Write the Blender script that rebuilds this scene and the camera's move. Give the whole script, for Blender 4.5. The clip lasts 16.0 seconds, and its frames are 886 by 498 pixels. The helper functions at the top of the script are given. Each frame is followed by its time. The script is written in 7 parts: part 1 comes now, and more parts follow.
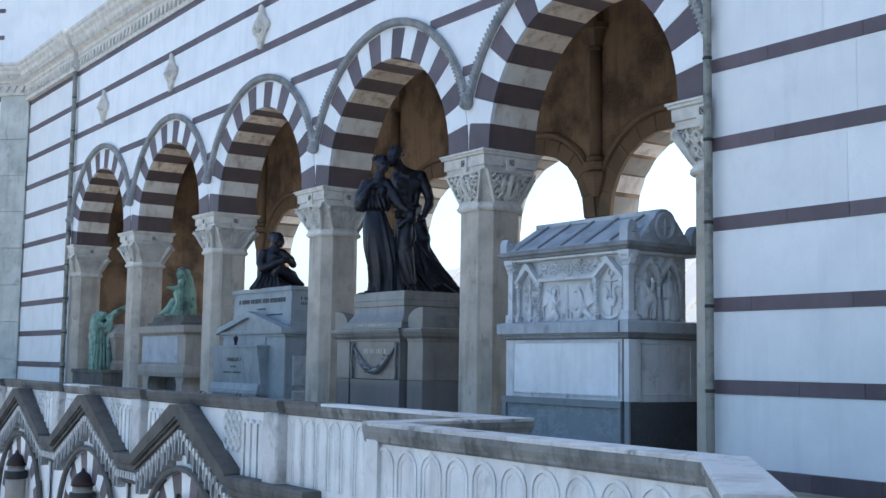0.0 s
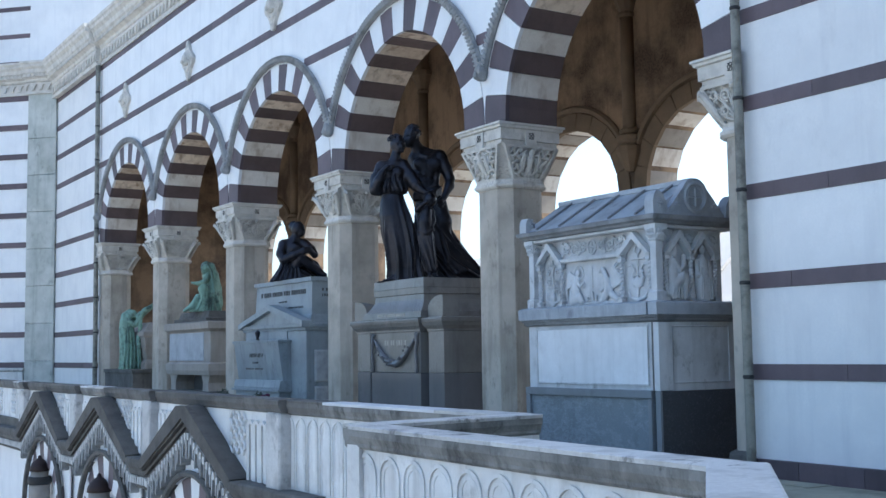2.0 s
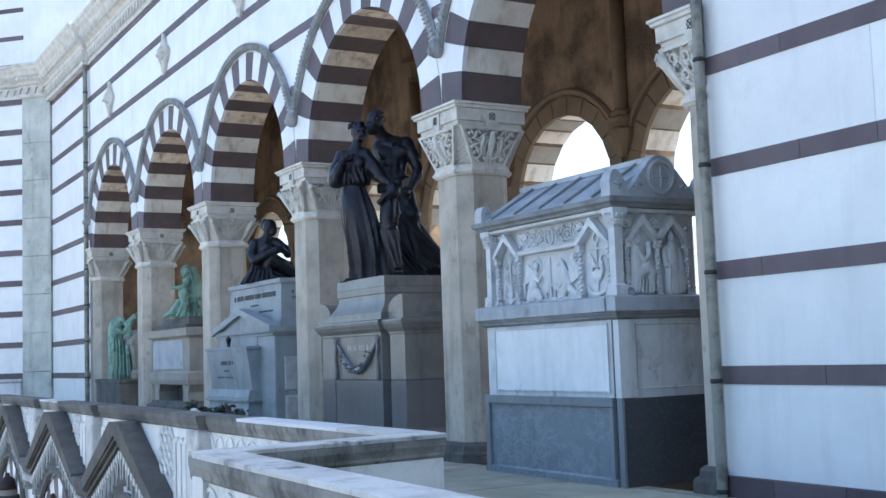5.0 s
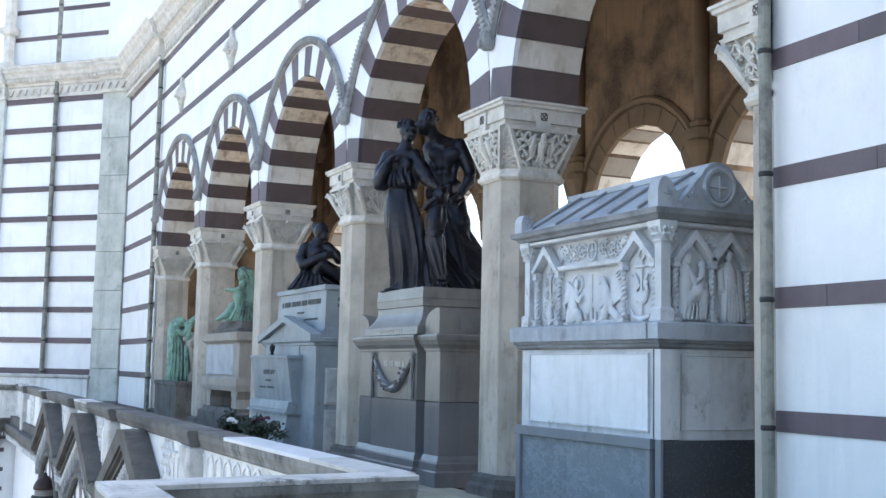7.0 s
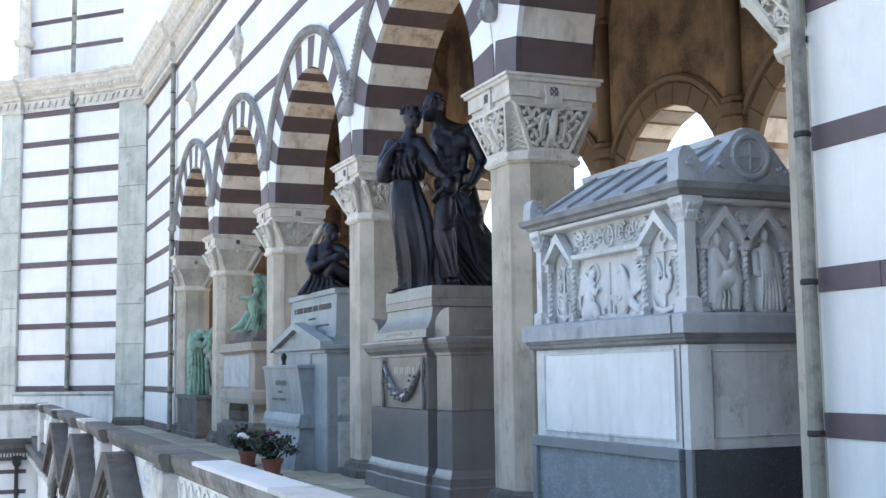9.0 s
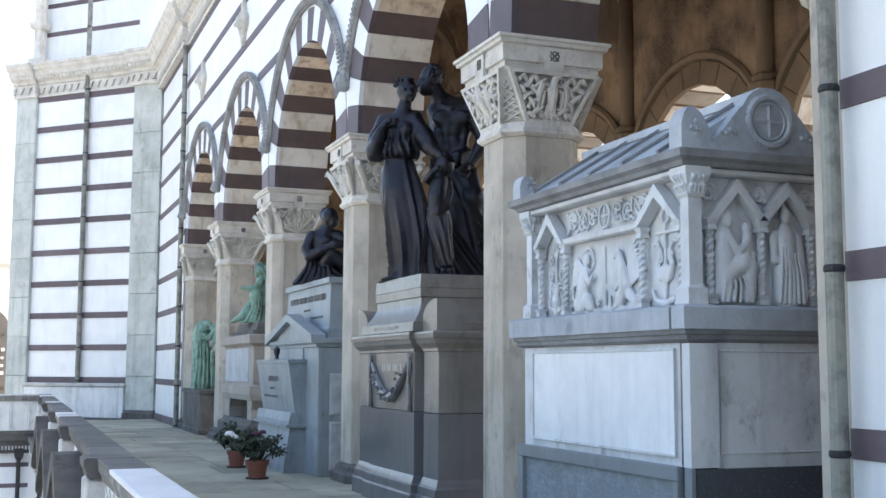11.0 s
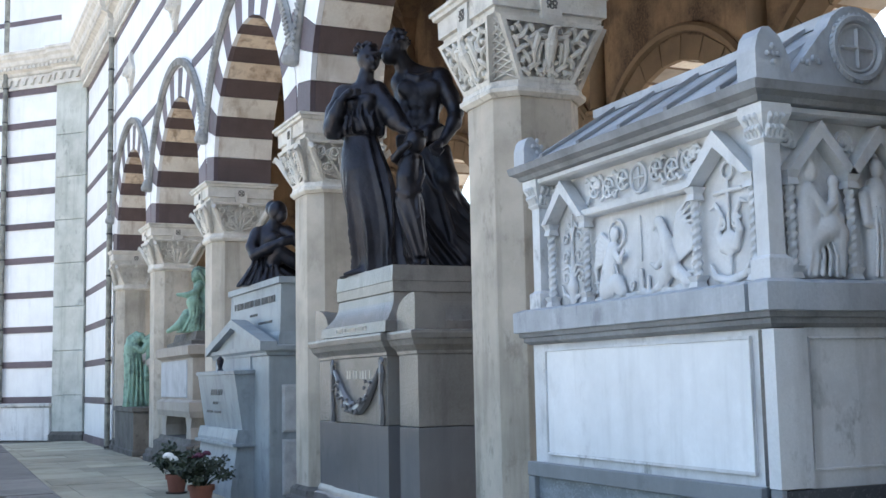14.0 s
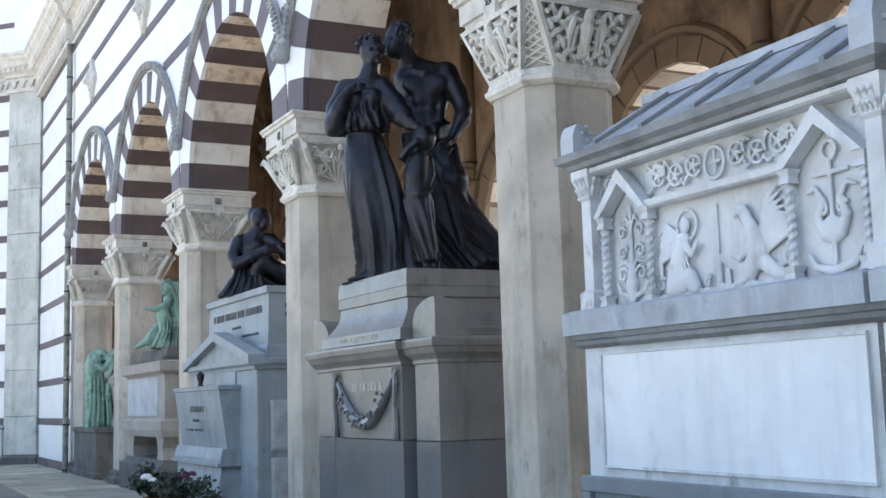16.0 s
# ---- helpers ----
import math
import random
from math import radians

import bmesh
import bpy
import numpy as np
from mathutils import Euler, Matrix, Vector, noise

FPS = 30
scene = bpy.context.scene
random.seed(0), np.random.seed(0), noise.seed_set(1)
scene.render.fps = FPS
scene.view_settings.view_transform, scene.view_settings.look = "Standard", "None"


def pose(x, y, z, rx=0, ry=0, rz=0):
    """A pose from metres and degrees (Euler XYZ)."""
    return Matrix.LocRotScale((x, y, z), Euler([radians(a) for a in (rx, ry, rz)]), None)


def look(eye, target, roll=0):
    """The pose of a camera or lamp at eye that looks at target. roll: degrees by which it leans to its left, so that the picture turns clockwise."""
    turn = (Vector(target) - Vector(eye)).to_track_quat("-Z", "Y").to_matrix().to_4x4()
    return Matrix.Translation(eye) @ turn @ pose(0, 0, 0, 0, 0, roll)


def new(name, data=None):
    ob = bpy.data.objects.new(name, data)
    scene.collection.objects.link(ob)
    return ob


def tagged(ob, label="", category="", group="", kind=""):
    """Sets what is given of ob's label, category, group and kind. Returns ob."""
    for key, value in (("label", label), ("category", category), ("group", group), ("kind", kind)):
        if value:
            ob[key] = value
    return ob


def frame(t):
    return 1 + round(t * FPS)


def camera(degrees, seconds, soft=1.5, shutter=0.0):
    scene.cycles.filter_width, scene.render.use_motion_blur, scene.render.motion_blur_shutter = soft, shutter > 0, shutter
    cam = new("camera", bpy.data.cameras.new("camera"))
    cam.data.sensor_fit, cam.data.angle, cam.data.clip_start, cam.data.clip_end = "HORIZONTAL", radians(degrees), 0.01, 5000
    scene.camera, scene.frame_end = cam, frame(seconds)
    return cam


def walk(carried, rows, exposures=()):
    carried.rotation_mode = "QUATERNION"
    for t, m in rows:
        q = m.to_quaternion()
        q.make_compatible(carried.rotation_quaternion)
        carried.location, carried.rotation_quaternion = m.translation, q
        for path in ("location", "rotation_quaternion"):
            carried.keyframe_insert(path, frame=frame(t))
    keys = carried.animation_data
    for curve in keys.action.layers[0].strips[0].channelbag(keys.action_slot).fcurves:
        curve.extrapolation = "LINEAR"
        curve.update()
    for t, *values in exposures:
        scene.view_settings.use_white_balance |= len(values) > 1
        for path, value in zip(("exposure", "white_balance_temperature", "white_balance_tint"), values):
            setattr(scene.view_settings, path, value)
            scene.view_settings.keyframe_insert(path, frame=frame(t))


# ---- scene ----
cam = camera(41.9, 16.0)
METRES, EYE, TILT, LEAN, TURN = 10.0, 1.28, 0.0, 0.0, -35.1
ROWS = [
    (0.0, 0.0, 0.0, 0.0, -0.08, 5.58, -0.81),
    (0.5, 0.0141, 0.0289, -0.0003, 0.63, 5.09, 0.95),
    (1.0, 0.0233, 0.0639, 0.002, 1.25, 4.97, 0.16),
    (1.5, 0.0362, 0.0909, 0.0013, 2.24, 4.74, 0.38),
    (2.0, 0.0523, 0.1158, 0.0027, 2.86, 5.03, 0.85),
    (2.5, 0.0659, 0.1374, 0.0012, 3.38, 5.37, 2.05),
    (3.0, 0.0805, 0.1645, 0.003, 3.94, 5.34, 2.06),
    (3.5, 0.1049, 0.1926, 0.0032, 4.3, 5.86, 1.42),
    (4.0, 0.1262, 0.2153, 0.0039, 4.0, 5.9, 1.33),
    (6.5, 0.1972, 0.3762, 0.0094, 8.77, 4.15, 1.87),
    (7.0, 0.212, 0.4085, 0.0114, 9.91, 5.87, -1.11),
    (7.5, 0.2169, 0.4367, 0.0108, 11.22, 6.17, -0.23),
    (8.0, 0.217, 0.4725, 0.0129, 11.12, 6.63, 0.12),
    (8.5, 0.2222, 0.5049, 0.0133, 11.64, 6.4, 0.62),
    (9.0, 0.2287, 0.5379, 0.0136, 12.26, 6.05, 0.77),
    (11.5, 0.2489, 0.7008, 0.0147, 14.72, 5.9, 0.05),
    (12.0, 0.2431, 0.7247, 0.0119, 16.36, 5.9, 1.39),
    (12.5, 0.2332, 0.7514, 0.0126, 15.91, 5.99, -0.55),
    (13.0, 0.2122, 0.7764, 0.0096, 13.66, 6.06, 0.08),
    (13.5, 0.1931, 0.8014, 0.0123, 11.62, 6.1, 1.52),
    (14.0, 0.1746, 0.8251, 0.0098, 10.98, 6.44, 1.18),
    (14.5, 0.1563, 0.8424, 0.0104, 10.39, 6.65, -0.07),
    (15.0, 0.1301, 0.8502, 0.0088, 8.52, 6.9, 1.45),
    (15.5, 0.118, 0.8642, 0.0067, 7.4, 6.78, 1.39),
    (16.0, 0.1035, 0.879, 0.004, 8.29, 7.35, 1.7),
]
walk(cam, [(t, pose(0, 0, EYE, TILT, LEAN, TURN) @ pose(METRES * x, METRES * y, METRES * z, 90 + pitch, roll, yaw)) for t, x, y, z, yaw, pitch, roll in ROWS],
     exposures=[(0.0, 1.31, 5750, 5), (1.0, 1.34, 5750, 5), (4.0, 1.52, 5750, 5), (6.5, 1.94, 6250, 6), (9.0, 1.98, 6600, 7), (12.0, 2.0, 6750, 8), (16.0, 2.04, 6700, 8)])

# ---- daylight ----
world = bpy.data.worlds.new("sky")
scene.world = world
world.use_nodes = True
wn = world.node_tree
sky = wn.nodes.new("ShaderNodeTexSky")
sky.sky_type, sky.sun_disc = "NISHITA", False
SUN_DIR = Vector((0.55, -0.22, 0.80)).normalized()
sky.sun_elevation = math.asin(SUN_DIR.z)
sky.sun_rotation = math.atan2(SUN_DIR.x, SUN_DIR.y)
sky.air_density, sky.dust_density = 1.0, 3.0
bg = wn.nodes["Background"]
bg.inputs["Strength"].default_value = 0.15
wn.links.new(sky.outputs["Color"], bg.inputs["Color"])
sun = new("sun", bpy.data.lights.new("sun", "SUN"))
sun.data.energy, sun.data.angle, sun.data.color = 3.0, radians(0.6), (1.0, 0.94, 0.85)
sun.matrix_world = look((0, 0, 30), Vector((0, 0, 30)) - SUN_DIR)


# ---- materials ----
def material(name, base, dark, rough=0.7, grain=60.0, stain=1.2, amount=0.5, bump=0.15, metal=0.0, streak=0.0, piece=0.0, vein=0.0, island=False, grime=0.0, gscale=5.0, lo=0.42, hi=0.72):
    """Stone, metal or plaster: base colour broken by grain, stains, downward streaks, veins and a shift from piece to piece."""
    m = bpy.data.materials.new(name)
    m.use_nodes = True
    nt = m.node_tree
    nd, ln = nt.nodes, nt.links
    bs = nd["Principled BSDF"]
    co = nd.new("ShaderNodeNewGeometry").outputs["Position"]

    def noise_tex(scale, detail, stretch=(1, 1, 1), rough_=0.6):
        mp = nd.new("ShaderNodeMapping")
        mp.inputs["Scale"].default_value = stretch
        ln.new(co, mp.inputs["Vector"])
        n = nd.new("ShaderNodeTexNoise")
        n.inputs["Scale"].default_value, n.inputs["Detail"].default_value, n.inputs["Roughness"].default_value = scale, detail, rough_
        ln.new(mp.outputs["Vector"], n.inputs["Vector"])
        return n.outputs["Fac"]

    def ramp(fac, lo, hi):
        r = nd.new("ShaderNodeMapRange")
        r.inputs["From Min"].default_value, r.inputs["From Max"].default_value = lo, hi
        ln.new(fac, r.inputs["Value"])
        return r.outputs["Result"]

    def mix(fac, a, b, k=1.0):
        mm = nd.new("ShaderNodeMix")
        mm.data_type = "RGBA"
        if k != 1.0:
            mu = nd.new("ShaderNodeMath")
            mu.operation = "MULTIPLY"
            mu.inputs[1].default_value = k
            ln.new(fac, mu.inputs[0])
            fac = mu.outputs[0]
        ln.new(fac, mm.inputs["Factor"])
        for v, sock in ((a, mm.inputs["A"]), (b, mm.inputs["B"])):
            if isinstance(v, tuple):
                sock.default_value = (*v, 1)
            else:
                ln.new(v, sock)
        return mm.outputs["Result"]

    big = ramp(noise_tex(stain, 6), lo, hi)
    small = noise_tex(grain, 4)
    col = mix(big, base, dark, amount)
    col = mix(ramp(small, 0.35, 0.7), col, tuple(0.72 * a + 0.28 * b for a, b in zip(base, dark)), 0.55)
    if streak:
        s = ramp(noise_tex(1.0, 5, (5.0, 5.0, 0.5)), 0.52, 0.70)
        col = mix(s, col, dark, streak)
    if grime:
        s = ramp(noise_tex(gscale, 9, (1, 1, 0.6), 0.7), 0.54, 0.66)
        t = ramp(noise_tex(0.7, 4), 0.40, 0.60)
        mu = nd.new("ShaderNodeMath")
        mu.operation = "MULTIPLY"
        ln.new(s, mu.inputs[0])
        ln.new(t, mu.inputs[1])
        col = mix(mu.outputs[0], col, tuple(0.55 * a for a in dark), grime)
    if vein:
        s = ramp(noise_tex(2.3, 8, (1, 1, 1.6), 0.75), 0.49, 0.53)
        t = ramp(noise_tex(2.3, 8, (1, 1, 1.6), 0.75), 0.57, 0.53)
        mu = nd.new("ShaderNodeMath")
        mu.operation = "MULTIPLY"
        ln.new(s, mu.inputs[0])
        ln.new(t, mu.inputs[1])
        col = mix(mu.outputs[0], col, tuple(min(1, 1.7 * a + 0.05) for a in base), vein)
    if piece:
        src = nd.new("ShaderNodeNewGeometry").outputs["Random Per Island"] if island else nd.new("ShaderNodeObjectInfo").outputs["Random"]
        hv = nd.new("ShaderNodeHueSaturation")
        ln.new(col, hv.inputs["Color"])
        r = nd.new("ShaderNodeMapRange")
        r.inputs["To Min"].default_value, r.inputs["To Max"].default_value = 1 - piece, 1 + piece
        ln.new(src, r.inputs["Value"])
        ln.new(r.outputs["Result"], hv.inputs["Value"])
        col = hv.outputs["Color"]
    ln.new(col, bs.inputs["Base Color"])
    bs.inputs["Metallic"].default_value = metal
    rr = nd.new("ShaderNodeMapRange")
    rr.inputs["To Min"].default_value, rr.inputs["To Max"].default_value = max(0.05, rough - 0.12), min(1, rough + 0.12)
    ln.new(small, rr.inputs["Value"])
    ln.new(rr.outputs["Result"], bs.inputs["Roughness"])
    bp = nd.new("ShaderNodeBump")
    bp.inputs["Strength"].default_value, bp.inputs["Distance"].default_value = bump, 0.02
    ln.new(small, bp.inputs["Height"])
    ln.new(bp.outputs["Normal"], bs.inputs["Normal"])
    return m


WHITE = material("white_marble_slab", (0.80, 0.80, 0.79), (0.58, 0.59, 0.61), 0.5, 35, 1.3, 0.5, 0.05, streak=0.3, piece=0.05, grime=0.12, gscale=3.0)
PURPLE = material("purple_porphyry", (0.120, 0.090, 0.100), (0.07, 0.052, 0.06), 0.6, 50, 2.5, 0.7, 0.1, streak=0.4, piece=0.22)
VOUSS_W = material("white_voussoir", (0.80, 0.76, 0.69), (0.34, 0.25, 0.17), 0.6, 40, 1.3, 0.6, 0.08, streak=0.7, piece=0.06, lo=0.46, hi=0.70)
GRANITE = material("pale_column_granite", (0.50, 0.45, 0.375), (0.20, 0.175, 0.14), 0.65, 150, 1.8, 0.7, 0.22, streak=0.6, grime=0.5, gscale=6.0)
CARVED = material("carved_limestone", (0.66, 0.63, 0.57), (0.24, 0.215, 0.18), 0.75, 50, 4.0, 0.55, 0.2, grime=0.4, gscale=9.0)
GREYST = material("weathered_grey_stone", (0.135, 0.128, 0.115), (0.035, 0.032, 0.029), 0.88, 45, 3.0, 0.8, 0.45, streak=0.5, grime=0.6, gscale=9.0)
CAPST = material("weathered_coping_stone", (0.60, 0.59, 0.565), (0.06, 0.056, 0.052), 0.85, 40, 2.6, 0.6, 0.35, piece=0.10, grime=0.9, gscale=5.0, lo=0.50, hi=0.72)
CLEANST = material("clean_white_coping", (0.66, 0.67, 0.68), (0.42, 0.43, 0.44), 0.6, 40, 2.0, 0.5, 0.08, grime=0.15, gscale=6.0)
PANEL = material("parapet_marble", (0.77, 0.77, 0.75), (0.34, 0.33, 0.31), 0.65, 45, 1.8, 0.5, 0.12, streak=0.5, grime=0.45, gscale=5.0)
PILAST = material("green_grey_pilaster_stone", (0.55, 0.565, 0.52), (0.26, 0.28, 0.245), 0.7, 40, 1.6, 0.75, 0.12, streak=0.55, grime=0.5, piece=0.06)
PLASTER = material("brown_stained_plaster", (0.37, 0.255, 0.16), (0.07, 0.048, 0.036), 0.9, 25, 0.8, 1.0, 0.25, streak=0.35, grime=0.7, gscale=1.6, lo=0.42, hi=0.60)
RIB = material("brown_rib_stone", (0.24, 0.17, 0.11), (0.085, 0.062, 0.045), 0.85, 40, 1.5, 0.6, 0.2)
SARC = material("pale_grey_marble", (0.64, 0.655, 0.665), (0.24, 0.25, 0.25), 0.6, 70, 2.6, 0.55, 0.10, streak=0.4, grime=0.65, gscale=8.0)
SARCP = material("white_polished_panel", (0.80, 0.82, 0.84), (0.48, 0.50, 0.51), 0.42, 30, 1.6, 0.55, 0.06, streak=0.4, grime=0.3, gscale=4.0)
BARDI = material("blue_grey_marble", (0.21, 0.245, 0.275), (0.10, 0.12, 0.14), 0.25, 60, 1.2, 0.6, 0.04, vein=0.26, streak=0.3)
BASEFR = material("plain_grey_marble", (0.20, 0.22, 0.24), (0.11, 0.12, 0.135), 0.45, 60, 2.0, 0.6, 0.06, streak=0.3, grime=0.3)
# for the base's end and the joint, with their shade in the colour
BARDK = material("shade_dark_marble", (0.075, 0.082, 0.092), (0.04, 0.044, 0.05), 0.25, 60, 1.5, 0.7, 0.04, grime=0.3)
ROOFST = material("grey_roof_stone", (0.42, 0.45, 0.48), (0.17, 0.18, 0.20), 0.6, 50, 2.6, 0.7, 0.15, streak=0.4, grime=0.5, gscale=7.0)
PEDST = material("grey_polished_granite", (0.215, 0.203, 0.187), (0.09, 0.085, 0.077), 0.27, 170, 1.5, 0.65, 0.03, streak=0.5, grime=0.4, gscale=4.0)
PEDDK = material("dark_polished_granite", (0.15, 0.148, 0.152), (0.08, 0.08, 0.084), 0.2, 150, 1.2, 0.6, 0.02, streak=0.3, grime=0.3)
BLUEST = material("blue_grey_granite", (0.285, 0.325, 0.345), (0.14, 0.16, 0.175), 0.5, 130, 2.0, 0.65, 0.08, streak=0.5, grime=0.5, gscale=6.0)
ROUGHST = material("rough_hewn_granite", (0.42, 0.44, 0.45), (0.20, 0.21, 0.22), 0.9, 16, 6.0, 0.8, 1.0)
BRONZE = material("dark_bronze", (0.033, 0.033, 0.041), (0.010, 0.010, 0.014), 0.38, 16, 4.0, 0.8, 0.40, metal=0.7)
VERDI = material("green_patinated_bronze", (0.25, 0.40, 0.31), (0.02, 0.032, 0.028), 0.65, 40, 4.0, 0.95, 0.2, metal=0.05, streak=0.6, grime=0.6, gscale=6.0, lo=0.50, hi=0.64)
TERRA = material("terracotta", (0.27, 0.105, 0.07), (0.15, 0.065, 0.045), 0.85, 60, 6.0, 0.5, 0.15, streak=0.4)
FLOORST = material("mossy_paving_stone", (0.36, 0.345, 0.27), (0.15, 0.15, 0.105), 0.85, 30, 1.3, 0.75, 0.3, piece=0.2, grime=0.45, gscale=2.5)
LEAD = material("grey_lead_pipe", (0.27, 0.265, 0.225), (0.09, 0.085, 0.075), 0.55, 40, 6.0, 0.8, 0.1, metal=0.2, streak=0.3, grime=0.6, gscale=5.0, lo=0.45, hi=0.6)
IRON = material("dark_iron", (0.05, 0.05, 0.05), (0.02, 0.02, 0.02), 0.6, 60, 5.0, 0.5, 0.1, metal=0.6)
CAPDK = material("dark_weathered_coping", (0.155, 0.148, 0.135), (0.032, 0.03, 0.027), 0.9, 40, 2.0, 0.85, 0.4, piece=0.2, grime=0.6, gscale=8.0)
LABEL = material("weathered_label_stone", (0.36, 0.36, 0.35), (0.10, 0.10, 0.10), 0.85, 45, 3.0, 0.75, 0.3, streak=0.4, grime=0.5, gscale=8.0)
EDGEST = material("blotched_grey_coping_side", (0.27, 0.265, 0.245), (0.04, 0.038, 0.035), 0.9, 40, 2.4, 0.85, 0.4, streak=0.6, grime=0.9, gscale=6.0, lo=0.44, hi=0.66)
RUSTED = material("rusted_dark_iron", (0.040, 0.022, 0.018), (0.016, 0.012, 0.012), 0.6, 40, 5.0, 0.7, 0.2, metal=0.3)
GABLEST = material("dark_gable_slab", (0.12, 0.11, 0.096), (0.03, 0.027, 0.024), 0.9, 40, 2.2, 0.8, 0.45, streak=0.3, grime=0.5, gscale=7.0)
SOFFIT = material("tan_stained_voussoir", (0.78, 0.67, 0.54), (0.26, 0.16, 0.09), 0.65, 40, 2.2, 0.65, 0.08, streak=0.8, piece=0.10, grime=0.55, gscale=4.0, lo=0.46, hi=0.66)
SOFFDK = material("brown_purple_voussoir", (0.125, 0.088, 0.085), (0.06, 0.044, 0.04), 0.65, 50, 2.0, 0.7, 0.08, streak=0.4, piece=0.15)
LIDST = material("dark_lid_and_bed_stone", (0.27, 0.28, 0.29), (0.09, 0.09, 0.095), 0.75, 50, 3.0, 0.8, 0.25, streak=0.4, grime=0.5, gscale=8.0)
TANST = material("tan_block_stone", (0.36, 0.325, 0.285), (0.17, 0.15, 0.125), 0.75, 50, 2.0, 0.6, 0.15, streak=0.4)
LEAF = material("dark_green_leaf", (0.030, 0.045, 0.022), (0.014, 0.02, 0.012), 0.6, 30, 9.0, 0.5, 0.1, piece=0.4, island=True)
PETALW = material("white_petal", (0.80, 0.80, 0.78), (0.6, 0.6, 0.58), 0.6, 40, 9.0, 0.3, 0.1)
PETALR = material("dark_red_petal", (0.09, 0.018, 0.045), (0.04, 0.01, 0.02), 0.6, 40, 9.0, 0.4, 0.1)
SOIL = material("dark_soil", (0.06, 0.045, 0.03), (0.03, 0.02, 0.015), 0.95, 60, 9.0, 0.5, 0.5)
LETTER = material("dark_letter_inlay", (0.05, 0.055, 0.06), (0.03, 0.03, 0.03), 0.5, 60, 5.0, 0.3, 0.05)
GILT = material("worn_pale_letter", (0.45, 0.42, 0.36), (0.3, 0.28, 0.24), 0.5, 60, 5.0, 0.3, 0.05)
COURT = material("courtyard_gravel", (0.40, 0.38, 0.35), (0.25, 0.24, 0.22), 0.95, 20, 0.3, 0.5, 0.3)
FARWALL = material("far_pale_masonry", (0.60, 0.57, 0.52), (0.42, 0.38, 0.34), 0.8, 8, 0.4, 0.5, 0.1)
FARDARK = material("far_arch_shade", (0.10, 0.085, 0.075), (0.05, 0.045, 0.04), 0.9, 8, 0.8, 0.5, 0.1)


# ---- shapes ----
def mesh_of(name, bm, mat, smooth=False):
    bmesh.ops.recalc_face_normals(bm, faces=bm.faces)
    me = bpy.data.meshes.new(name)
    bm.to_mesh(me)
    bm.free()
    me.materials.append(mat)
    if smooth:
        for p in me.polygons:
            p.use_smooth = True
    return me


def part(name, bm, mat, parent=None, label="", smooth=False):
    ob = new(name, mesh_of(name, bm, mat, smooth))
    if parent is not None:
        ob.parent = parent
    if label:
        tagged(ob, label)
    return ob


def thing(name, label, category, group="", kind=""):
    return tagged(new(name), label, category, group, kind)


def structure(name, bm, mat, label, smooth=False):
    return tagged(part(name, bm, mat, None, "", smooth), label, name.split("_")[0], kind="structure")


def fresh():
    return bmesh.new()


def faces_from(bm, rings, closed=True, caps=True):
    """Skins a list of rings that have equally many points."""
    vs = [[bm.verts.new(p) for p in r] for r in rings]
    n = len(rings[0])
    for a, b in zip(vs, vs[1:]):
        for i in range(n if closed else n - 1):
            j = (i + 1) % n
            bm.faces.new((a[i], a[j], b[j], b[i]))
    if caps:
        bm.faces.new(vs[0][::-1])
        bm.faces.new(vs[-1])


def box(bm, x0, x1, y0, y1, z0, z1, c=0.0):
    """A box, with its upright and top edges chamfered by c."""
    if not c:
        faces_from(bm, [[(x0, y0, z), (x1, y0, z), (x1, y1, z), (x0, y1, z)] for z in (z0, z1)])
        return

    def ring(d, e, z):
        a, b, p, q = x0 + d, x1 - d, y0 + d, y1 - d
        return [(a + e, p, z), (b - e, p, z), (b, p + e, z), (b, q - e, z), (b - e, q, z), (a + e, q, z), (a, q - e, z), (a, p + e, z)]
    faces_from(bm, [ring(c, c, z0), ring(0, c, z0 + c), ring(0, c, z1 - c), ring(c, c, z1)])


def prism(bm, pts, axis, a, b):
    """Extrudes a flat outline from a to b along an axis; points are the other two coordinates in x, y, z order."""
    def at(p, v):
        return {"x": (v, p[0], p[1]), "y": (p[0], v, p[1]), "z": (p[0], p[1], v)}[axis]
    faces_from(bm, [[at(p, v) for p in pts] for v in (a, b)])


def profile_box(bm, x0, x1, y0, y1, steps):
    """A moulded block: steps of (height, outset) stacked up over a rectangle."""
    faces_from(bm, [[(x0 - o, y0 - o, z), (x1 + o, y0 - o, z), (x1 + o, y1 + o, z), (x0 - o, y1 + o, z)] for z, o in steps])


def tube(bm, path, r, seg=6, closed=False, flat=1.0):
    pts = [Vector(p) for p in path]
    rings = []
    n = len(pts)
    prev = None
    for i, p in enumerate(pts):
        d = (pts[(i + 1) % n] - pts[i - 1]) if closed else (pts[min(i + 1, n - 1)] - pts[max(i - 1, 0)])
        d.normalize()
        if prev is None:
            prev = d.orthogonal().normalized()
        s = (prev - d * prev.dot(d)).normalized()
        prev = s
        u = d.cross(s)
        rad = r[i] if isinstance(r, (list, tuple)) else r
        rings.append([p + (s * math.cos(k * math.tau / seg) + u * math.sin(k * math.tau / seg) * flat) * rad for k in range(seg)])
    if closed:
        rings.append(rings[0])
    faces_from(bm, rings, True, not closed)


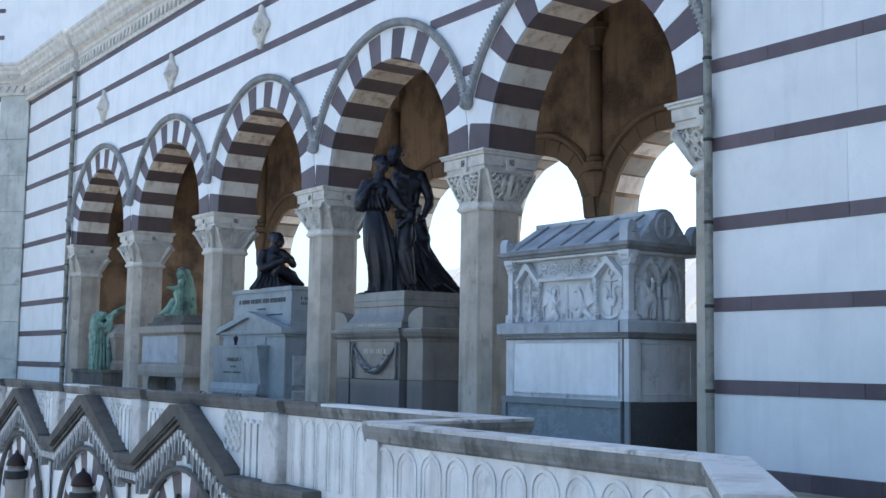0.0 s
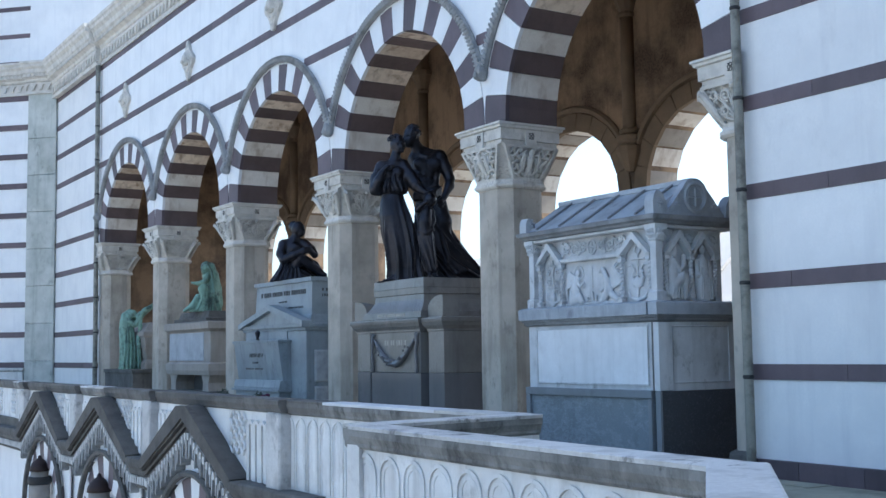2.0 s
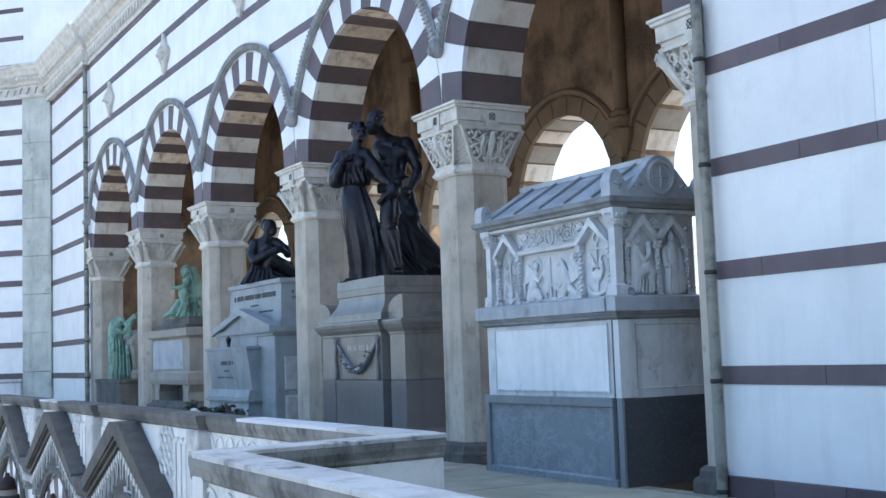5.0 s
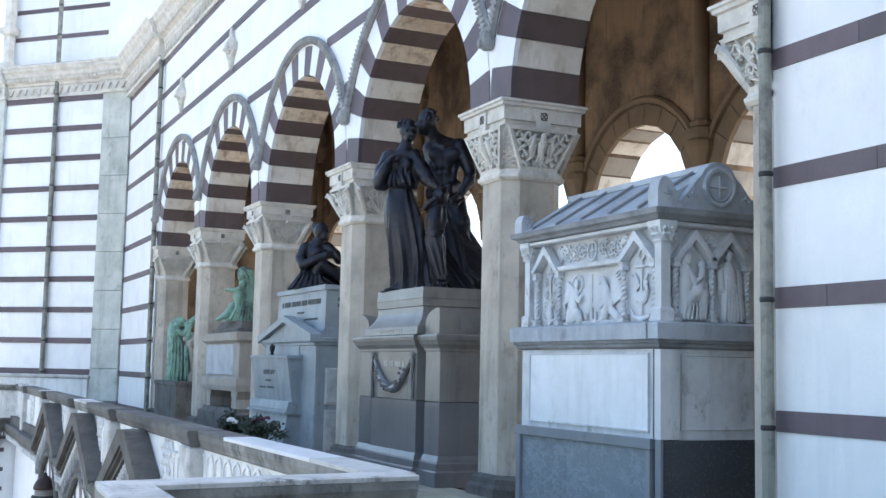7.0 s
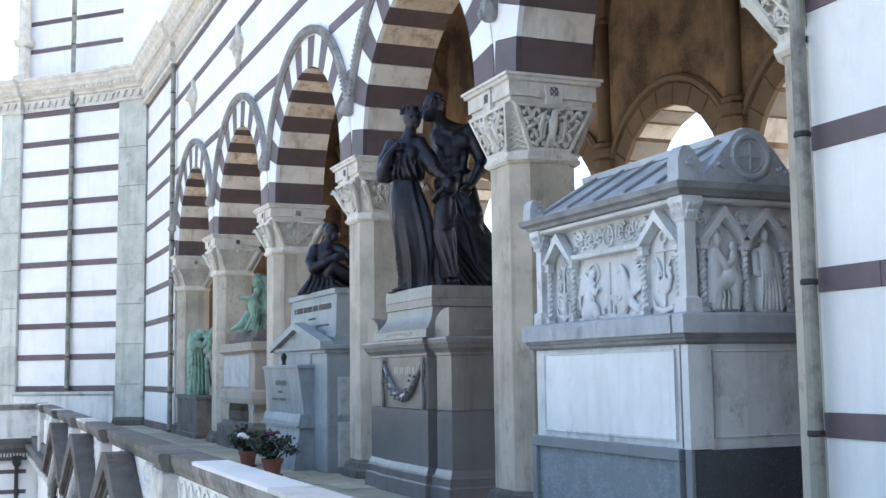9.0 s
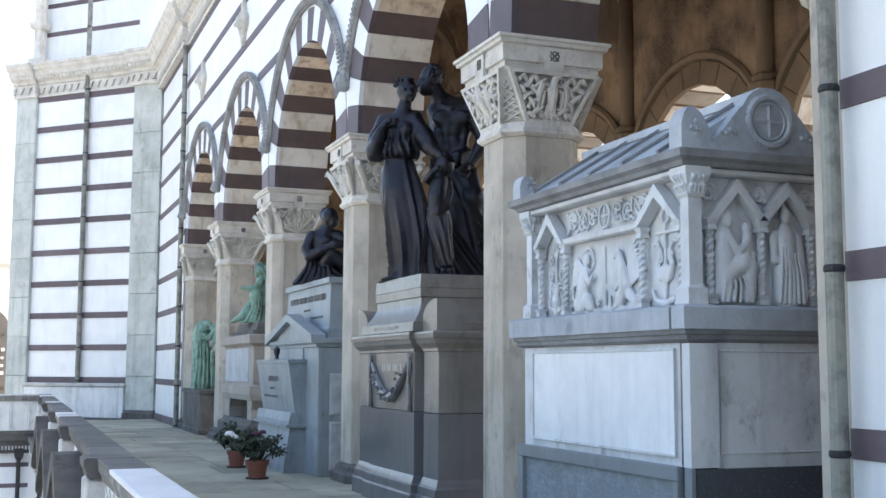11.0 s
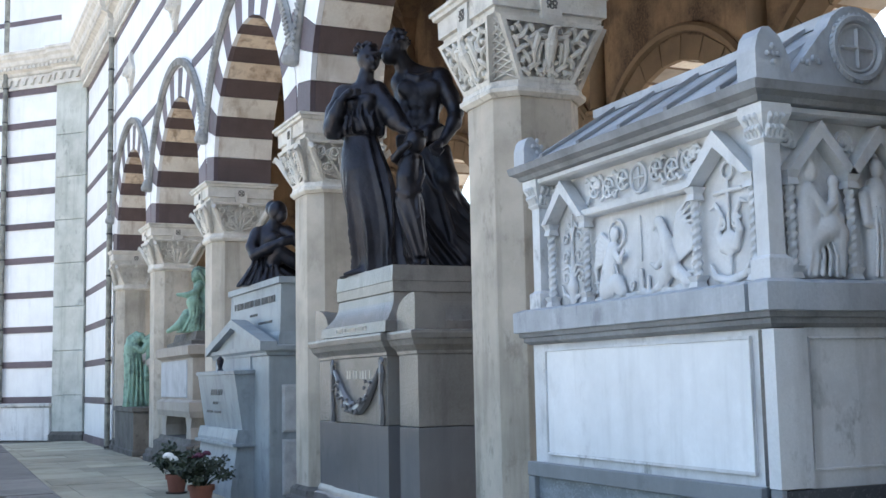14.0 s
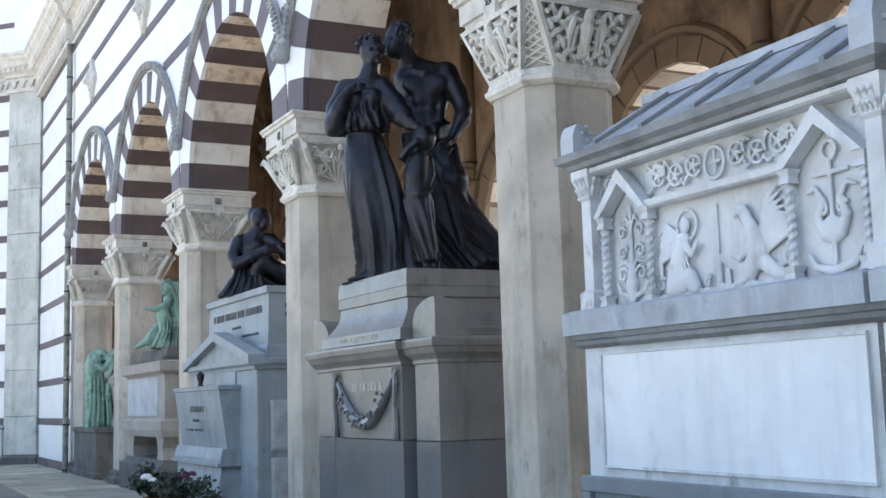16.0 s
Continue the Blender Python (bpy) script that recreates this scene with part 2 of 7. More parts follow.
def ball(bm, c, r, m=None, seg=8):
    r = (r, r, r) if isinstance(r, (int, float)) else r
    rings = []
    for i in range(1, seg // 2 + 2):
        a = math.pi * i / (seg // 2 + 2)
        rings.append([Vector((r[0] * math.sin(a) * math.cos(b * math.tau / seg), r[1] * math.sin(a) * math.sin(b * math.tau / seg), -r[2] * math.cos(a))) for b in range(seg)])
    rot = m if m is not None else Matrix.Identity(3)
    faces_from(bm, [[rot @ p + Vector(c) for p in rg] for rg in rings])


def limb(bm, p, rp, q, rq, seg=10):
    """A rounded, tapered limb."""
    p, q = Vector(p), Vector(q)
    d = q - p
    s = d.orthogonal().normalized()
    u = d.normalized().cross(s)
    n = d.normalized()
    rings = []
    for base, r, sgn, angs in ((p, rp, -1, (75, 45, 15)), (q, rq, 1, (0, 30, 60, 80))):
        for a in angs:
            a = radians(a)
            rings.append([base + n * sgn * r * math.sin(a) + (s * math.cos(k * math.tau / seg) + u * math.sin(k * math.tau / seg)) * r * math.cos(a) for k in range(seg)])
    faces_from(bm, rings)


def disc(bm, c, normal_axis, r0, r1, h, seg=20):
    """A round plate facing one axis: radius r0 at the back, r1 at the front, h thick (signed)."""
    rings = []
    for r, d in ((r0, 0.0), (r1, h)):
        ring = []
        for k in range(seg):
            a, b = r * math.cos(k * math.tau / seg), r * math.sin(k * math.tau / seg)
            ring.append({"x": (c[0] + d, c[1] + a, c[2] + b), "y": (c[0] + a, c[1] + d, c[2] + b), "z": (c[0] + a, c[1] + b, c[2] + d)}[normal_axis])
        rings.append(ring)
    faces_from(bm, rings)


def curl(bm, m, r, w=0.014, turns=1.3, seg=14):
    """A carved scroll in the plane of m's x and y, raised along its z."""
    path = []
    for i in range(seg):
        a = turns * math.tau * i / (seg - 1)
        rr = r * (1 - 0.65 * i / (seg - 1))
        path.append(m @ Vector((rr * math.cos(a), rr * math.sin(a), 0)))
    tube(bm, path, w, 5)


def ring_path(m, r, seg=16, sx=1.0):
    return [m @ Vector((sx * r * math.cos(k * math.tau / seg), r * math.sin(k * math.tau / seg), 0)) for k in range(seg)]


def plane_on(axis, sign, c):
    """A frame whose x runs to the viewer's right, y up, z out of a wall that faces sign * axis."""
    c = Vector(c)
    if axis == "x":
        x, y, z = Vector((0, -1 if sign < 0 else 1, 0)) , Vector((0, 0, 1)), Vector((sign, 0, 0))
    else:
        x, y, z = Vector((1 if sign < 0 else -1, 0, 0)), Vector((0, 0, 1)), Vector((0, sign, 0))
    m = Matrix((x, y, z)).transposed().to_4x4()
    m.translation = c
    return m


class Clay:
    """A solid modelled in a field of distances: limbs, lumps and cloth that run softly into one another."""

    def __init__(self, low, high, step):
        self.low, self.step = np.array(low, dtype=np.float32), step
        n = [int(math.ceil((b_ - a) / step)) + 1 for a, b_ in zip(low, high)]
        self.axes = [(low[i] + step * np.arange(n[i])).astype(np.float32) for i in range(3)]
        self.field = np.full(n, 1.0, dtype=np.float32)

    def window(self, lo_, hi_):
        sl = []
        for ax, a, b_ in zip(self.axes, lo_, hi_):
            i, j = int(np.searchsorted(ax, a)), int(np.searchsorted(ax, b_))
            sl.append(slice(max(0, i - 1), max(i, j + 1)))
        sl = tuple(sl)
        return sl, np.meshgrid(*[ax[s_] for ax, s_ in zip(self.axes, sl)], indexing="ij")

    def blend(self, sl, d, k, cut=False):
        f = self.field[sl]
        if cut:
            h = np.clip(0.5 - 0.5 * (f + d) / k, 0, 1)
            self.field[sl] = f + (-d - f) * h + k * h * (1 - h)
        else:
            h = np.clip(0.5 + 0.5 * (d - f) / k, 0, 1)
            self.field[sl] = d + (f - d) * h - k * h * (1 - h)

    def limb(self, p, r, q, s, k=0.03, cut=False):
        """A rounded limb from p (radius r) to q (radius s); cut carves it out."""
        p, q = np.array(p, dtype=np.float32), np.array(q, dtype=np.float32)
        m = max(r, s) + 2.5 * k + 0.03
        sl, (x, y, z) = self.window(np.minimum(p, q) - m, np.maximum(p, q) + m)
        d = q - p
        t = np.clip(((x - p[0]) * d[0] + (y - p[1]) * d[1] + (z - p[2]) * d[2]) / max(1e-9, float(d @ d)), 0, 1)
        dist = np.sqrt((x - p[0] - t * d[0]) ** 2 + (y - p[1] - t * d[1]) ** 2 + (z - p[2] - t * d[2]) ** 2) - (r + (s - r) * t)
        self.blend(sl, dist, k, cut)

    def path(self, pts, k=0.03, cut=False):
        """Limbs in a row through points of (u, v, z, radius)."""
        for a, b_ in zip(pts, pts[1:]):
            self.limb(a[:3], a[3], b_[:3], b_[3], k, cut)

    def lump(self, c, r, turn=(0, 0, 0), k=0.03, cut=False):
        """An egg shape with three half axes, turned by degrees."""
        m = max(r) + 2.5 * k + 0.03
        sl, (x, y, z) = self.window([v - m for v in c], [v + m for v in c])
        rot = np.array(pose(0, 0, 0, *turn).to_3x3().transposed(), dtype=np.float32)
        a = [rot[i, 0] * (x - c[0]) + rot[i, 1] * (y - c[1]) + rot[i, 2] * (z - c[2]) for i in range(3)]
        k0 = np.sqrt(sum((a[i] / r[i]) ** 2 for i in range(3)))
        k1 = np.sqrt(sum((a[i] / r[i] ** 2) ** 2 for i in range(3)))
        self.blend(sl, k0 * (k0 - 1.0) / np.maximum(k1, 1e-6), k, cut)

    def cloth(self, rows, folds, depth, sway, seed, k=0.03, start=0.0, wide=0.5):
        """Hanging cloth through ovals of (u, v, z, half width, half depth) from top to hem, with folds that grow as they fall."""
        rows = rows[::-1]
        zs = [r[2] for r in rows]
        rad = max(max(r[3], r[4]) for r in rows) + depth + 2.5 * k + 0.03
        us, vs = [r[0] for r in rows], [r[1] for r in rows]
        sl, (x, y, z) = self.window((min(us) - rad, min(vs) - rad, zs[0] - 0.08), (max(us) + rad, max(vs) + rad, zs[-1] + 0.08))
        zl = self.axes[2][sl[2]]
        u, v, ru, rv = (np.interp(zl, zs, [r[i] for r in rows]).astype(np.float32)[None, None, :] for i in (0, 1, 3, 4))
        fall = ((zs[-1] - zl) / (zs[-1] - zs[0])).astype(np.float32)[None, None, :]
        px, py = (x - u) / ru, (y - v) / rv
        rho, ang = np.sqrt(px * px + py * py), np.arctan2(py, px)
        q = random.Random(seed)
        s_ = np.zeros_like(rho)
        for i in range(folds):
            a0 = math.tau * (i + q.uniform(-0.3, 0.3)) / folds
            tw, w, am, f0 = sway * q.uniform(0.6, 1.3), wide * math.tau / folds * q.uniform(0.6, 1.2), q.uniform(0.5, 1.2), start + q.uniform(-0.1, 0.35)
            da = ang - a0 - tw * fall - 0.12 * np.sin(5.0 * fall + i)
            da = np.abs((da + math.pi) % math.tau - math.pi)
            s_ += am * np.clip((fall - f0) * 2.2, 0.0, 1.0) * np.maximum(0.0, 1.0 - da / w) ** 1.4
        dist = ((rho - 1.0) * np.minimum(ru, rv) - depth * (s_ - 0.35)) * 0.8
        dist = np.maximum(dist, np.maximum(z - zs[-1] - 0.0, zs[0] - z))
        self.blend(sl, dist, k)

    def mesh(self, name, mat):
        f = self.field
        f[:, :, 0] = np.maximum(f[:, :, 0], 0.001)
        ins = f < 0
        n = np.array(f.shape)
        c = [slice(0, -1), slice(1, None)]
        total = sum(ins[c[i], c[j], c[l]].astype(np.int8) for i in (0, 1) for j in (0, 1) for l in (0, 1))
        mask = (total > 0) & (total < 8)
        cells = np.argwhere(mask)
        ids = np.full(mask.shape, -1, dtype=np.int64)
        ids[mask] = np.arange(len(cells))
        acc, cnt = np.zeros((len(cells), 3)), np.zeros(len(cells))
        for axis in range(3):
            o1, o2 = [i for i in range(3) if i != axis]
            for e in ((0, 0), (0, 1), (1, 0), (1, 1)):
                off = np.zeros(3, dtype=int)
                off[o1], off[o2] = e
                a = cells + off
                b_ = a.copy()
                b_[:, axis] += 1
                fa, fb = f[tuple(a.T)], f[tuple(b_.T)]
                hit = (fa < 0) != (fb < 0)
                tt = np.where(hit, fa / np.where(hit, fa - fb, 1.0), 0.0)
                p = a.astype(float)
                p[:, axis] += tt
                acc[hit] += p[hit]
                cnt[hit] += 1
        verts = self.low + (acc / cnt[:, None]) * self.step
        quads = []
        for axis in range(3):
            o1, o2 = (axis + 1) % 3, (axis + 2) % 3
            s0, s1 = [slice(None)] * 3, [slice(None)] * 3
            s0[axis], s1[axis] = slice(0, -1), slice(1, None)
            ed = np.argwhere(ins[tuple(s0)] != ins[tuple(s1)])
            ed = ed[(ed[:, o1] > 0) & (ed[:, o2] > 0) & (ed[:, o1] < n[o1] - 1) & (ed[:, o2] < n[o2] - 1)]
            ring = []
            for d1, d2 in ((-1, -1), (0, -1), (0, 0), (-1, 0)):
                cc = ed.copy()
                cc[:, o1] += d1
                cc[:, o2] += d2
                ring.append(ids[tuple(cc.T)])
            ring = np.stack(ring, 1)
            flip = ~ins[tuple(ed.T)]
            ring[flip] = ring[flip][:, ::-1]
            quads.append(ring)
        me = bpy.data.meshes.new(name)
        me.from_pydata(verts.tolist(), [], np.concatenate(quads).tolist())
        me.materials.append(mat)
        for p in me.polygons:
            p.use_smooth = True
        return me


# ---- large structure ----
W, BACK = 10.06, 10.92           # outer and inner face of the arcade wall
PITCH, Y0 = 4.70, 8.98           # column spacing, first respond
COLS = [Y0 + PITCH * i for i in range(6)]
BAYS = [Y0 + PITCH * (i + 0.5) for i in range(5)]
SPRING, RI, RE, RL = 4.43, 1.85, 2.33, 2.49
TOP, CORN = 9.36, 10.5
STRIPES = [0.13 + 0.918 * k for k in range(11)]
CORNER = 37.3                    # where the facade meets the slanting wall
rnd = random.Random(4)

# facade wall over the arches
bm = fresh()
N = 24
for yc in BAYS:
    arc = [(yc + RE * math.cos(math.pi * k / N), SPRING + RE * math.sin(math.pi * k / N)) for k in range(N + 1)]
    for x, flip in ((W, 0), (BACK, 1)):
        low = [bm.verts.new((x, y, z)) for y, z in arc]
        up = [bm.verts.new((x, y, TOP)) for y, z in arc]
        for k in range(N):
            bm.faces.new((low[k], low[k + 1], up[k + 1], up[k]))
for y in COLS[1:-1]:
    box(bm, W, BACK, y - (PITCH / 2 - RE), y + (PITCH / 2 - RE), SPRING, TOP)
wall_arcade = structure("wall_arcade", bm, WHITE, "white marble arcade wall banded with purple stone")

bm = fresh()
box(bm, W + 0.03, BACK, 4.1, Y0 + 0.02, -6.0, TOP)
wall_plain = structure("wall_plain", bm, WHITE, "white marble wall banded with purple stone")
bm = fresh()
box(bm, W, BACK, COLS[-1] + 0.02, CORNER, -6.0, TOP)
wall_end = structure("wall_end", bm, WHITE, "white marble wall end beside the arcade, banded with purple")

# Unseen wall, mirrored from the far end and raised to block sky light.
bm = fresh()
prism(bm, [(W + 0.03, 4.1), (6.2, 0.25), (6.2, -12.0), (BACK, -12.0), (BACK, 4.1)], "z", -6.0, 17.0)
structure("wall_near", bm, WHITE, "unseen white marble wall at the near end, added to block sky light")

# Added wall out of view behind the terrace; it blocks low sky light.
bm = fresh()
box(bm, -16.0, BACK, -13.0, -12.01, -6.0, 19.0)
structure("wall_wing", bm, WHITE, "unseen tall white wall added behind to block low sky light")

# slanting wall at the far end, built along its own x axis and turned
SLANT = pose(W, CORNER, 0, 0, 0, 135)
SL = 5.44
slant = tagged(new("wall_slanting"), "white marble corner wall banded with dark stone", "wall", kind="structure")
slant.matrix_world = SLANT
bm = fresh()
box(bm, 0.0, SL, -0.8, -0.02, -6.0, TOP + 0.4)
part("wall_core", bm, WHITE, slant)
for x0, x1 in ((0.0, 0.98), (SL - 0.78, SL)):
    for i in range(8):
        bm = fresh()
        box(bm, x0, x1, -0.1, 0.10, 0.02 + i * 1.16, 0.012 + (i + 1) * 1.16 if i < 7 else TOP + 0.32, 0.012)
        part("pilaster_block", bm, PILAST, slant)
    bm = fresh()
    profile_box(bm, x0, x1, -0.1, 0.10, [(0.0, 0.06), (0.16, 0.06), (0.2, 0.02), (0.24, 0.003)])
    part("pilaster_base", bm, GREYST, slant)
for k, z in enumerate(STRIPES):
    if k:
        bm = fresh()
        box(bm, 0.98, SL - 0.78, -0.05, 0.012, z * 1.016 - 0.085, z * 1.016 + 0.085)
        part("dark_band", bm, PURPLE, slant)
bm = fresh()
box(bm, 1.0, SL - 0.80, 0.0, 0.16, 0.0, 0.86, 0.01)
part("dado", bm, PANEL, slant)
bm = fresh()
profile_box(bm, 1.0, SL - 0.80, 0.0, 0.16, [(0.86, 0.0), (0.9, 0.05), (0.96, 0.05), (0.98, 0.02)])
part("dado_cap", bm, CAPST, slant)


def cornice(bm, length, base, prof):
    """A moulding run along x, profile of (outset, height)."""
    faces_from(bm, [[(x, o, base + h) for o, h in prof] for x in (0.0, length)])


PROF = [(-0.3, 0.0), (0.05, 0.0), (0.05, 0.06), (0.02, 0.08), (0.02, 0.40), (0.09, 0.46), (0.10, 0.54), (0.20, 0.60), (0.21, 0.68), (0.27, 0.74),
        (0.29, 0.86), (0.37, 0.94), (0.38, 1.02), (0.42, 1.06), (0.42, 1.14), (-0.3, 1.16)]


def entablature(name, matrix, length, label):
    top = tagged(new(name), label, "cornice", kind="structure")
    top.matrix_world = matrix
    b = fresh()
    cornice(b, length, TOP, PROF)
    part("cornice_moulding", b, CARVED, top)
    b = fresh()
    n = int(length / 0.26)
    for i in range(n):
        c = (i + 0.5) * length / n
        h = length / n / 2
        arc_ = [(c - h * 0.98, TOP + 0.40), (c - h * 0.98, TOP + 0.16), (c - h * 0.80, TOP + 0.12), (c - h * 0.62, TOP + 0.16)]
        arc_ += [(c + h * 0.62 * math.cos(a), TOP + 0.2 + h * 1.1 * math.sin(a)) for a in (math.pi, 2.35, 1.57, 0.79, 0.0)]
        arc_ += [(c + h * 0.62, TOP + 0.16), (c + h * 0.80, TOP + 0.12), (c + h * 0.98, TOP + 0.16), (c + h * 0.98, TOP + 0.40)]
        faces_from(b, [[(p, d, q) for p, q in arc_] for d in (0.0, 0.085)])
    tagged(part("arched_corbel_table", b, CARVED, top), kind="stuff")
    b = fresh()
    n = int(length / 0.14)
    for i in range(n):
        c = (i + 0.5) * length / n
        box(b, c - 0.04, c + 0.04, 0.09, 0.24, TOP + 0.60, TOP + 0.70)
    tagged(part("dentil_course", b, CARVED, top), kind="stuff")
    return top


entablature("cornice_facade", pose(W, 4.1, 0, 0, 0, 90), COLS[-1] - 0.1 - 4.1, "carved pale stone cornice with an arched corbel table")
entablature("cornice_end", pose(W - 0.12, COLS[-1] - 0.1, 0, 0, 0, 90), CORNER - COLS[-1] + 0.25, "projecting carved stone cornice at the corner")
LIFT = pose(0, 0, 1.584) @ Matrix.Diagonal((1, 1, 0.85, 1))
entablature("cornice_slanting", pose(W, CORNER, 0, 0, 0, 135) @ LIFT, SL + 0.1, "carved pale stone cornice over the slanting wall")
for a, b_ in ((0.0, 1.0), (SL - 0.8, SL + 0.02)):
    entablature("cornice_break", SLANT @ pose(a - 0.03, 0.13, 0.0) @ LIFT, b_ - a + 0.06, "cornice breaking forward over a pilaster")

# upper storey, set back above the slanting wall
upper = tagged(new("wall_upper"), "white marble upper storey banded with dark stone", "wall", kind="structure")
upper.matrix_world = SLANT @ pose(0, -0.45, 0)
bm = fresh()
box(bm, -6.0, SL - 0.3, -0.8, 0.0, CORN - 0.1, 15.5)
part("wall_core", bm, WHITE, upper)
for k in range(6):
    bm = fresh()
    box(bm, 1.3, SL - 0.6, -0.05, 0.012, 10.72 + 0.9 * k - 0.07, 10.72 + 0.9 * k + 0.07)
    part("dark_band", bm, PURPLE, upper)
bm = fresh()
profile_box(bm, SL - 0.75, SL - 0.35, 0.05, 0.45, [(CORN + 0.1, 0.03), (CORN + 0.3, 0.03), (CORN + 0.32, -0.08), (11.7, -0.08), (11.75, 0.0), (11.95, 0.03), (12.0, -0.08), (13.6, -0.08)])
part("corner_colonnette", bm, CARVED, upper)

# gallery behind the arcade
wall_gallery = tagged(new("wall_gallery"), "brown stained plaster gallery wall with round arched openings", "wall", kind="structure")
BX, BP, BW = 15.4, 3.65, 0.7
BR, BZ = 1.46, 4.15
PIL = [16.65 + BP * k for k in range(-3, 6)]
lo, hi = PIL[0] - BP / 2, PIL[-1] + BP / 2
for yp in PIL[:-1]:
    bm = fresh()
    yc = yp + BP / 2
    arc = [(yc + BR * math.cos(math.pi * k / 16), BZ + BR * math.sin(math.pi * k / 16)) for k in range(17)]
    for x in (BX, BX + BW):
        for k in range(16):
            (a, za), (b_, zb) = arc[k], arc[k + 1]
            bm.faces.new([bm.verts.new(p) for p in ((x, a, za), (x, b_, zb), (x, b_, 9.8), (x, a, 9.8))])
    prev = None
    for a, za in [(yc + BR, 0.9)] + arc + [(yc - BR, 0.9)]:
        cur = (bm.verts.new((BX, a, za)), bm.verts.new((BX + BW, a, za)))
        if prev:
            bm.faces.new((prev[0], prev[1], cur[1], cur[0]))
        prev = cur
    for x in (BX, BX + BW):
        for s in (1, -1):
            p, q = yc + s * BR, yc + s * BP / 2
            bm.faces.new([bm.verts.new(v) for v in ((x, p, 0.0), (x, q, 0.0), (x, q, 9.8), (x, p, 9.8))])
    box(bm, BX, BX + BW, yc - BR, yc + BR, -0.5, 0.9)
    part("bay_wall", bm, PLASTER, wall_gallery)
# round arch stones of the gallery openings
for yp in PIL[:-1]:
    yc = yp + BP / 2
    for k in range(11):
        a0, a1 = math.pi * k / 11 + 0.006, math.pi * (k + 1) / 11 - 0.006
        bm = fresh()
        prism(bm, [(yc + r * math.cos(a), BZ + r * math.sin(a)) for r, a in ((BR - 0.004, a0), (BR + 0.33, a0), (BR + 0.33, a1), (BR - 0.004, a1))], "x", BX - 0.035, BX + 0.05)
        part("arch_stone", bm, RIB, wall_gallery)
        bm = fresh()
        prism(bm, [(yc + r * math.cos(a), BZ + r * math.sin(a)) for r, a in ((BR - 0.002, a0), (BR + 0.3, a0), (BR + 0.3, a1), (BR - 0.002, a1))], "x", BX + 0.055, BX + BW + 0.01)
        part("soffit_stone", bm, VOUSS_W if k % 2 else TANST, wall_gallery)
    bm = fresh()
    tube(bm, [(BX - 0.03, yc + (BR + 0.42) * math.cos(a), BZ + (BR + 0.42) * math.sin(a)) for a in [radians(18 + 7.2 * k) for k in range(21)]], 0.07, 6)
    part("arch_moulding", bm, RIB, wall_gallery)
for yp in PIL:
    shaft = tagged(new("vault_shaft"), "brown stone vault shaft on a moulded corbel", "column", "gallery vault shafts")
    shaft.location = (BX, yp, 0)
    bm = fresh()
    def rg(r, z):
        return [(r * math.cos(k * math.tau / 10) - 0.05, r * math.sin(k * math.tau / 10), z) for k in range(10)]
    faces_from(bm, [rg(r, z) for r, z in ((0.10, 4.55), (0.2, 4.75), (0.27, 4.9), (0.27, 5.0), (0.2, 5.06), (0.26, 5.12), (0.26, 5.2), (0.18, 5.25), (0.21, 5.31), (0.15, 5.36))])
    part("corbel", bm, RIB, shaft, smooth=False)
    bm = fresh()
    faces_from(bm, [rg(0.13, 5.36), rg(0.13, 7.45)])
    part("shaft", bm, RIB, shaft, smooth=True)
    bm = fresh()
    faces_from(bm, [rg(r, z) for r, z in ((0.15, 7.45), (0.16, 7.5), (0.14, 7.55), (0.27, 7.85), (0.31, 7.87), (0.31, 7.98))])
    part("shaft_capital", bm, RIB, shaft)
# vault
bm = fresh()
gx, gy = 14, 12
cx, hx = (BACK + BX) / 2, (BX - BACK) / 2
for yp in PIL[:-1]:
    rows_ = []
    for i in range(gx + 1):
        row = []
        for j in range(gy + 1):
            x, y = BACK + (BX - BACK) * i / gx, yp + BP * j / gy
            za = math.sqrt(max(0, 1 - ((x - cx) / hx) ** 2)) * 1.75
            zb = math.sqrt(max(0, 1 - ((y - yp - BP / 2) / (BP / 2)) ** 2)) * 1.75
            row.append(bm.verts.new((x, y, 7.9 + max(za, zb))))
        rows_.append(row)
    for i in range(gx):
        for j in range(gy):
            bm.faces.new((rows_[i][j], rows_[i + 1][j], rows_[i + 1][j + 1], rows_[i][j + 1]))
ceiling = tagged(part("ceiling", bm, PLASTER), "brown stained plaster groin vault of the gallery", "ceiling", kind="structure")
for yp in PIL:
    bm = fresh()
    tube(bm, [(cx + hx * 0.99 * math.cos(math.pi * k / 16), yp, 7.88 + 1.72 * math.sin(math.pi * k / 16)) for k in range(17)], 0.17, 6)
    rib = tagged(part("vault_rib", bm, RIB), "dark brown transverse vault rib", "rib", "vault ribs")
bm = fresh()
box(bm, 9.95, 16.4, -12.2, CORNER + 3.5, 10.0, 10.2)
structure("roof", bm, GREYST, "flat stone roof over the gallery")
# The near one is unseen, set there to darken the chest tomb's end.
for y in (8.70, PIL[-1] + 0.05):
    bm = fresh()
    box(bm, BACK, BX + BW, y, y + 0.25, -0.5, 10.0)
    structure("wall_cross", bm, PLASTER, "brown plaster cross wall added to close the gallery")
bm = fresh()
box(bm, BACK, 16.2, -12, CORNER, -0.6, -0.02)
structure("floor_gallery", bm, GREYST, "grey stone floor of the gallery")

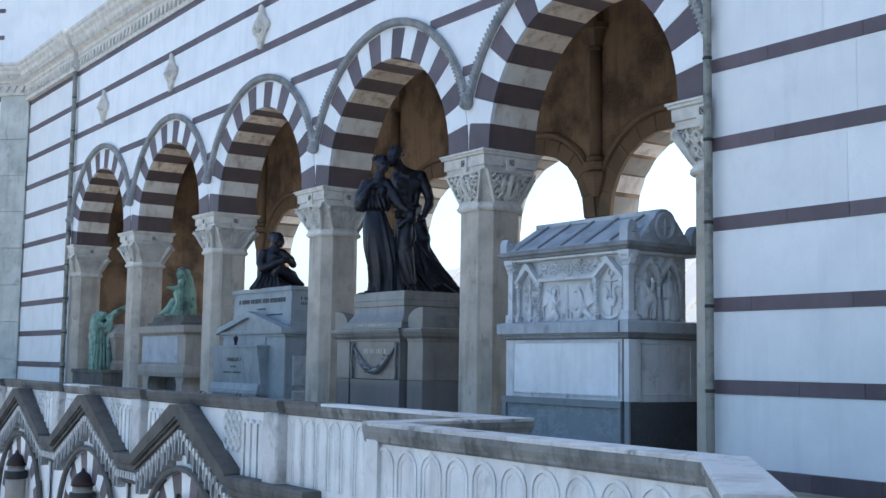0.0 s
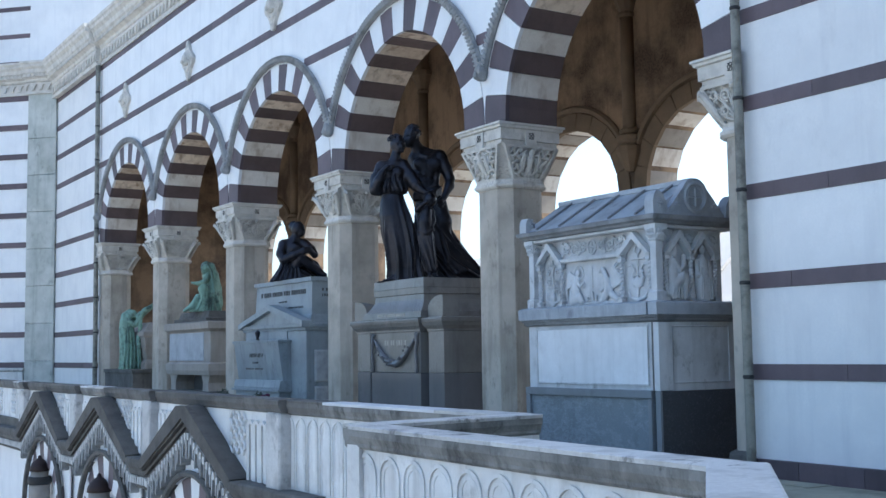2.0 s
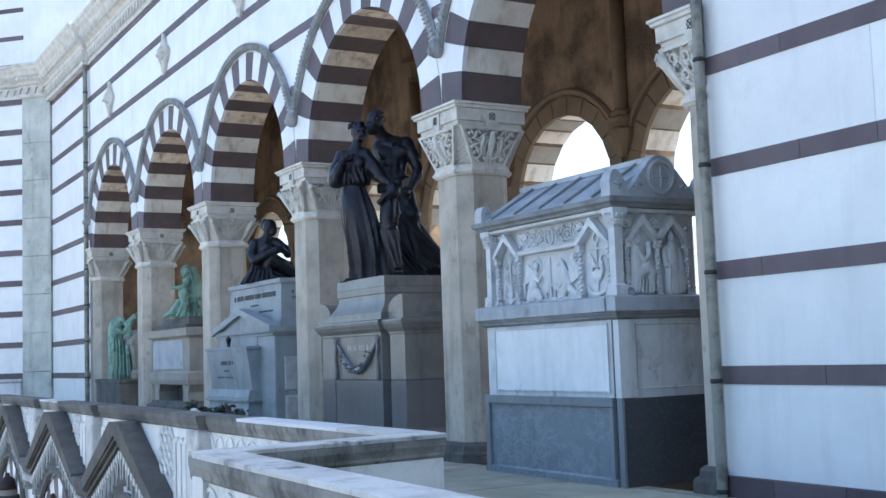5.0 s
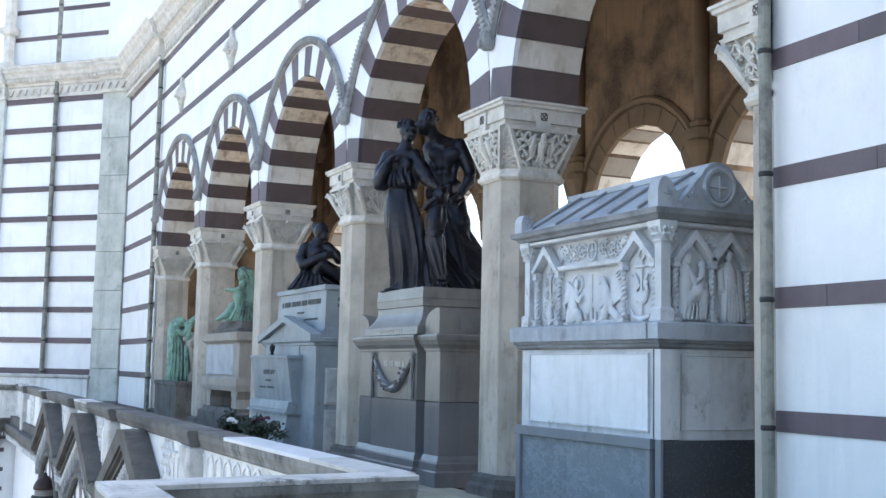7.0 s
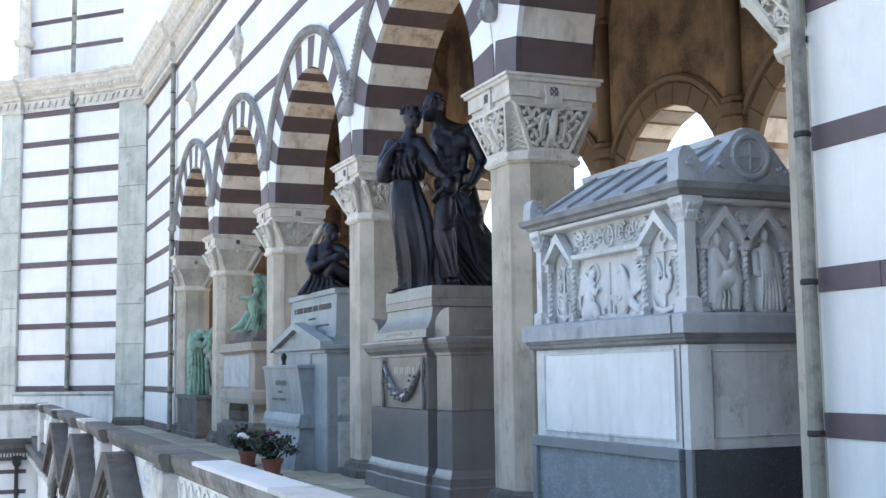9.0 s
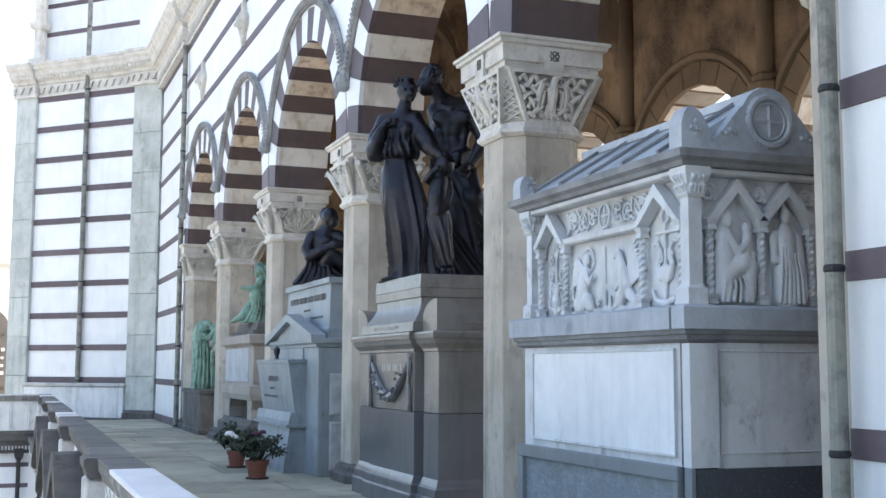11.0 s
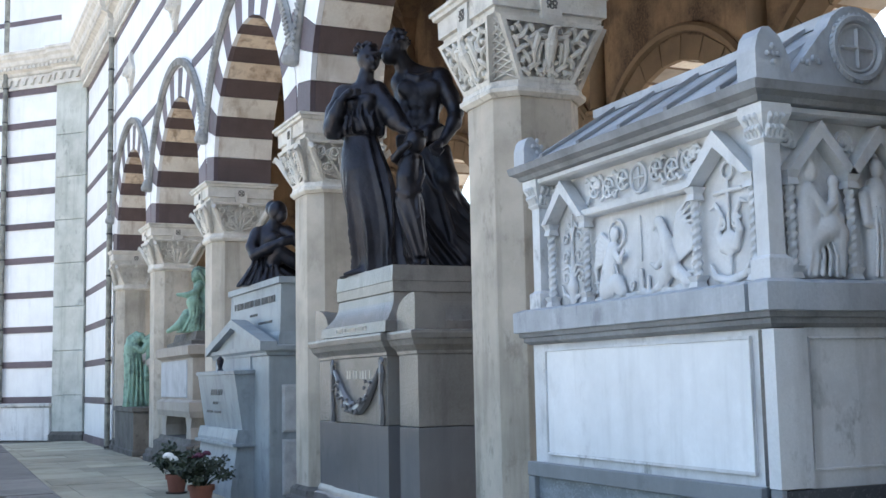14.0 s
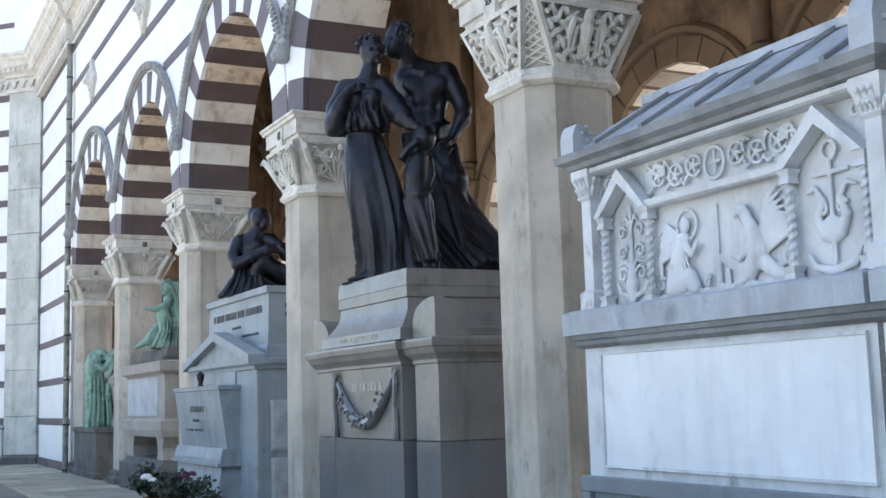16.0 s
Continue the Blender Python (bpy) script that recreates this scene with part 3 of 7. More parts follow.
# voussoirs and labels
for yc in BAYS:
    ring = tagged(new("arch"), "striped arch of purple and white voussoirs under a rope label", "arch", "arcade arches")
    ring.location = (W, yc, SPRING)
    for k in range(19):
        a0, a1 = math.pi * k / 19 + 0.0016, math.pi * (k + 1) / 19 - 0.0016
        bm = fresh()
        am = (a0 + a1) / 2
        ri, ro = RI, RE + 0.01
        pts = [(ri * math.cos(a0), ri * math.sin(a0)), (ro * math.cos(a0), ro * math.sin(a0)), (ro * math.cos(am), ro * math.sin(am)),
               (ro * math.cos(a1), ro * math.sin(a1)), (ri * math.cos(a1), ri * math.sin(a1)), (ri * math.cos(am), ri * math.sin(am))]
        if k in (0, 18):
            pts = [(p if abs(p) < PITCH / 2 - 0.01 else math.copysign(PITCH / 2 - 0.0006, p), q if abs(q) > 0.01 else -0.06) for p, q in pts]
        prism(bm, pts, "x", -0.012, 0.05)
        part("voussoir", bm, PURPLE if k % 2 == 0 else WHITE, ring)
        bm = fresh()
        prism(bm, pts, "x", 0.053, BACK - W)
        part("soffit_stone", bm, SOFFDK if k % 2 == 0 else VOUSS_W if k < 4 or k > 14 else SOFFIT, ring)
    bm = fresh()
    lo_a = math.acos((PITCH / 2 - 0.03) / (RL - 0.06))
    path = [(-0.03, (RL - 0.06) * math.cos(a), (RL - 0.06) * math.sin(a)) for a in [lo_a + (math.pi - 2 * lo_a) * k / 40 for k in range(41)]]
    tube(bm, path, 0.065, 8)
    part("label_moulding", bm, LABEL, ring)
    bm = fresh()
    for k in range(84):
        a = lo_a + (math.pi - 2 * lo_a) * (k + 0.5) / 84
        p = Vector((-0.085, (RL - 0.06) * math.cos(a), (RL - 0.06) * math.sin(a)))
        d = Vector((0, -math.sin(a), math.cos(a)))
        o = Vector((0, math.cos(a), math.sin(a)))
        limb(bm, p - o * 0.045 - d * 0.02, 0.02, p + o * 0.045 + d * 0.02, 0.02, 5)
    tagged(part("rope_carving", bm, LABEL, ring), kind="stuff")
    for s in (1, -1):
        bm = fresh()
        e = s * (PITCH / 2 - 0.03)
        tube(bm, [(-0.03, e, (RL - 0.06) * math.sin(lo_a)), (-0.035, e, 0.84), (-0.04, e, 0.70)], [0.065, 0.07, 0.06], 8)
        if s > 0:
            ball(bm, (-0.08, e, 0.70), (0.11, 0.09, 0.13))
            ball(bm, (-0.15, e, 0.66), (0.06, 0.05, 0.07))
        part("label_stop", bm, LABEL, ring)

# stripes on the facade over and beside the arcade
def arc_clear(y, z):
    return all((y - yc) ** 2 + (z - SPRING) ** 2 > (RL + 0.0) ** 2 for yc in BAYS)


for k, z in enumerate(STRIPES):
    spans = [(4.12, Y0 - 0.02), (COLS[-1] + 0.03, CORNER - 0.01)]
    if z > SPRING + 1.0:
        if z > SPRING + RL:
            spans = [(4.12, CORNER - 0.01)]
        else:
            h = math.sqrt(RL ** 2 - (z - SPRING) ** 2)
            spans = [(4.12, BAYS[0] - h)] + [(a + h, b_ - h) for a, b_ in zip(BAYS, BAYS[1:])] + [(BAYS[-1] + h, CORNER - 0.01)]
    for a, b_ in spans:
        y = a
        while y < b_ - 0.02:
            n = min(b_, y + rnd.uniform(0.7, 1.5))
            if b_ - n < 0.3:
                n = b_
            bm = fresh()
            hh = 0.078 if k else 0.10
            box(bm, W - 0.012 if k else W - 0.05, W + 0.06, y + 0.003, n - 0.003, (z - hh) if k else -0.02, z + hh if k else 0.18)
            parent = wall_plain if b_ <= Y0 else wall_end if a > COLS[-1] else wall_arcade
            part("purple_band_stone", bm, PURPLE, parent)
            y = n
# white slabs of the plain wall
for k, z in enumerate(STRIPES[:-1]):
    z0, z1 = (z + 0.078 if k else 0.18), STRIPES[k + 1] - 0.078
    y = Y0 - 0.02
    while y > 4.2:
        n = max(4.12, y - rnd.uniform(1.5, 2.4))
        bm = fresh()
        box(bm, W, W + 0.05, n + 0.002, y - 0.002, z0 + 0.002, z1 - 0.002)
        part("marble_slab", bm, WHITE, wall_plain)
        y = n

# terrace floor and ground
floor = tagged(new("floor"), "mossy grey stone paving of the terrace", "floor", kind="structure")
bm = fresh()
prism(bm, [(6.8, 8.6), (5.1, 8.6), (5.1, 4.4), (3.6, 2.9), (-1.6, 1.2), (-3.0, -5.0), (6.4, -12.0), (6.4, 0.4), (10.2, 4.2), (10.2, 37.3), (6.6, 40.9), (5.6, 39.5), (5.6, 34.2), (6.8, 34.2)], "z", -0.45, -0.03)
part("slab_bed", bm, GREYST, floor)
y = 8.0
while y < 37:
    d = rnd.choice((0.8, 1.0, 1.2))
    x = 7.0
    while x < 10.0:
        n = min(10.06, x + rnd.choice((0.75, 0.9, 1.1)))
        bm = fresh()
        box(bm, x + 0.004, n - 0.004, y + 0.004, y + d - 0.004, -0.06, rnd.uniform(-0.003, 0.003))
        part("paving_stone", bm, FLOORST, floor)
        x = n
    y += d
bm = fresh()
prism(bm, [(5.2, 8.0), (5.2, 4.3), (3.7, 2.8), (-1.5, 1.15), (-2.9, -5.0), (6.19, -12.0), (6.19, 0.24), (10.06, 4.1), (10.06, 8.0)], "z", -0.04, -0.004)
part("paving_rest", bm, FLOORST, floor)
bm = fresh()
s = 600
bm.faces.new([bm.verts.new(p) for p in ((-s, -s, -6.0), (s, -s, -6.0), (s, s, -6.0), (-s, s, -6.0))])
structure("ground", bm, COURT, "pale gravel ground of the lower court")

# ---- columns of the arcade ----
part_of = part


def octagon(h, c, z, cx_=0.0, cy_=0.0):
    return [(cx_ + x, cy_ + y, z) for x, y in ((-h + c, -h), (h - c, -h), (h, -h + c), (h, h - c), (h - c, h), (-h + c, h), (-h, h - c), (-h, -h + c))]


CAPZ = 3.50                      # foot of the capitals


def carve_panel(b, m, kind, wide_top, wide_low, high):
    """Deep relief on one sloping face of a capital; m has x along the face, y up, z outwards."""
    def half(v):
        return wide_low + (wide_top - wide_low) * v

    def at(u, v, w=0.0):
        return m @ Vector((u * half(v), v * high, w))

    def raw(x, y, w=0.0):
        return m @ Vector((x, y, w))
    # plain raised border
    outer = [(-half(0) , 0.0), (half(0), 0.0), (half(1), high), (-half(1), high)]
    inner = [(-half(0.08) + 0.040, 0.035), (half(0.08) - 0.040, 0.035), (half(0.93) - 0.040, high - 0.035), (-half(0.93) + 0.040, high - 0.035)]
    for i in range(4):
        j = (i + 1) % 4
        quad = (outer[i], outer[j], inner[j], inner[i])
        faces_from(b, [[raw(p, q_, d) for p, q_ in quad] for d in (-0.03, 0.030)])
    q = random.Random(kind * 7 + 1)
    if kind == 0:                # plaited ropes with a bird
        gap = 0.084
        for fam in (-1, 1):
            for n in range(-9, 10):
                run = []
                for i in range(-34, 35):
                    t = i * 0.021
                    x_ = 0.7071 * (n * gap * -fam + t) + 0.010 * math.sin(t * 40)
                    y_ = high * 0.5 + 0.7071 * (t * fam + n * gap) + 0.010 * math.cos(t * 37)
                    v = y_ / high
                    ok = 0.10 < v < 0.92 and abs(x_) < half(v) - 0.050 and not (abs(x_) < 0.060 and v > 0.30)
                    if ok:
                        run.append(raw(x_, y_, 0.012 + 0.013 * fam * math.cos(math.pi * t / gap + math.pi * n)))
                    if (not ok or i == 34) and len(run) > 1:
                        tube(b, run, 0.0225, 6)
                        run = []
                    elif not ok:
                        run = []
        limb(b, at(0.02, 0.30, 0.02), 0.034, at(-0.02, 0.62, 0.04), 0.058, 10)
        limb(b, at(-0.01, 0.66, 0.045), 0.046, at(0.0, 0.84, 0.055), 0.034, 8)
        limb(b, at(0.01, 0.86, 0.06), 0.032, at(0.12, 0.90, 0.06), 0.012, 6)
        for s_ in (-1, 1):
            tube(b, [at(s_ * 0.10, 0.72, 0.035), at(s_ * 0.30, 0.74, 0.045), at(s_ * 0.40, 0.52, 0.04), at(s_ * 0.44, 0.26, 0.03)], [0.022, 0.030, 0.024, 0.008], 6)
            tube(b, [at(s_ * 0.10, 0.64, 0.03), at(s_ * 0.24, 0.62, 0.04), at(s_ * 0.30, 0.42, 0.035), at(s_ * 0.32, 0.26, 0.025)], [0.018, 0.022, 0.018, 0.007], 6)
            limb(b, at(s_ * 0.08, 0.34, 0.02), 0.026, at(s_ * 0.16, 0.16, 0.025), 0.014, 6)
            c = m.copy()
            c.translation = at(s_ * 0.16, 0.14, 0.02)
            curl(b, c @ pose(0, 0, 0, 0, 0, 90 + s_ * 70), 0.036, 0.014, 1.1, 10)
    else:                        # leaf fronds that rise from the foot and roll outwards
        def leaf(p, ang, ln_, wd):
            """A small carved leaf lying on the face: midrib and two lobes."""
            d = m.to_3x3() @ Vector((math.cos(ang), math.sin(ang), 0.0))
            n_ = m.to_3x3() @ Vector((-math.sin(ang), math.cos(ang), 0.0))
            o = m.to_3x3() @ Vector((0, 0, 1))
            tube(b, [p, p + d * ln_ * 0.5 + o * 0.012, p + d * ln_], [wd * 0.5, wd, wd * 0.3], 6, flat=0.6)
            for e in (-1, 1):
                tube(b, [p + d * ln_ * 0.2, p + d * ln_ * 0.5 + n_ * e * wd * 1.5 + o * 0.008, p + d * ln_ * 0.75 + n_ * e * wd * 1.7], [wd * 0.4, wd * 0.6, wd * 0.25], 5, flat=0.6)
        stems = ((0.33, 0.70, 0.072, 1), (0.74, 0.74, 0.062, -1), (0.55, 0.36, 0.060, 1), (0.86, 0.28, 0.040, -1)) if kind == 1 else ((0.38, 0.44, 0.078, -1), (0.74, 0.70, 0.066, 1), (0.36, 0.80, 0.046, 1), (0.80, 0.30, 0.046, -1))
        for s_ in (-1, 1):
            for u, v, r, way in stems:
                c = m.copy()
                c.translation = at(s_ * u, v, 0.014)
                curl(b, c @ pose(0, 0, 0, 0, 0, -90 - s_ * way * 20) @ Matrix.Diagonal((1, s_ * way, 1, 1)), r, 0.015, 1.45, 15)
                for j in range(5):
                    a = 1.2 * j + v * 5
                    p = at(s_ * u, v, 0.012) + m.to_3x3() @ Vector((r * 1.02 * math.cos(a), r * 1.02 * math.sin(a), 0))
                    leaf(p, a + s_ * way * 0.7, 0.046, 0.011)
                tube(b, [at(s_ * 0.06, 0.08, 0.012), at(s_ * u * 0.45, v * 0.5, 0.022), at(s_ * u - s_ * 0.12, v - 0.06, 0.018)], [0.014, 0.014, 0.010], 6)
            # corner leaf that rolls over under the slab
            tube(b, [at(s_ * 0.97, 0.10, 0.006), at(s_ * 0.98, 0.45, 0.028), at(s_ * 0.99, 0.72, 0.045), at(s_ * 1.02, 0.88, 0.085), at(s_ * 1.02, 0.80, 0.115)], [0.030, 0.040, 0.042, 0.034, 0.016], 8)
            for v in (0.2, 0.36, 0.52, 0.68):
                leaf(at(s_ * 0.93, v, 0.025), math.pi / 2 + s_ * 0.9, 0.060, 0.013)
        for ang, ln_ in ((90, 0.17), (62, 0.14), (118, 0.14), (35, 0.10), (145, 0.10)):
            leaf(at(0, 0.46, 0.016), radians(ang), ln_, 0.020)
        tube(b, [at(0, 0.06, 0.012), at(0, 0.46, 0.02)], 0.016, 6)
        ball(b, at(0, 0.88, 0.03), (0.034, 0.034, 0.034))


def column(x, y, kind, label, keep=0, cut=0.0):
    col_ = thing("column", label, "column", "arcade columns")
    col_.location = (x, y, 0)
    H, C = 0.38, 0.155

    def part(name, b_, mat, parent=None, label="", smooth=False):
        if keep:                 # half columns end at the wall
            bmesh.ops.recalc_face_normals(b_, faces=b_.faces)
            res = bmesh.ops.bisect_plane(b_, geom=b_.verts[:] + b_.edges[:] + b_.faces[:], plane_co=(0, cut, 0), plane_no=(0, keep, 0), clear_inner=True)
            if not b_.faces:
                b_.free()
                return parent
        return part_of(name, b_, mat, parent, label, smooth)

    b = fresh()
    faces_from(b, [octagon(H + o, C, z) for z, o in ((0.0, 0.10), (0.10, 0.10), (0.14, 0.06), (0.20, 0.055), (0.24, 0.004))])
    part("base", b, GREYST, col_)
    b = fresh()
    faces_from(b, [octagon(H, C, 0.24), octagon(H - 0.005, C, CAPZ)])
    part("shaft", b, GRANITE, col_)
    b = fresh()
    faces_from(b, [octagon(H + o, C, CAPZ + z) for z, o in ((0.0, 0.012), (0.03, 0.042), (0.06, 0.045), (0.075, 0.028), (0.10, 0.022), (0.12, 0.02))])
    part("necking", b, CARVED, col_)
    b = fresh()
    T = 0.50
    faces_from(b, [octagon(H - 0.02, C, CAPZ + 0.12), octagon((H + T) / 2 - 0.035, 0.09, CAPZ + 0.34), octagon(T - 0.036, 0.045, CAPZ + 0.57), octagon(T - 0.03, 0.012, CAPZ + 0.60)])
    cap_ = part("capital", b, CARVED, col_)
    for ax, sg in (("x", -1), ("y", -1), ("x", 1), ("y", 1)):
        off = {"x": (sg * (H - 0.005), 0, CAPZ + 0.12), "y": (0, sg * (H - 0.005), CAPZ + 0.12)}[ax]
        m = plane_on(ax, sg, off)
        tilt = math.degrees(math.atan2(T - H, 0.46))
        m = m @ pose(0, 0, 0, tilt, 0, 0)
        b = fresh()
        carve_panel(b, m, kind, T - 0.05, H - C + 0.005, 0.47)
        part("carving", b, CARVED, cap_)
    for sx, sy in ((-1, -1), (1, -1), (-1, 1), (1, 1)):
        b = fresh()
        lo0, lo1 = Vector((sx * H, sy * (H - C), CAPZ + 0.13)), Vector((sx * (H - C), sy * H, CAPZ + 0.13))
        hi0, hi1 = Vector((sx * (T - 0.02), sy * (T - 0.06), CAPZ + 0.59)), Vector((sx * (T - 0.06), sy * (T - 0.02), CAPZ + 0.59))
        if kind == 0:
            for j in range(8):
                f0, f1 = j / 9, min(1, (j + 1.7) / 9)
                tube(b, [lo0.lerp(hi0, f0), lo1.lerp(hi1, f1)], 0.008, 4)
                tube(b, [lo1.lerp(hi1, f0), lo0.lerp(hi0, f1)], 0.008, 4)
        tube(b, [lo0, hi0], 0.016, 4)
        tube(b, [lo1, hi1], 0.016, 4)
        part("corner_lattice" if kind == 0 else "corner_fillet", b, CARVED, cap_)
    b = fresh()
    profile_box(b, -T, T, -T, T, [(CAPZ + 0.60, -0.035), (CAPZ + 0.64, -0.035), (CAPZ + 0.645, -0.004), (CAPZ + 0.79, -0.002), (CAPZ + 0.80, 0.03), (CAPZ + 0.83, 0.035), (CAPZ + 0.84, 0.055), (CAPZ + 0.868, 0.055)])
    ab = part("abacus", b, CARVED, col_)
    for ax, sg in (("x", -1), ("y", -1)):
        m = plane_on(ax, sg, {"x": (-T - 0.0, 0, CAPZ + 0.70), "y": (0, -T - 0.0, CAPZ + 0.70)}[ax])
        b = fresh()
        tab = [(-0.085, -0.13), (0.085, -0.13), (0.10, 0.085), (-0.10, 0.085)]
        faces_from(b, [[m @ Vector((p, q_, d)) for p, q_ in tab] for d in (-0.03, 0.016)])
        part("boss", b, CARVED, ab)
        # raised rings; the dark tone stands in for shade in a recess
        b = fresh()
        for i in range(4):
            a = i * math.pi / 2
            c = m @ pose(0.026 * math.cos(a), 0.026 * math.sin(a) + 0.005, 0.017)
            tube(b, ring_path(c, 0.018, 8), 0.007, 4, True)
            c = m @ pose(0.048 * math.cos(a + 0.785), 0.048 * math.sin(a + 0.785) + 0.005, 0.014)
            ball(b, c.translation, 0.012, seg=6)
        part("quatrefoil", b, GREYST, ab, "quatrefoil darkened for the shade of its recess")
    return col_


CX = 10.465
for i, y in enumerate(COLS):
    kind = (1, 0, 1, 2, 2, 1)[i]
    label = {0: "octagonal granite column with a plaited bird capital", 1: "octagonal granite column with an acanthus scroll capital",
             2: "octagonal granite column with a fan leaf capital"}[kind]
    if i in (0, 5):
        label = "engaged granite half column with an acanthus scroll capital"
    if i == 0:
        column(CX, y + 0.03, kind, label, 1, -0.05)
    elif i == 5:
        column(CX, y - 0.06, kind, label, -1, 0.08)
    else:
        column(CX, y, kind, label)


# ---- rain pipes ----
def rain_pipe(name_label, x, y, z0, z1, r, turn=0):
    p = thing("rain_pipe", name_label, "pipe", "rain pipes")
    p.location = (x, y, 0)
    b = fresh()
    tube(b, [(0, 0, z0), (0, 0, z1)], r, 12)
    part("pipe", b, LEAD, p, smooth=False)
    z = z0 + 0.03
    while z < z1:
        b = fresh()
        tube(b, [(0, 0, z), (0, 0, z + 0.01), (0, 0, z + 0.03), (0, 0, z + 0.04)], [r + 0.002, r + 0.008, r + 0.008, r + 0.002], 12)
        box(b, 0.02, r + 0.012, -0.012, 0.012, z + 0.01, z + 0.03)
        part("bracket", b, IRON, p)
        z += 0.95
    return p


rain_pipe("grey metal rain pipe beside the plain wall", 9.955, 8.93, 0.0, TOP + 0.2, 0.048)
rain_pipe("grey metal rain pipe at the arcade's far end", 9.955, COLS[-1] - 0.02, 0.0, TOP + 0.6, 0.062)
p = rain_pipe("grey metal rain pipe on the slanting wall", 0, 0, 1.0, 14.5, 0.07)
p.matrix_world = SLANT @ pose(2.72, 0.08, 0, 0, 0, 270)


# ---- carved medallions ----
def medallion(y):
    md = thing("medallion", "carved stone medallion with a lion mask and quatrefoil rim", "medallion", "facade medallions")
    md.location = (W, y, 7.93)
    b = fresh()
    pts = []
    for k in range(32):
        a = k * math.tau / 32
        r = 0.30 + 0.045 * math.cos(4 * a) + (0.05 if k % 16 == 8 else 0.03 if k % 16 in (7, 9) else 0.0)
        pts.append((r * 0.92 * math.sin(a + 0.0), r * 1.12 * math.cos(a)))
    pts = [(p, q_) for p, q_ in pts]
    prism(b, [(p, q_ * (1.0 if abs(p) > 0.08 else 1.2)) for p, q_ in pts], "x", -0.07, 0.0)
    part("plate", b, CARVED, md)
    m = plane_on("x", -1, (-0.07, 0, 0))
    b = fresh()
    tube(b, ring_path(m, 0.22, 20, 0.9), 0.03, 5, True)
    for i in range(4):
        a = i * math.pi / 2
        c = m @ pose(0.27 * math.sin(a), 0.33 * math.cos(a), 0)
        curl(b, c, 0.06, 0.016)
    part("rim", b, CARVED, md)
    b = fresh()
    ball(b, m @ Vector((0, 0.02, 0.03)), (0.10, 0.12, 0.15))
    for i in range(9):
        a = radians(-20 + i * 27.5)
        ball(b, m @ Vector((0.14 * math.cos(a), 0.02 + 0.17 * math.sin(a), 0.01)), 0.045, seg=6)
    ball(b, m @ Vector((0, -0.04, 0.11)), (0.05, 0.05, 0.05), seg=6)
    part("mask", b, CARVED, md)


for y in BAYS:
    medallion(y)


# ---- parapet ----
CAPZ_P = 0.78


def coping(b, p, q, w, z=CAPZ_P, over=0.045):
    """A moulded coping along p to q, w wide."""
    p, q = Vector((*p, 0)), Vector((*q, 0))
    d = (q - p).normalized()
    n = Vector((-d.y, d.x, 0))
    h = w / 2
    prof = [(-h, -0.15), (-h - 0.02, -0.13), (-h - 0.02, -0.11), (-h - over, -0.06), (-h - over, -0.015), (-h - over + 0.02, 0.0),
            (h + over - 0.02, 0.0), (h + over, -0.015), (h + over, -0.06), (h + 0.02, -0.11), (h + 0.02, -0.13), (h, -0.15)]
    faces_from(b, [[e + n * o + Vector((0, 0, z + zz)) for o, zz in prof] for e in (p, q)])


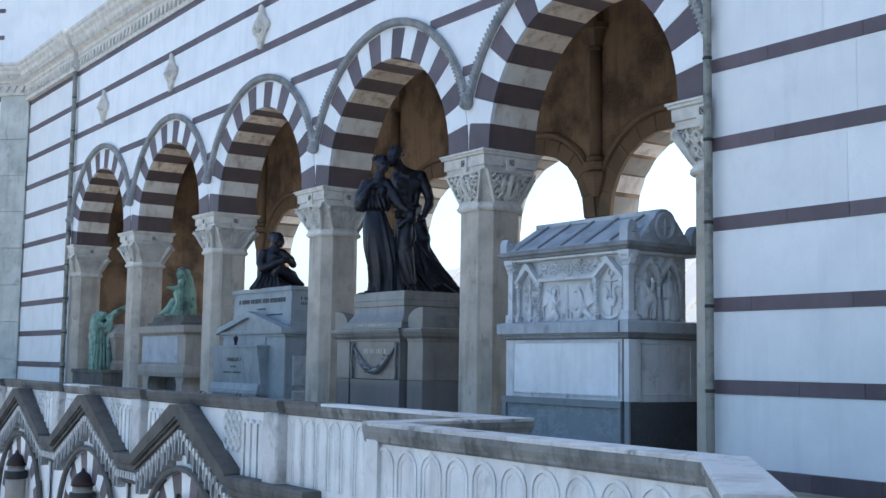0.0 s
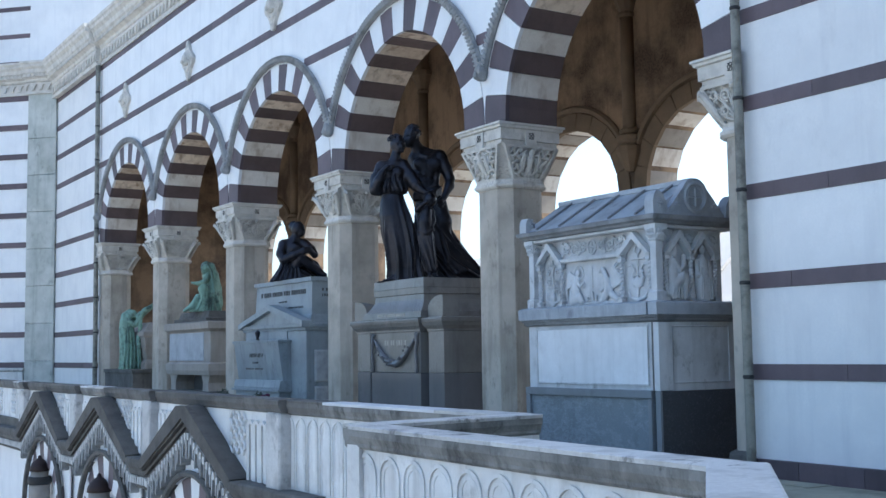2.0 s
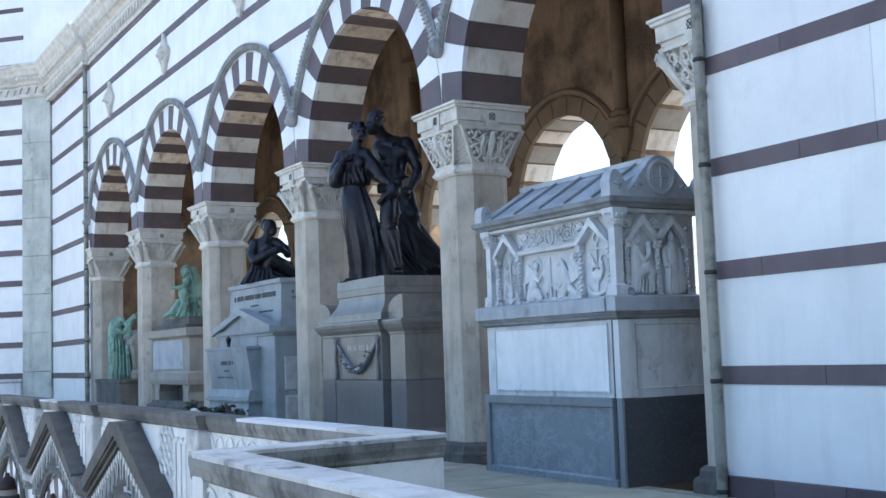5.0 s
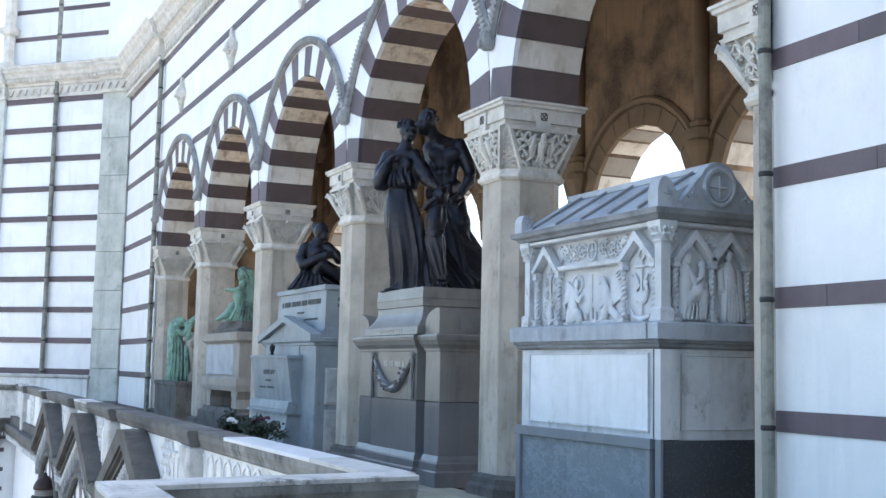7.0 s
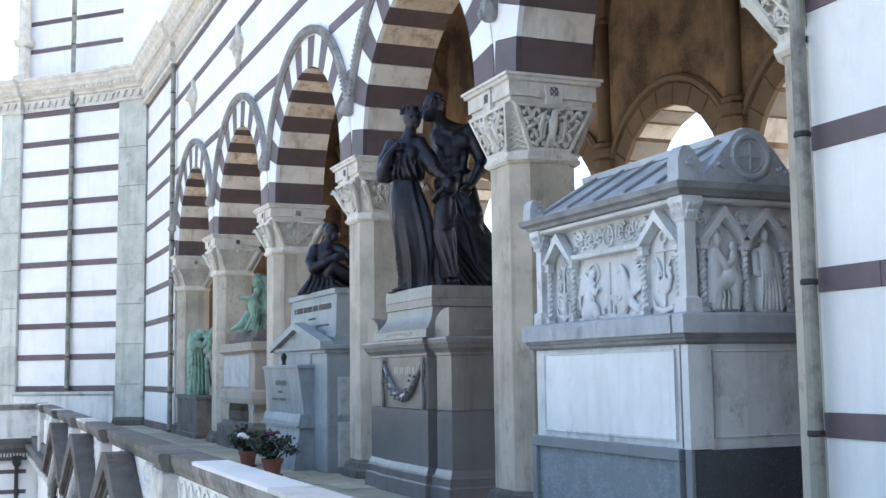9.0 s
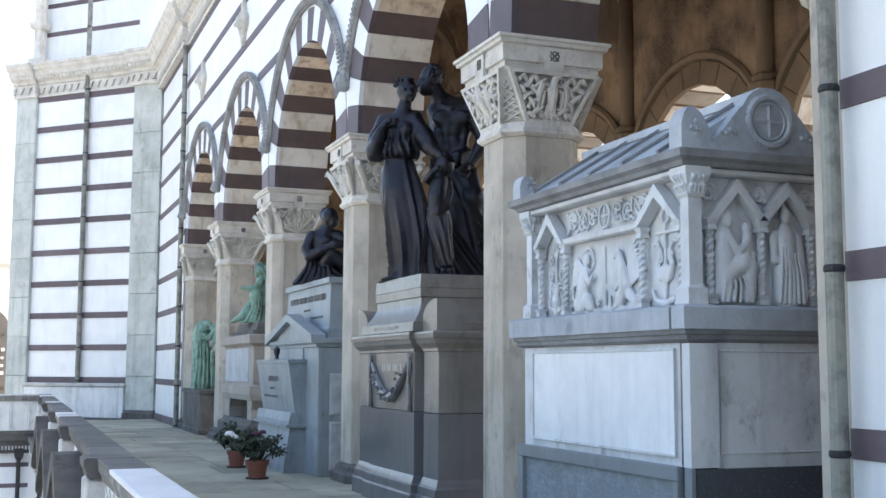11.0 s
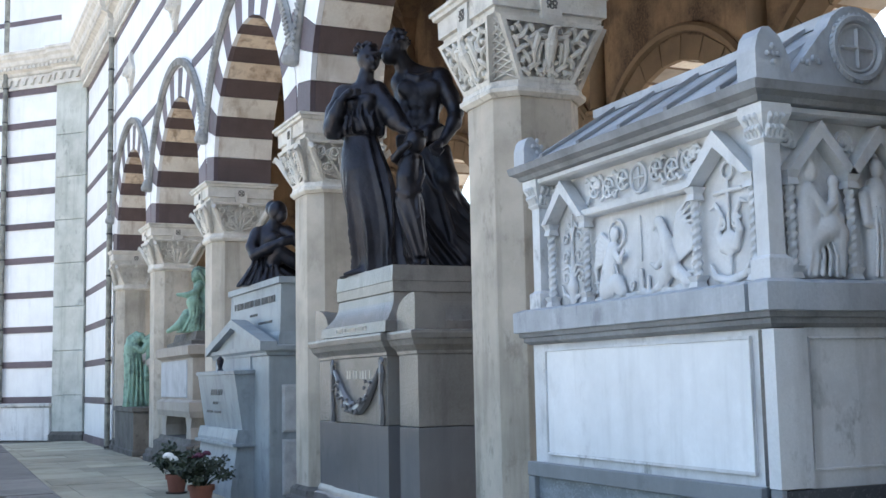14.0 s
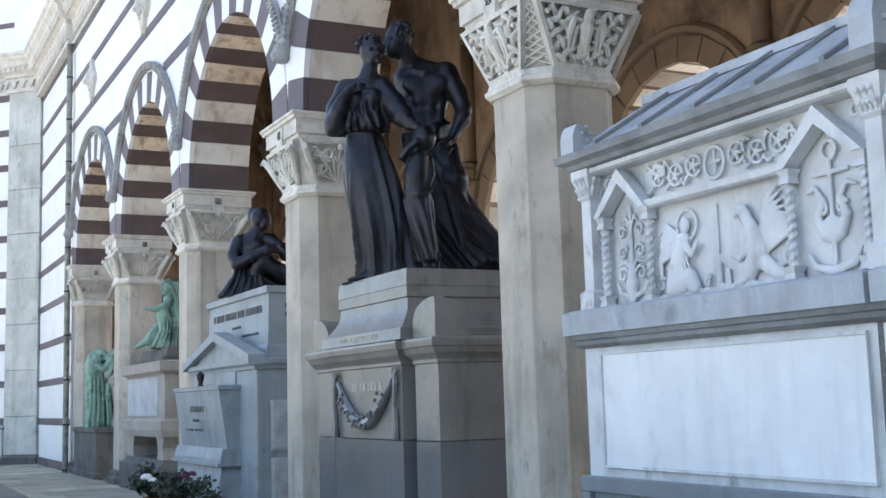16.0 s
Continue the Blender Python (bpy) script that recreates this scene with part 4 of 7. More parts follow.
def parapet(name_label, p, q, w, arches, z0=-0.35, side=1, pitch=0.30, cuts=2.2, cap=None, lift=0.0, looks=None, rib=0.016, body=None):
    """A marble parapet from p to q with blind arches on one face (side 1: to the left of the way from p to q)."""
    pr = thing("parapet", name_label, "parapet", "terrace parapets")
    P_, Q_ = Vector((*p, 0)), Vector((*q, 0))
    d = (Q_ - P_).normalized()
    n = Vector((-d.y, d.x, 0)) * side
    ln_ = (Q_ - P_).length
    h = w / 2
    b = fresh()
    faces_from(b, [[e + n * o + Vector((0, 0, zz)) for o, zz in ((-h, z0), (h - 0.02, z0), (h - 0.02, CAPZ_P - 0.14), (-h, CAPZ_P - 0.14))] for e in (P_, Q_)])
    part("wall", b, body or PANEL, pr)
    k = max(1, round(ln_ / cuts))
    for i in range(k):
        b = fresh()
        a, c = P_ + d * (ln_ * i / k + 0.002), P_ + d * (ln_ * (i + 1) / k - 0.002)
        # sides take a darker blotched grey than pale tops
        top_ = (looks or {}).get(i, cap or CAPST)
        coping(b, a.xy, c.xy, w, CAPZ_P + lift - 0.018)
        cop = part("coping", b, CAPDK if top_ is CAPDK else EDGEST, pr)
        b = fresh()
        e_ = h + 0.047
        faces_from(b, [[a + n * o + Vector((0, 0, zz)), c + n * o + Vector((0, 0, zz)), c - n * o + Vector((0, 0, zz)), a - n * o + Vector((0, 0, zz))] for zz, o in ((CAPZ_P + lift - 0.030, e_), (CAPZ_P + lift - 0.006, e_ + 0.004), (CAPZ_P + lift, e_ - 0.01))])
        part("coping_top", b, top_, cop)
    b = fresh()
    faces_from(b, [[e + n * o + Vector((0, 0, zz)) for o, zz in ((-h, z0 - 0.2), (h + 0.05, z0 - 0.2), (h + 0.05, z0 - 0.02), (h, z0 + 0.04), (-h, z0 + 0.04))] for e in (P_, Q_)])
    part("foot_moulding", b, GREYST, pr)
    if arches:
        cnt = max(1, round(ln_ / pitch))
        st = ln_ / cnt
        top_, low_ = CAPZ_P - 0.20, z0 + 0.14
        for i in range(cnt):
            c = (i + 0.5) * st
            b = fresh()
            for r, dep in ((st * 0.40, 0.0), (st * 0.27, -0.008)):
                zt = top_ - st * 0.42
                pts = [(c - r, low_), (c - r, zt)] + [(c - r * math.cos(a), zt + r * math.sin(a)) for a in [math.pi * j / 10 for j in range(1, 10)]] + [(c + r, zt), (c + r, low_)]
                tube(b, [P_ + d * s_ + n * (h - 0.018 + dep) + Vector((0, 0, z_)) for s_, z_ in pts], rib, 4)
            part("blind_arch", b, PANEL, pr)
    return pr


A_X = 6.755


def a_x(y):
    """The parapet line, skewed a little along the terrace to fit the camera's view."""
    return A_X + 0.0126 * (y - 12.95)


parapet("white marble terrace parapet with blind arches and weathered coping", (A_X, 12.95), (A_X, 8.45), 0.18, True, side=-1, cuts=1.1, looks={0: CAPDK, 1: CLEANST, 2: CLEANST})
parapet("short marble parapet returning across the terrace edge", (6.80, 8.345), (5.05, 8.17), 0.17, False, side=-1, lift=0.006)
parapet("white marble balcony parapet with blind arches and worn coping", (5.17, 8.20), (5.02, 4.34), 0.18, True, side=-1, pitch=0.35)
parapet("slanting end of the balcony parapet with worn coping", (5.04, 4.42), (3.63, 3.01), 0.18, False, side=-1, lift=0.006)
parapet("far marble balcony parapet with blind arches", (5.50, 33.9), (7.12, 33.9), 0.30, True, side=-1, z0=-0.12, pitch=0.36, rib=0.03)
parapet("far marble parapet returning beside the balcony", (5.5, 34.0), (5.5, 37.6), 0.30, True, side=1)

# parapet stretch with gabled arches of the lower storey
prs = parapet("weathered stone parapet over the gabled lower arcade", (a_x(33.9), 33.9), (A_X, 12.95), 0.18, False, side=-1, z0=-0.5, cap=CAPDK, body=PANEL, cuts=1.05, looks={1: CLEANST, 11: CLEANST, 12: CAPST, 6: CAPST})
for y in [12.95] + [17.7 + 4.32 * i for i in range(4)]:
    b = fresh()
    box(b, a_x(y) - 0.22, a_x(y) + 0.08, y - 0.19, y + 0.19, -0.55, CAPZ_P - 0.145, 0.02)
    part("pier", b, CAPST, prs)
    b = fresh()
    coping(b, (a_x(y) - 0.05, y + 0.20), (a_x(y) - 0.05, y - 0.20), 0.28, CAPZ_P + 0.004)
    part("pier_coping", b, CAPDK, prs)
    for s_ in ((1,) if y < 13 else (-1, 1)):
        for j in range(4):
            b = fresh()
            c = y + s_ * (0.38 + 0.19 * j)
            r = 0.07
            pts = [(c - r, -0.3), (c - r, 0.42)] + [(c - r * math.cos(a), 0.42 + r * math.sin(a)) for a in (0.5, 1.05, 1.57, 2.1, 2.64)] + [(c + r, 0.42), (c + r, -0.3)]
            tube(b, [(a_x(c) - 0.085, p, q_) for p, q_ in pts], 0.032, 4)
            part("flute", b, PANEL, prs)
        b = fresh()
        for j in range(3):
            for i in range(3):
                yy, zz = y + s_ * (1.2 + 0.17 * i), 0.5 - 0.17 * j
                m = plane_on("x", -1, (a_x(yy) - 0.085, yy, zz))
                tube(b, ring_path(m, 0.085, 4), 0.022, 4, True)
        tagged(part("lattice", b, PANEL, prs), kind="stuff")

bm = fresh()
prism(bm, [(6.72, 8.7), (10.0, 8.7), (10.0, 33.9), (6.98, 33.9)], "z", -6.0, -0.46)
box(bm, 5.15, 10.0, 2.9, 8.5, -6.0, -0.46)
box(bm, 5.5, 10.0, 34.0, 40.5, -6.0, -0.46)
structure("wall_lower", bm, WHITE, "white marble wall of the lower storey")
for k in range(6):
    for x0, x1, y0, y1 in ((5.42, 6.71, 33.80, 33.905),):
        bm = fresh()
        box(bm, x0, x1, 33.985, 34.01, -0.95 - 0.49 * k, -0.85 - 0.49 * k)
        tagged(part("band", bm, PURPLE), "purple stone band on the lower wall", "band", kind="structure")


# ledges between the gables
for y0_, y1_ in [(11.9, 14.02)] + [(17.42 + 4.32 * i, 18.34 + 4.32 * i) for i in range(2)] + [(26.06, 30.0), (30.0, 33.7)]:
    ledge = thing("ledge", "dark weathered moulded stone ledge between the gables", "ledge", "lower ledges")
    b = fresh()
    xs = a_x((y0_ + y1_) / 2) - A_X
    profile_box(b, 6.45 + xs, 6.68 + xs, y0_, y1_, [(-0.50, -0.08), (-0.46, -0.04), (-0.40, -0.03), (-0.36, 0.0), (-0.30, 0.02), (-0.24, 0.02), (-0.22, 0.0)])
    part("cornice", b, GREYST, ledge)
    b = fresh()
    n_ = int((y1_ - y0_) / 0.11)
    for j in range(n_):
        box(b, 6.47 + xs, 6.54 + xs, y0_ + 0.05 + 0.11 * j, y0_ + 0.11 + 0.11 * j, -0.60, -0.49)
    tagged(part("dentil_course", b, CAPST, ledge), kind="stuff")

# moulding and rain pipe under the far balcony
t = thing("balcony_moulding", "dark weathered dentil moulding under the far balcony", "moulding")
b = fresh()
profile_box(b, 5.56, 6.90, 33.80, 34.0, [(-0.62, -0.02), (-0.56, 0.0), (-0.54, 0.03), (-0.40, 0.04), (-0.37, 0.07), (-0.33, 0.07)])
part("band", b, GREYST, t)
b = fresh()
for j in range(17):
    box(b, 5.56 + 0.075 * j, 5.60 + 0.075 * j, 33.745, 33.81, -0.53, -0.44)
tagged(part("dentil_course", b, CAPST, t), kind="stuff")
t = thing("rain_pipe", "dark iron rain pipe with a square hopper on the lower wall", "pipe")
b = fresh()
profile_box(b, 6.38, 6.58, 33.72, 33.92, [(-0.78, -0.05), (-0.70, 0.0), (-0.52, 0.01), (-0.50, -0.02)])
part("hopper", b, IRON, t)
b = fresh()
tube(b, [(6.48, 33.9, -0.76), (6.48, 33.9, -6.0)], 0.05, 10)
part("pipe", b, IRON, t)


def gable(y):
    g = thing("gable", "weathered stone gable over a striped lower arch", "gable", "lower arcade gables")
    g.location = (a_x(y) - A_X, y, 0)
    x0, x1 = 6.44, 6.665
    hw, za, zf = 1.73, 0.63, -0.20
    for s_ in (-1, 1):
        b = fresh()
        t = 0.17
        prism(b, [(0.0, za), (s_ * 0.20, za - 0.01), (s_ * hw, zf), (s_ * (hw - 0.05), zf - t * 0.8), (0.0, za - t)], "x", x0 - 0.04, x1)
        part("slope_slab", b, GABLEST, g)
        b = fresh()
        for o, e in ((-0.03, 0.15), (0.015, 0.22), (0.05, 0.29)):
            prism(b, [(0.0, za - e), (s_ * hw, zf - e + 0.03), (s_ * hw, zf - e - 0.02), (0.0, za - e - 0.06)], "x", x0 + 0.02 + o, x1)
        part("slope_moulding", b, GABLEST, g)
        b = fresh()
        for j in range(15):          # dentils under the slope
            f = (j + 0.5) / 15
            c, zt = s_ * hw * f, za + (zf - za) * f - 0.36
            box(b, x0 + 0.04, x0 + 0.18, c - 0.035, c + 0.035, zt - 0.07, zt + 0.02)
        tagged(part("dentil_course", b, CAPST, g), kind="stuff")
        for j in range(8):           # hanging corbel arches
            f = (j + 0.6) / 8.3
            c, zt = s_ * hw * f, za + (zf - za) * f - 0.40
            h = 0.095
            pts = [(c - h, zt + 0.06), (c - h, zt - 0.22), (c - h * 0.72, zt - 0.26), (c - h * 0.5, zt - 0.20)]
            pts += [(c + h * 0.5 * math.cos(a), zt - 0.12 + 0.08 * math.sin(a)) for a in (math.pi, 2.35, 1.57, 0.79, 0.0)]
            pts += [(c + h * 0.5, zt - 0.20), (c + h * 0.72, zt - 0.26), (c + h, zt - 0.22), (c + h, zt + 0.06)]
            b = fresh()
            prism(b, pts, "x", x0 + 0.06, x0 + 0.2)
            part("corbel_arch", b, LABEL, g)
    b = fresh()
    zc, r0, r1 = -1.78, 0.95, 1.45
    prism(b, [(-hw, zf - 0.2), (0, za - 0.3), (hw, zf - 0.2), (hw, -6.0), (hw - 0.12, -6.0)] + [(r1 * math.cos(a), zc + r1 * math.sin(a)) for a in [math.pi * j / 14 for j in range(15)]] + [(-hw + 0.12, -6.0), (-hw, -6.0)], "x", x0 + 0.20, x1)
    part("field", b, WHITE, g)
    for k in range(13):
        a0, a1 = math.pi * k / 13 + 0.004, math.pi * (k + 1) / 13 - 0.004
        tip = 1.22 if k == 6 else 1.0
        b = fresh()
        prism(b, [(r0 * math.cos(a0), zc + r0 * math.sin(a0)), (r1 * math.cos(a0), zc + r1 * math.sin(a0)), (r1 * math.cos((a0 + a1) / 2) * tip, zc + r1 * math.sin((a0 + a1) / 2) * tip),
                  (r1 * math.cos(a1), zc + r1 * math.sin(a1)), (r0 * math.cos(a1), zc + r0 * math.sin(a1))], "x", x0 + 0.17, x1)
        part("voussoir", b, WHITE if k % 2 == 0 else PURPLE, g)
    b = fresh()
    tube(b, [(x0 + 0.11, (r1 + 0.05) * math.cos(math.pi * j / 20), zc + (r1 + 0.05) * math.sin(math.pi * j / 20)) for j in range(21)], 0.05, 6)
    part("label_moulding", b, GREYST, g)
    cx_ = x0 + 0.06              # domed lantern in front of the arch
    for name, mat_, prof in (("lantern_drum", TANST, ((0.20, 0.10), (0.20, 0.60), (0.17, 0.62), (0.17, 0.86))),
                             ("lantern_ring", IRON, ((0.215, 0.60), (0.225, 0.63), (0.225, 0.72), (0.215, 0.75))),
                             ("lantern_dome", RUSTED, ((0.20, 0.86), (0.19, 0.93), (0.15, 1.01), (0.09, 1.07), (0.04, 1.10), (0.035, 1.14), (0.01, 1.16)))):
        b = fresh()
        faces_from(b, [[(cx_ + r_ * math.cos(j * math.tau / 16), r_ * math.sin(j * math.tau / 16), zc + z_) for j in range(16)] for r_, z_ in prof])
        part(name, b, mat_, g, smooth=True)
    return g


for i in range(3):
    gable(15.72 + 4.32 * i)


# ---- reliefs of the chest tomb, modelled with x to the right, y outwards (negative) and z up ----
def relief(t, clay, m):
    ob = new("carving", clay.mesh("carving", SARC))
    ob.parent = t
    ob.matrix_local = m
    return ob


def spiral(c, x, z, r, w, a0, turn=1, y=-0.012):
    pts = [(x + r * (1 - 0.07 * i) * math.cos(a0 + turn * 0.62 * i), y, z + r * (1 - 0.07 * i) * math.sin(a0 + turn * 0.62 * i), w * (1 - 0.03 * i)) for i in range(12)]
    c.path(pts, 0.006)


def niche_relief(t, cy_, hw):
    """Front niche: a vase of tendrils, or an anchor with two fish, under the gable."""
    c = Clay((-hw, -0.10, -0.05), (hw, 0.04, 0.72), 0.0062)
    c.lump((0, 0.04, 0.33), (hw, 0.03, 0.5), k=0.004)
    if cy_ > 0:
        c.path([(0, -0.01, 0.02, 0.03), (0, -0.015, 0.10, 0.045), (0, -0.01, 0.17, 0.03), (0, -0.01, 0.30, 0.014), (0, -0.01, 0.56, 0.010)], 0.012)
        for s_ in (-1, 1):
            for z, r in ((0.16, 0.050), (0.29, 0.047), (0.41, 0.040)):
                spiral(c, s_ * 0.085, z, r, 0.011, 1.57 + s_ * 1.2, -s_)
            c.path([(0, -0.01, 0.18, 0.012), (s_ * 0.05, -0.015, 0.24, 0.012), (s_ * 0.13, -0.01, 0.22, 0.008)], 0.006)
            c.path([(0, -0.01, 0.42, 0.010), (s_ * 0.04, -0.012, 0.50, 0.012), (s_ * 0.07, -0.01, 0.47, 0.006)], 0.006)
            c.path([(s_ * 0.02, -0.01, 0.03, 0.016), (s_ * 0.12, -0.01, 0.06, 0.014), (s_ * 0.15, -0.008, 0.12, 0.008)], 0.006)
    else:
        c.limb((0, -0.012, 0.05), 0.014, (0, -0.012, 0.52), 0.012, 0.006)
        ring = [(0.045 * math.cos(j * 0.5236), -0.012, 0.575 + 0.045 * math.sin(j * 0.5236), 0.010) for j in range(13)]
        c.path(ring, 0.004)
        c.limb((-0.11, -0.012, 0.47), 0.012, (0.11, -0.012, 0.47), 0.012, 0.006)
        c.path([(-0.16, -0.012, 0.10, 0.010), (-0.12, -0.014, 0.035, 0.018), (0, -0.016, 0.005, 0.024), (0.12, -0.014, 0.035, 0.018), (0.16, -0.012, 0.10, 0.010)], 0.008)
        c.lump((0.0, -0.012, 0.20), (0.075, 0.03, 0.065), k=0.012)
        for s_ in (-1, 1):
            c.path([(s_ * 0.05, -0.014, 0.18, 0.030), (s_ * 0.09, -0.016, 0.26, 0.022), (s_ * 0.05, -0.016, 0.34, 0.016), (s_ * 0.10, -0.014, 0.41, 0.012), (s_ * 0.15, -0.01, 0.39, 0.008)], 0.008)
            spiral(c, s_ * 0.06, 0.30, 0.040, 0.010, 1.57 - s_, s_)
    relief(t, c, plane_on("x", -1, (0.112, cy_, 1.84)) @ pose(0, 0, 0, -90) @ Matrix.Diagonal((1, 0.7, 1, 1)))


def centre_relief(t, y0, y1):
    """Kneeling winged figure with a halo at one side, a winged beast rearing at the other, bare ground between."""
    w = abs(y1 - y0) / 2
    c = Clay((-w, -0.13, -0.06), (w, 0.04, 0.54), 0.0068)
    q = random.Random(31)
    for i in range(15):
        c.lump((-w + 2 * w * (i + 0.5) / 15, -0.005, 0.01), (0.05, 0.03, q.uniform(0.015, 0.04)), k=0.012)
    # kneeling figure
    c.path([(-0.36, -0.02, 0.07, 0.075), (-0.33, -0.02, 0.20, 0.062), (-0.29, -0.02, 0.30, 0.050)], 0.015)
    c.path([(-0.38, -0.02, 0.05, 0.06), (-0.25, -0.03, 0.09, 0.055), (-0.20, -0.03, 0.04, 0.04)], 0.012)
    c.lump((-0.265, -0.03, 0.385), (0.038, 0.032, 0.046), k=0.008)
    c.path([(-0.265 + 0.085 * math.cos(j * 0.45), -0.006, 0.385 + 0.085 * math.sin(j * 0.45), 0.009) for j in range(15)], 0.004)
    c.path([(-0.28, -0.035, 0.29, 0.024), (-0.21, -0.045, 0.22, 0.020), (-0.16, -0.045, 0.27, 0.014)], 0.008)
    for j in range(8):
        c.path([(-0.32 - 0.012 * j, -0.01, 0.32 - 0.012 * j, 0.012), (-0.42 - 0.012 * j, -0.018, 0.40 - 0.028 * j, 0.016), (-0.52 + 0.004 * j, -0.01, 0.36 - 0.040 * j, 0.007)], 0.005)
    for j in range(5):
        c.path([(-0.33 + 0.02 * j, -0.05, 0.20, 0.007), (-0.38 + 0.05 * j, -0.055, 0.03, 0.010)], 0.006)
    # altar and cross between
    c.limb((-0.02, -0.005, 0.02), 0.022, (-0.02, -0.005, 0.14), 0.020, 0.006)
    c.limb((0.05, -0.005, 0.02), 0.018, (0.05, -0.005, 0.10), 0.015, 0.006)
    c.limb((-0.02, 0.0, 0.2), 0.007, (-0.02, 0.0, 0.46), 0.007, 0.004)
    # winged beast
    c.path([(0.22, -0.02, 0.08, 0.05), (0.30, -0.025, 0.17, 0.055), (0.26, -0.03, 0.28, 0.042), (0.22, -0.03, 0.36, 0.034)], 0.015)
    c.lump((0.195, -0.035, 0.395), (0.045, 0.03, 0.034), (0, 20, 0), 0.008)
    c.limb((0.16, -0.03, 0.385), 0.016, (0.125, -0.02, 0.36), 0.007, 0.006)
    c.path([(0.25, -0.03, 0.20, 0.026), (0.16, -0.035, 0.15, 0.018), (0.10, -0.03, 0.17, 0.012)], 0.008)
    c.path([(0.26, -0.03, 0.10, 0.034), (0.18, -0.035, 0.04, 0.022), (0.11, -0.03, 0.02, 0.014)], 0.008)
    c.path([(0.32, -0.02, 0.12, 0.045), (0.42, -0.02, 0.05, 0.035), (0.55, -0.012, 0.02, 0.014)], 0.01)
    for j in range(10):
        c.path([(0.30 + 0.006 * j, -0.015, 0.24 - 0.008 * j, 0.012), (0.37 + 0.016 * j, -0.024, 0.42 - 0.020 * j, 0.017), (0.46 + 0.012 * j, -0.012, 0.50 - 0.042 * j, 0.006)], 0.004)
    for x, z, r in ((0.50, 0.12, 0.05), (-0.50, 0.08, 0.045), (-0.11, 0.06, 0.03), (0.44, 0.07, 0.03)):
        spiral(c, x, z, r, 0.009, 0.8)
    c.lump((0, 0.046, 0.25), (w * 1.6, 0.03, 0.9), k=0.004)
    relief(t, c, plane_on("x", -1, (0.112, (y0 + y1) / 2, 1.83)) @ pose(0, 0, 0, -90) @ Matrix.Diagonal((1, 0.62, 1, 1)))


def end_relief(t, cx_, g, seated_one):
    """End niche: a robed figure sitting with an open book, or one standing in a long robe."""
    c = Clay((-0.17, -0.15, -0.06), (0.19, 0.06, 0.70), 0.0068)
    c.lump((0, 0.075, 0.3), (0.3, 0.035, 0.7), k=0.004)
    if seated_one:
        c.path([(-0.09, 0.0, 0.06, 0.075), (-0.085, 0.0, 0.30, 0.068), (-0.075, 0.0, 0.42, 0.055)], 0.02)
        c.path([(-0.08, -0.01, 0.17, 0.075), (0.04, -0.03, 0.25, 0.065), (0.09, -0.035, 0.22, 0.055), (0.08, -0.03, 0.04, 0.045)], 0.015)
        c.lump((-0.06, -0.015, 0.525), (0.042, 0.04, 0.056), (0, -10, 0), 0.008)
        c.path([(-0.06, 0.0, 0.575, 0.030), (-0.105, 0.005, 0.53, 0.030), (-0.125, 0.005, 0.40, 0.028)], 0.012)
        c.path([(-0.06, -0.03, 0.41, 0.034), (0.0, -0.05, 0.32, 0.028), (0.06, -0.05, 0.37, 0.022)], 0.01)
        c.limb((0.07, -0.02, 0.30), 0.032, (0.085, -0.02, 0.43), 0.030, 0.008)
        c.lump((0.08, -0.025, 0.475), (0.032, 0.03, 0.040), k=0.008)
        c.path([(0.12, 0.0, 0.05, 0.035), (0.125, 0.0, 0.30, 0.03)], 0.02)
        for j in range(6):
            c.path([(-0.10 + 0.03 * j, -0.06, 0.22 - 0.004 * j, 0.006), (-0.11 + 0.04 * j, -0.07, 0.10, 0.010), (-0.13 + 0.045 * j, -0.06, 0.01, 0.012)], 0.006)
    else:
        c.path([(0.0, 0.0, 0.03, 0.095), (-0.005, 0.0, 0.25, 0.085), (0.0, 0.0, 0.42, 0.070), (0.0, 0.0, 0.48, 0.045)], 0.02)
        c.limb((-0.07, 0.0, 0.44), 0.032, (0.07, 0.0, 0.44), 0.032, 0.02)
        c.lump((0.0, -0.015, 0.565), (0.038, 0.04, 0.054), k=0.008)
        c.path([(0.0, 0.01, 0.62, 0.028), (0.045, 0.015, 0.56, 0.022), (0.05, 0.015, 0.48, 0.02)], 0.01)
        c.path([(-0.09, -0.01, 0.42, 0.032), (-0.10, -0.04, 0.28, 0.028), (-0.01, -0.075, 0.27, 0.020)], 0.01)
        c.path([(0.09, -0.01, 0.42, 0.032), (0.11, -0.03, 0.26, 0.030), (0.12, -0.02, 0.05, 0.040)], 0.012)
        for j in range(6):
            c.path([(-0.06 + 0.024 * j, -0.075, 0.36 - 0.01 * j, 0.006), (-0.07 + 0.030 * j, -0.085, 0.18, 0.010), (-0.09 + 0.036 * j, -0.085, 0.01, 0.013)], 0.006)
    relief(t, c, plane_on("y", -1, (cx_, g + 0.01, 1.84)) @ pose(0, 0, 0, -90) @ Matrix.Diagonal((1, 0.75, 1, 1)))


